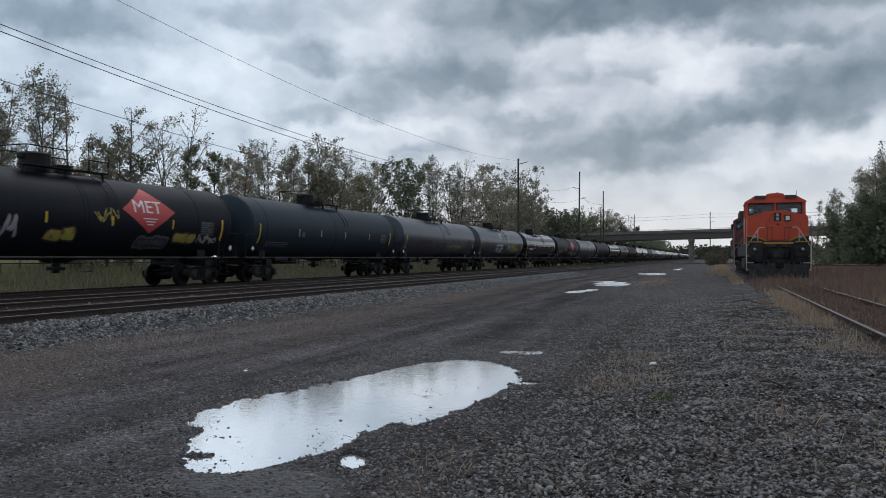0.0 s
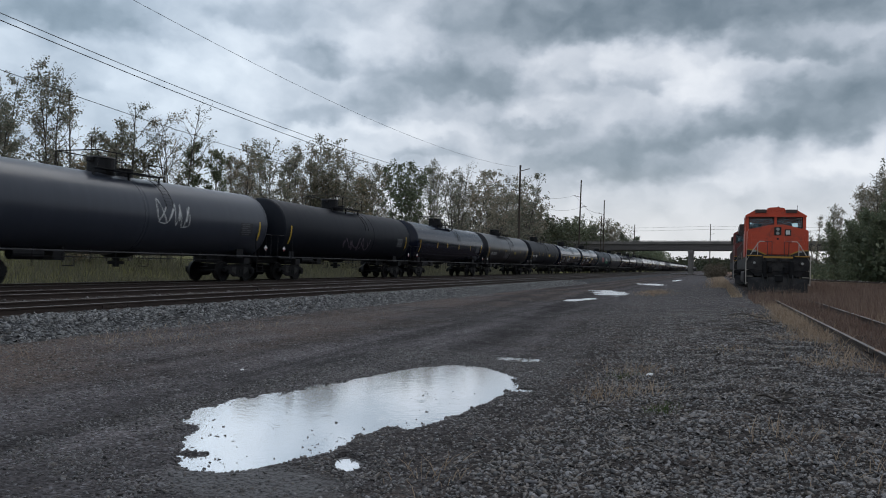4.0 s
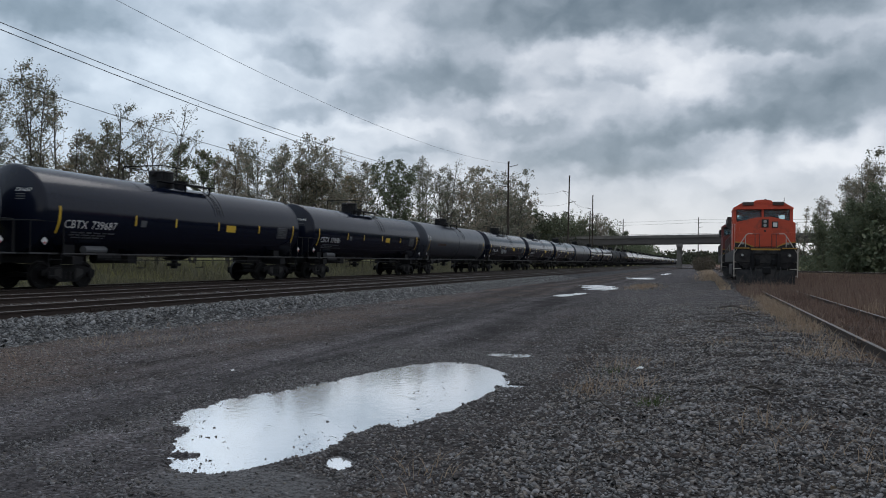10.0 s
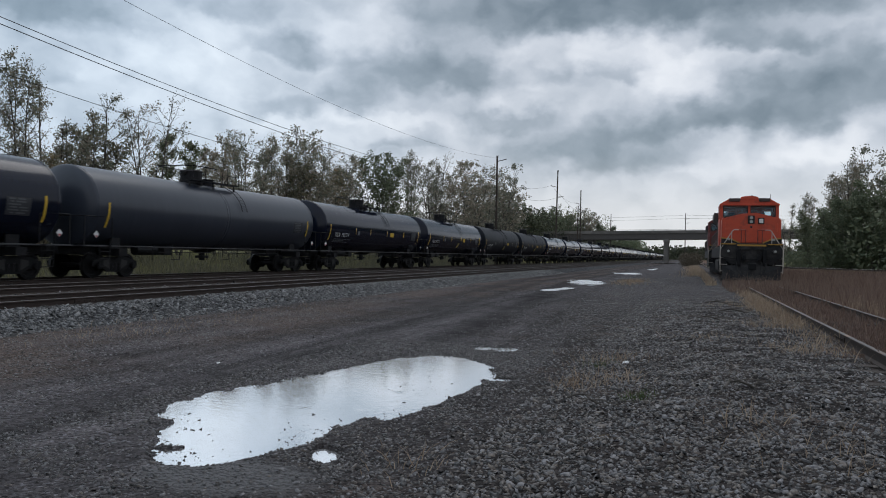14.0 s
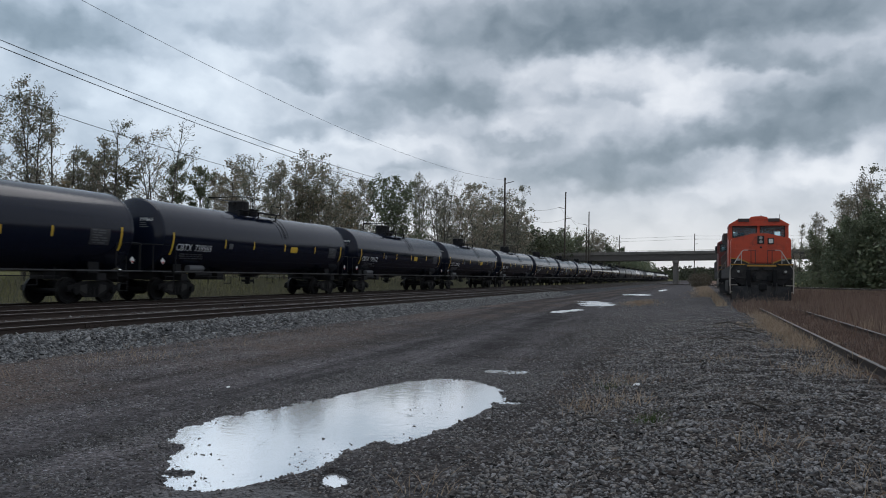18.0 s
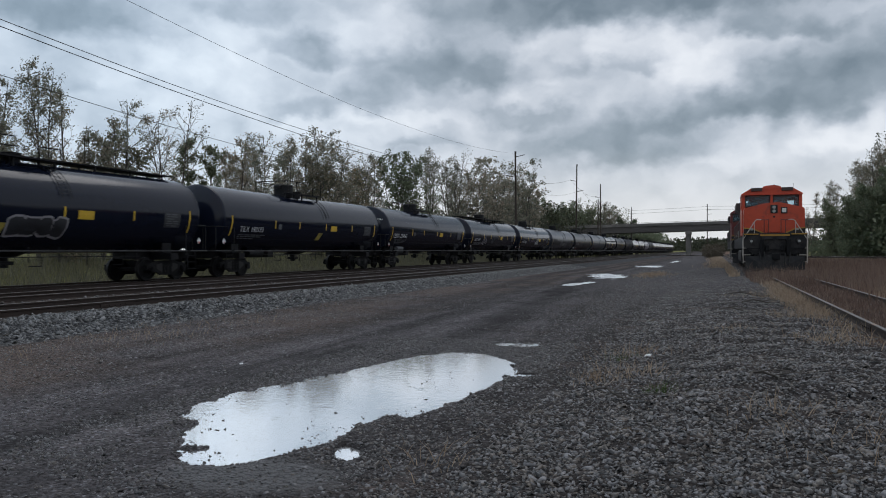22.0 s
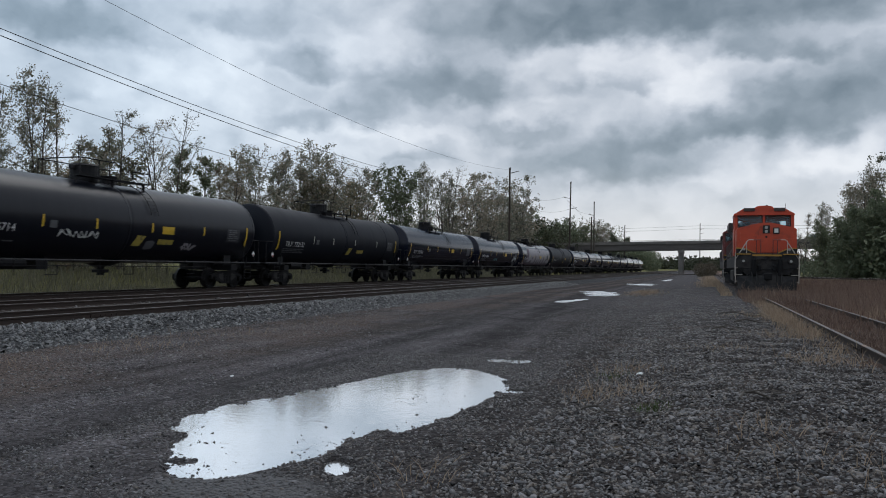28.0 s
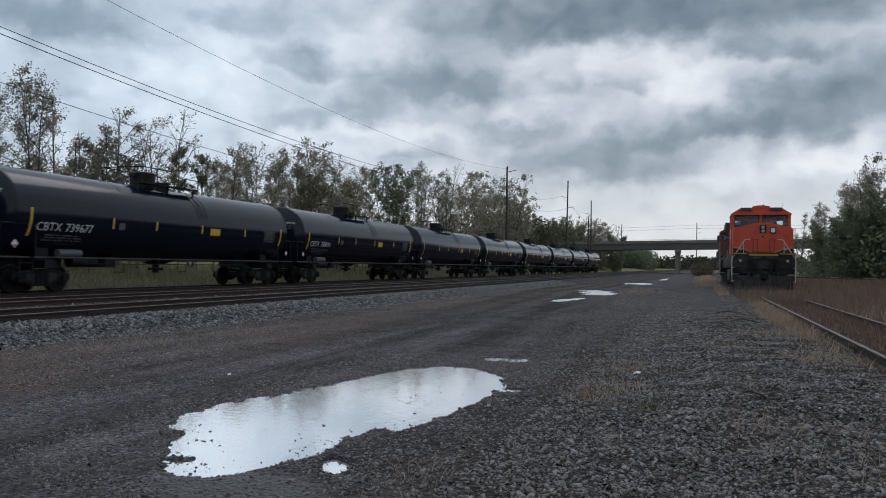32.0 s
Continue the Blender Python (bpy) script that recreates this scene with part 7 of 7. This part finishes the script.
def blades(name, x, y, h, w, material, label, category, seed, lean=0.25):
    """Upright stalks and blades, each a thin tapering strip, rooted in the ground."""
    rng = np.random.RandomState(seed)
    n = len(x)
    z = height(x, y) - 0.02
    a = rng.uniform(0, 6.283, n)
    hh = h * rng.lognormal(0, 0.3, n)
    lx, ly = rng.normal(0, lean, n) * hh, rng.normal(0, lean, n) * hh
    px, py = np.cos(a) * w, np.sin(a) * w
    v = np.stack([
        np.stack([x - px, y - py, z], -1), np.stack([x + px, y + py, z], -1),
        np.stack([x + px * 0.8 + lx * 0.4, y + py * 0.8 + ly * 0.4, z + hh * 0.6], -1), np.stack([x - px * 0.8 + lx * 0.4, y - py * 0.8 + ly * 0.4, z + hh * 0.6], -1),
        np.stack([x + lx, y + ly, z + hh], -1), np.stack([x + lx - px * 0.2, y + ly - py * 0.2, z + hh], -1)], 1).reshape(-1, 3)
    quads = np.array([(0, 1, 2, 3), (3, 2, 4, 5)])
    loops = (quads[None] + 6 * np.arange(n)[:, None, None]).ravel()
    return tagged(raw_mesh(name, v, 4, loops, material), label, category, kind="stuff")


def build_weeds():
    rng = np.random.RandomState(20)
    x, y = rng.uniform(2.5, 14.0, 26000), 14 + 60 * rng.uniform(0, 1, 26000) ** 1.3
    keep = (rng.uniform(0, 1, len(x)) < np.clip((x - 2.2) / 1.6, 0.05, 1)) & ~((y > 41) & (y < 90) & (x > 1.4) & (x < 4.7))
    between = (x < SIDING + 0.95) & (rng.uniform(0, 1, len(x)) < 0.72)
    keep &= ~between
    tall = np.where(x < SIDING + 0.95, 0.20, 0.44)
    blades("dead_weeds", x[keep], y[keep], tall[keep], 0.010, M["weed"], "tall dead brown weeds along the siding", "weeds", 21)
    x, y = rng.uniform(1.5, 4.9, 1600), rng.uniform(32, 42.8, 1600)
    blades("dead_weeds", x, y, 0.40, 0.010, M["weed"], "dead brown weeds before the locomotive", "weeds", 25)
    x, y = rng.uniform(5.5, 30, 18000), 40 + 94 * rng.uniform(0, 1, 18000) ** 0.8
    keep = (x > 14) | (y > 68)
    x, y = x[keep], y[keep]
    blades("dead_weeds", x, y, 0.50 - 0.26 * np.clip((y - 70) / 40, 0, 1), 0.025, M["weed"], "tall dead brown weeds along the siding", "weeds", 22)
    x = np.concatenate([rng.normal(2.10, 0.24, 2400), rng.normal(1.98, 0.20, 1100)])
    y = np.concatenate([11 + 36 * rng.beta(2.0, 2.4, 2400), rng.normal(22.5, 2.6, 1100)])
    keep = ~((y > 41.5) & (x > 1.4))
    blades("dry_grass", x[keep], y[keep], 0.16, 0.006, M["straw"], "dry straw-coloured grass beside the rail", "grass", 23, 0.5)
    x, y = rng.normal(-3.6, 0.5, 700), rng.normal(50, 3.0, 700)
    blades("dry_grass", x, y, 0.12, 0.014, M["straw"], "low dry grass at the bank's far foot", "grass", 30, 0.5)
    x, y = rng.normal(0.9, 0.75, 6500), rng.uniform(38, 150, 6500)
    keep = (x < 1.35) & ((y > 62) | (x > 0.75)) & (y > 41)
    x, y = x[keep], y[keep]
    blades("dry_grass", x, y, 0.21, 0.018, M["straw"], "dry straw-coloured grass beside the locomotives", "grass", 24, 0.4)
    x, y = rng.uniform(4.3, 7.5, 3600), rng.uniform(13, 27, 3600)
    near = wave_noise(x, y, 81, 3, 0.3) > 0.0
    blades("dry_grass", x[near], y[near], 0.26, 0.006, M["straw"], "pale dry grass among the brown weeds", "grass", 28, 0.35)
    x, y = rng.normal(3.75, 0.3, 900), rng.normal(13.2, 0.8, 900)
    blades("grass_tuft", x, y, 0.16, 0.005, M["moss"], "green grass growing through the siding", "grass", 29, 0.5)
    x, y = rng.uniform(2.46, 3.88, 6500), 11 + 30 * rng.uniform(0, 1, 6500) ** 1.3
    blades("dead_weeds", x, y, 0.15, 0.008, M["weed"], "low dead weeds between the siding's rails", "weeds", 27, 0.5)
    # tufts on the bank and along the ballast's foot
    spots = ((-0.95, 9.2, 140, 0.28, "straw"), (-1.32, 8.9, 60, 0.15, "straw"), (-0.5, 8.05, 80, 0.08, "moss"), (-1.1, 11.2, 120, 0.3, "straw"), (0.55, 7.0, 60, 0.2, "straw"), (-1.15, 10.6, 50, 0.15, "moss"), (-1.9, 5.2, 34, 0.15, "straw"), (-9.6, 10.9, 140, 0.6, "straw"), (-9.9, 13.5, 90, 0.8, "straw"), (0.9, 5.9, 60, 0.3, "straw"), (1.6, 12.5, 200, 0.25, "straw"), (1.7, 17, 380, 0.35, "straw"), (1.5, 24, 300, 0.5, "straw"), (0.4, 14, 60, 0.3, "straw"), (-9.8, 18, 90, 1.0, "straw"), (-10.0, 8.2, 80, 0.6, "straw"))
    for k, (cx, cy, n, s, tone) in enumerate(spots):
        x, y = rng.normal(cx, s, n), rng.normal(cy, s * 1.3, n)
        blades("grass_tuft", x, y, 0.10 if tone == "moss" else 0.12, 0.0035, M[tone], "dry straw grass tuft on the gravel" if tone == "straw" else "small green grass tuft on the gravel", "grass", 60 + k, 0.7)
    x, y = rng.uniform(-34, -25.2, 26000), rng.uniform(18, 130, 26000)
    blades("field_grass", x, y, (0.30 + 0.4 * np.clip((-x - 27) / 6, 0, 1)) * (1 + 0.5 * wave_noise(x, y, 71, 3, 0.12)), 0.014, M["field"], "rough yellow-green grass behind the train", "grass", 41, 0.4)


build_weeds()


# ---- small things on the ground ----
def stick(x, y, length, turn, r):
    """A dead forked branch lying on the gravel."""
    rng = random.Random(int(1000 * x + y))
    z = float(height(x, y)) + 0.03
    t = thing("dead_branch", "dead dark branch lying on the gravel", "branch", "branches on the gravel", at=pose(x, y, z, 0, 0, turn))
    pts = [(length * (k / 6 - 0.5), rng.uniform(-0.05, 0.05), 0.02 + 0.05 * math.sin(k)) for k in range(7)]
    part("stem", tube(pts, r, 6), M["bark"], t)
    for k in (1, 3, 4):
        a = pts[k]
        part("twig", tube([a, (a[0] + 0.15, a[1] + 0.12 * (-1) ** k, a[2] + 0.04), (a[0] + 0.3, a[1] + 0.2 * (-1) ** k, a[2] + 0.03)], r * 0.5, 5), M["bark"], t)


stick(0.55, 18.2, 0.9, 20, 0.016)
stick(1.15, 20.5, 1.2, 35, 0.02)
stick(1.0, 24.0, 1.2, 10, 0.02)
stick(-0.9, 7.6, 0.5, -15, 0.012)
stick(0.6, 8.6, 0.7, 40, 0.014)


def pale_stone(x, y, s, turn):
    bm = bmesh.new()
    bmesh.ops.create_icosphere(bm, subdivisions=2, radius=1)
    for v in bm.verts:
        n = noise.noise(v.co * 1.4 + Vector((x, y, 0)))
        v.co = Vector((v.co.x * s * 1.5, v.co.y * s, max(v.co.z, -0.4) * s * 0.55)) * (1 + 0.35 * n)
    ob = mesh_ob("pale_stone", bm, M["white_paint"])
    ob.matrix_basis = pose(x, y, float(height(x, y)) + s * 0.3, 8, -12, turn)
    return tagged(ob, "single pale white stone lying among the gravel", "stone")


pale_stone(-0.83, 10.78, 0.036, 30)
pale_stone(-6.1, 8.9, 0.022, 80)
for k in range(2):
    x, y = random.uniform(-2.0, 1.8), random.uniform(5, 14)
    pale_stone(x, y, random.uniform(0.018, 0.03), random.uniform(0, 180))


# ---- the car that crosses the bridge ----
def build_pickup():
    """A grey pickup that drives towards -x; its origin is on the road surface."""
    p = thing("pickup_truck", "grey pickup truck driving across the road bridge", "pickup truck")
    body = prism([(-2.75, 0.45), (2.75, 0.45), (2.75, 1.02), (0.75, 1.06), (0.55, 1.78), (-0.85, 1.80), (-1.35, 1.12), (-2.70, 1.00)], "y", -0.95, 0.95)
    part("body", body, M["truck_paint"], p)
    for s in (-1, 1):
        part("side_window", prism([(-1.15, 1.16), (0.55, 1.14), (0.45, 1.68), (-0.78, 1.70)], "y", s * 0.953 - 0.006, s * 0.953 + 0.006), M["glass"], p)
        for x in (-1.75, 1.75):
            bm = bmesh.new()
            add_rod(bm, (x, s * 0.72, 0.38), (x, s * 0.97, 0.38), 0.38, 18)
            w = part("wheel", bm, M["rubber"], p)
            bm = bmesh.new()
            add_rod(bm, (x, s * 0.965, 0.38), (x, s * 0.985, 0.38), 0.22, 14)
            part("rim", bm, M["girder"], w)
    part("windshield", box(-1.30, -0.86, -0.85, 0.85, 1.14, 1.76), M["glass"], p)
    part("bumper", box(-2.84, -2.72, -0.92, 0.92, 0.42, 0.66, 0.03), M["girder"], p)
    part("headlight", box(-2.79, -2.72, -0.88, -0.62, 0.72, 0.90), M["lens"], p)
    return p


pickup = build_pickup()
pickup.matrix_basis = pose(100, BRIDGE_Y + 3.4, deck_z(100) - 0.85)


# ---- what moves ----
def motions():
    for n, car in enumerate(train):
        y = FIRST + PITCH * n + drift(n)
        walk(car, [(t, pose(TRACKS[2], y - SPEED * t, RAIL_Z)) for t in (0, 8, 16, 24, 32)])
    rows = []
    for t in (0, 12, 23, 24, 25, 26, 28, 30, 32):
        x = 100 - 18.0 * max(0.0, t - 24.0)
        rows.append((t, pose(x, BRIDGE_Y + 3.4, deck_z(x) - 0.85, 0, math.degrees(-math.atan(GRADE)), 0)))
    walk(pickup, rows)


motions()
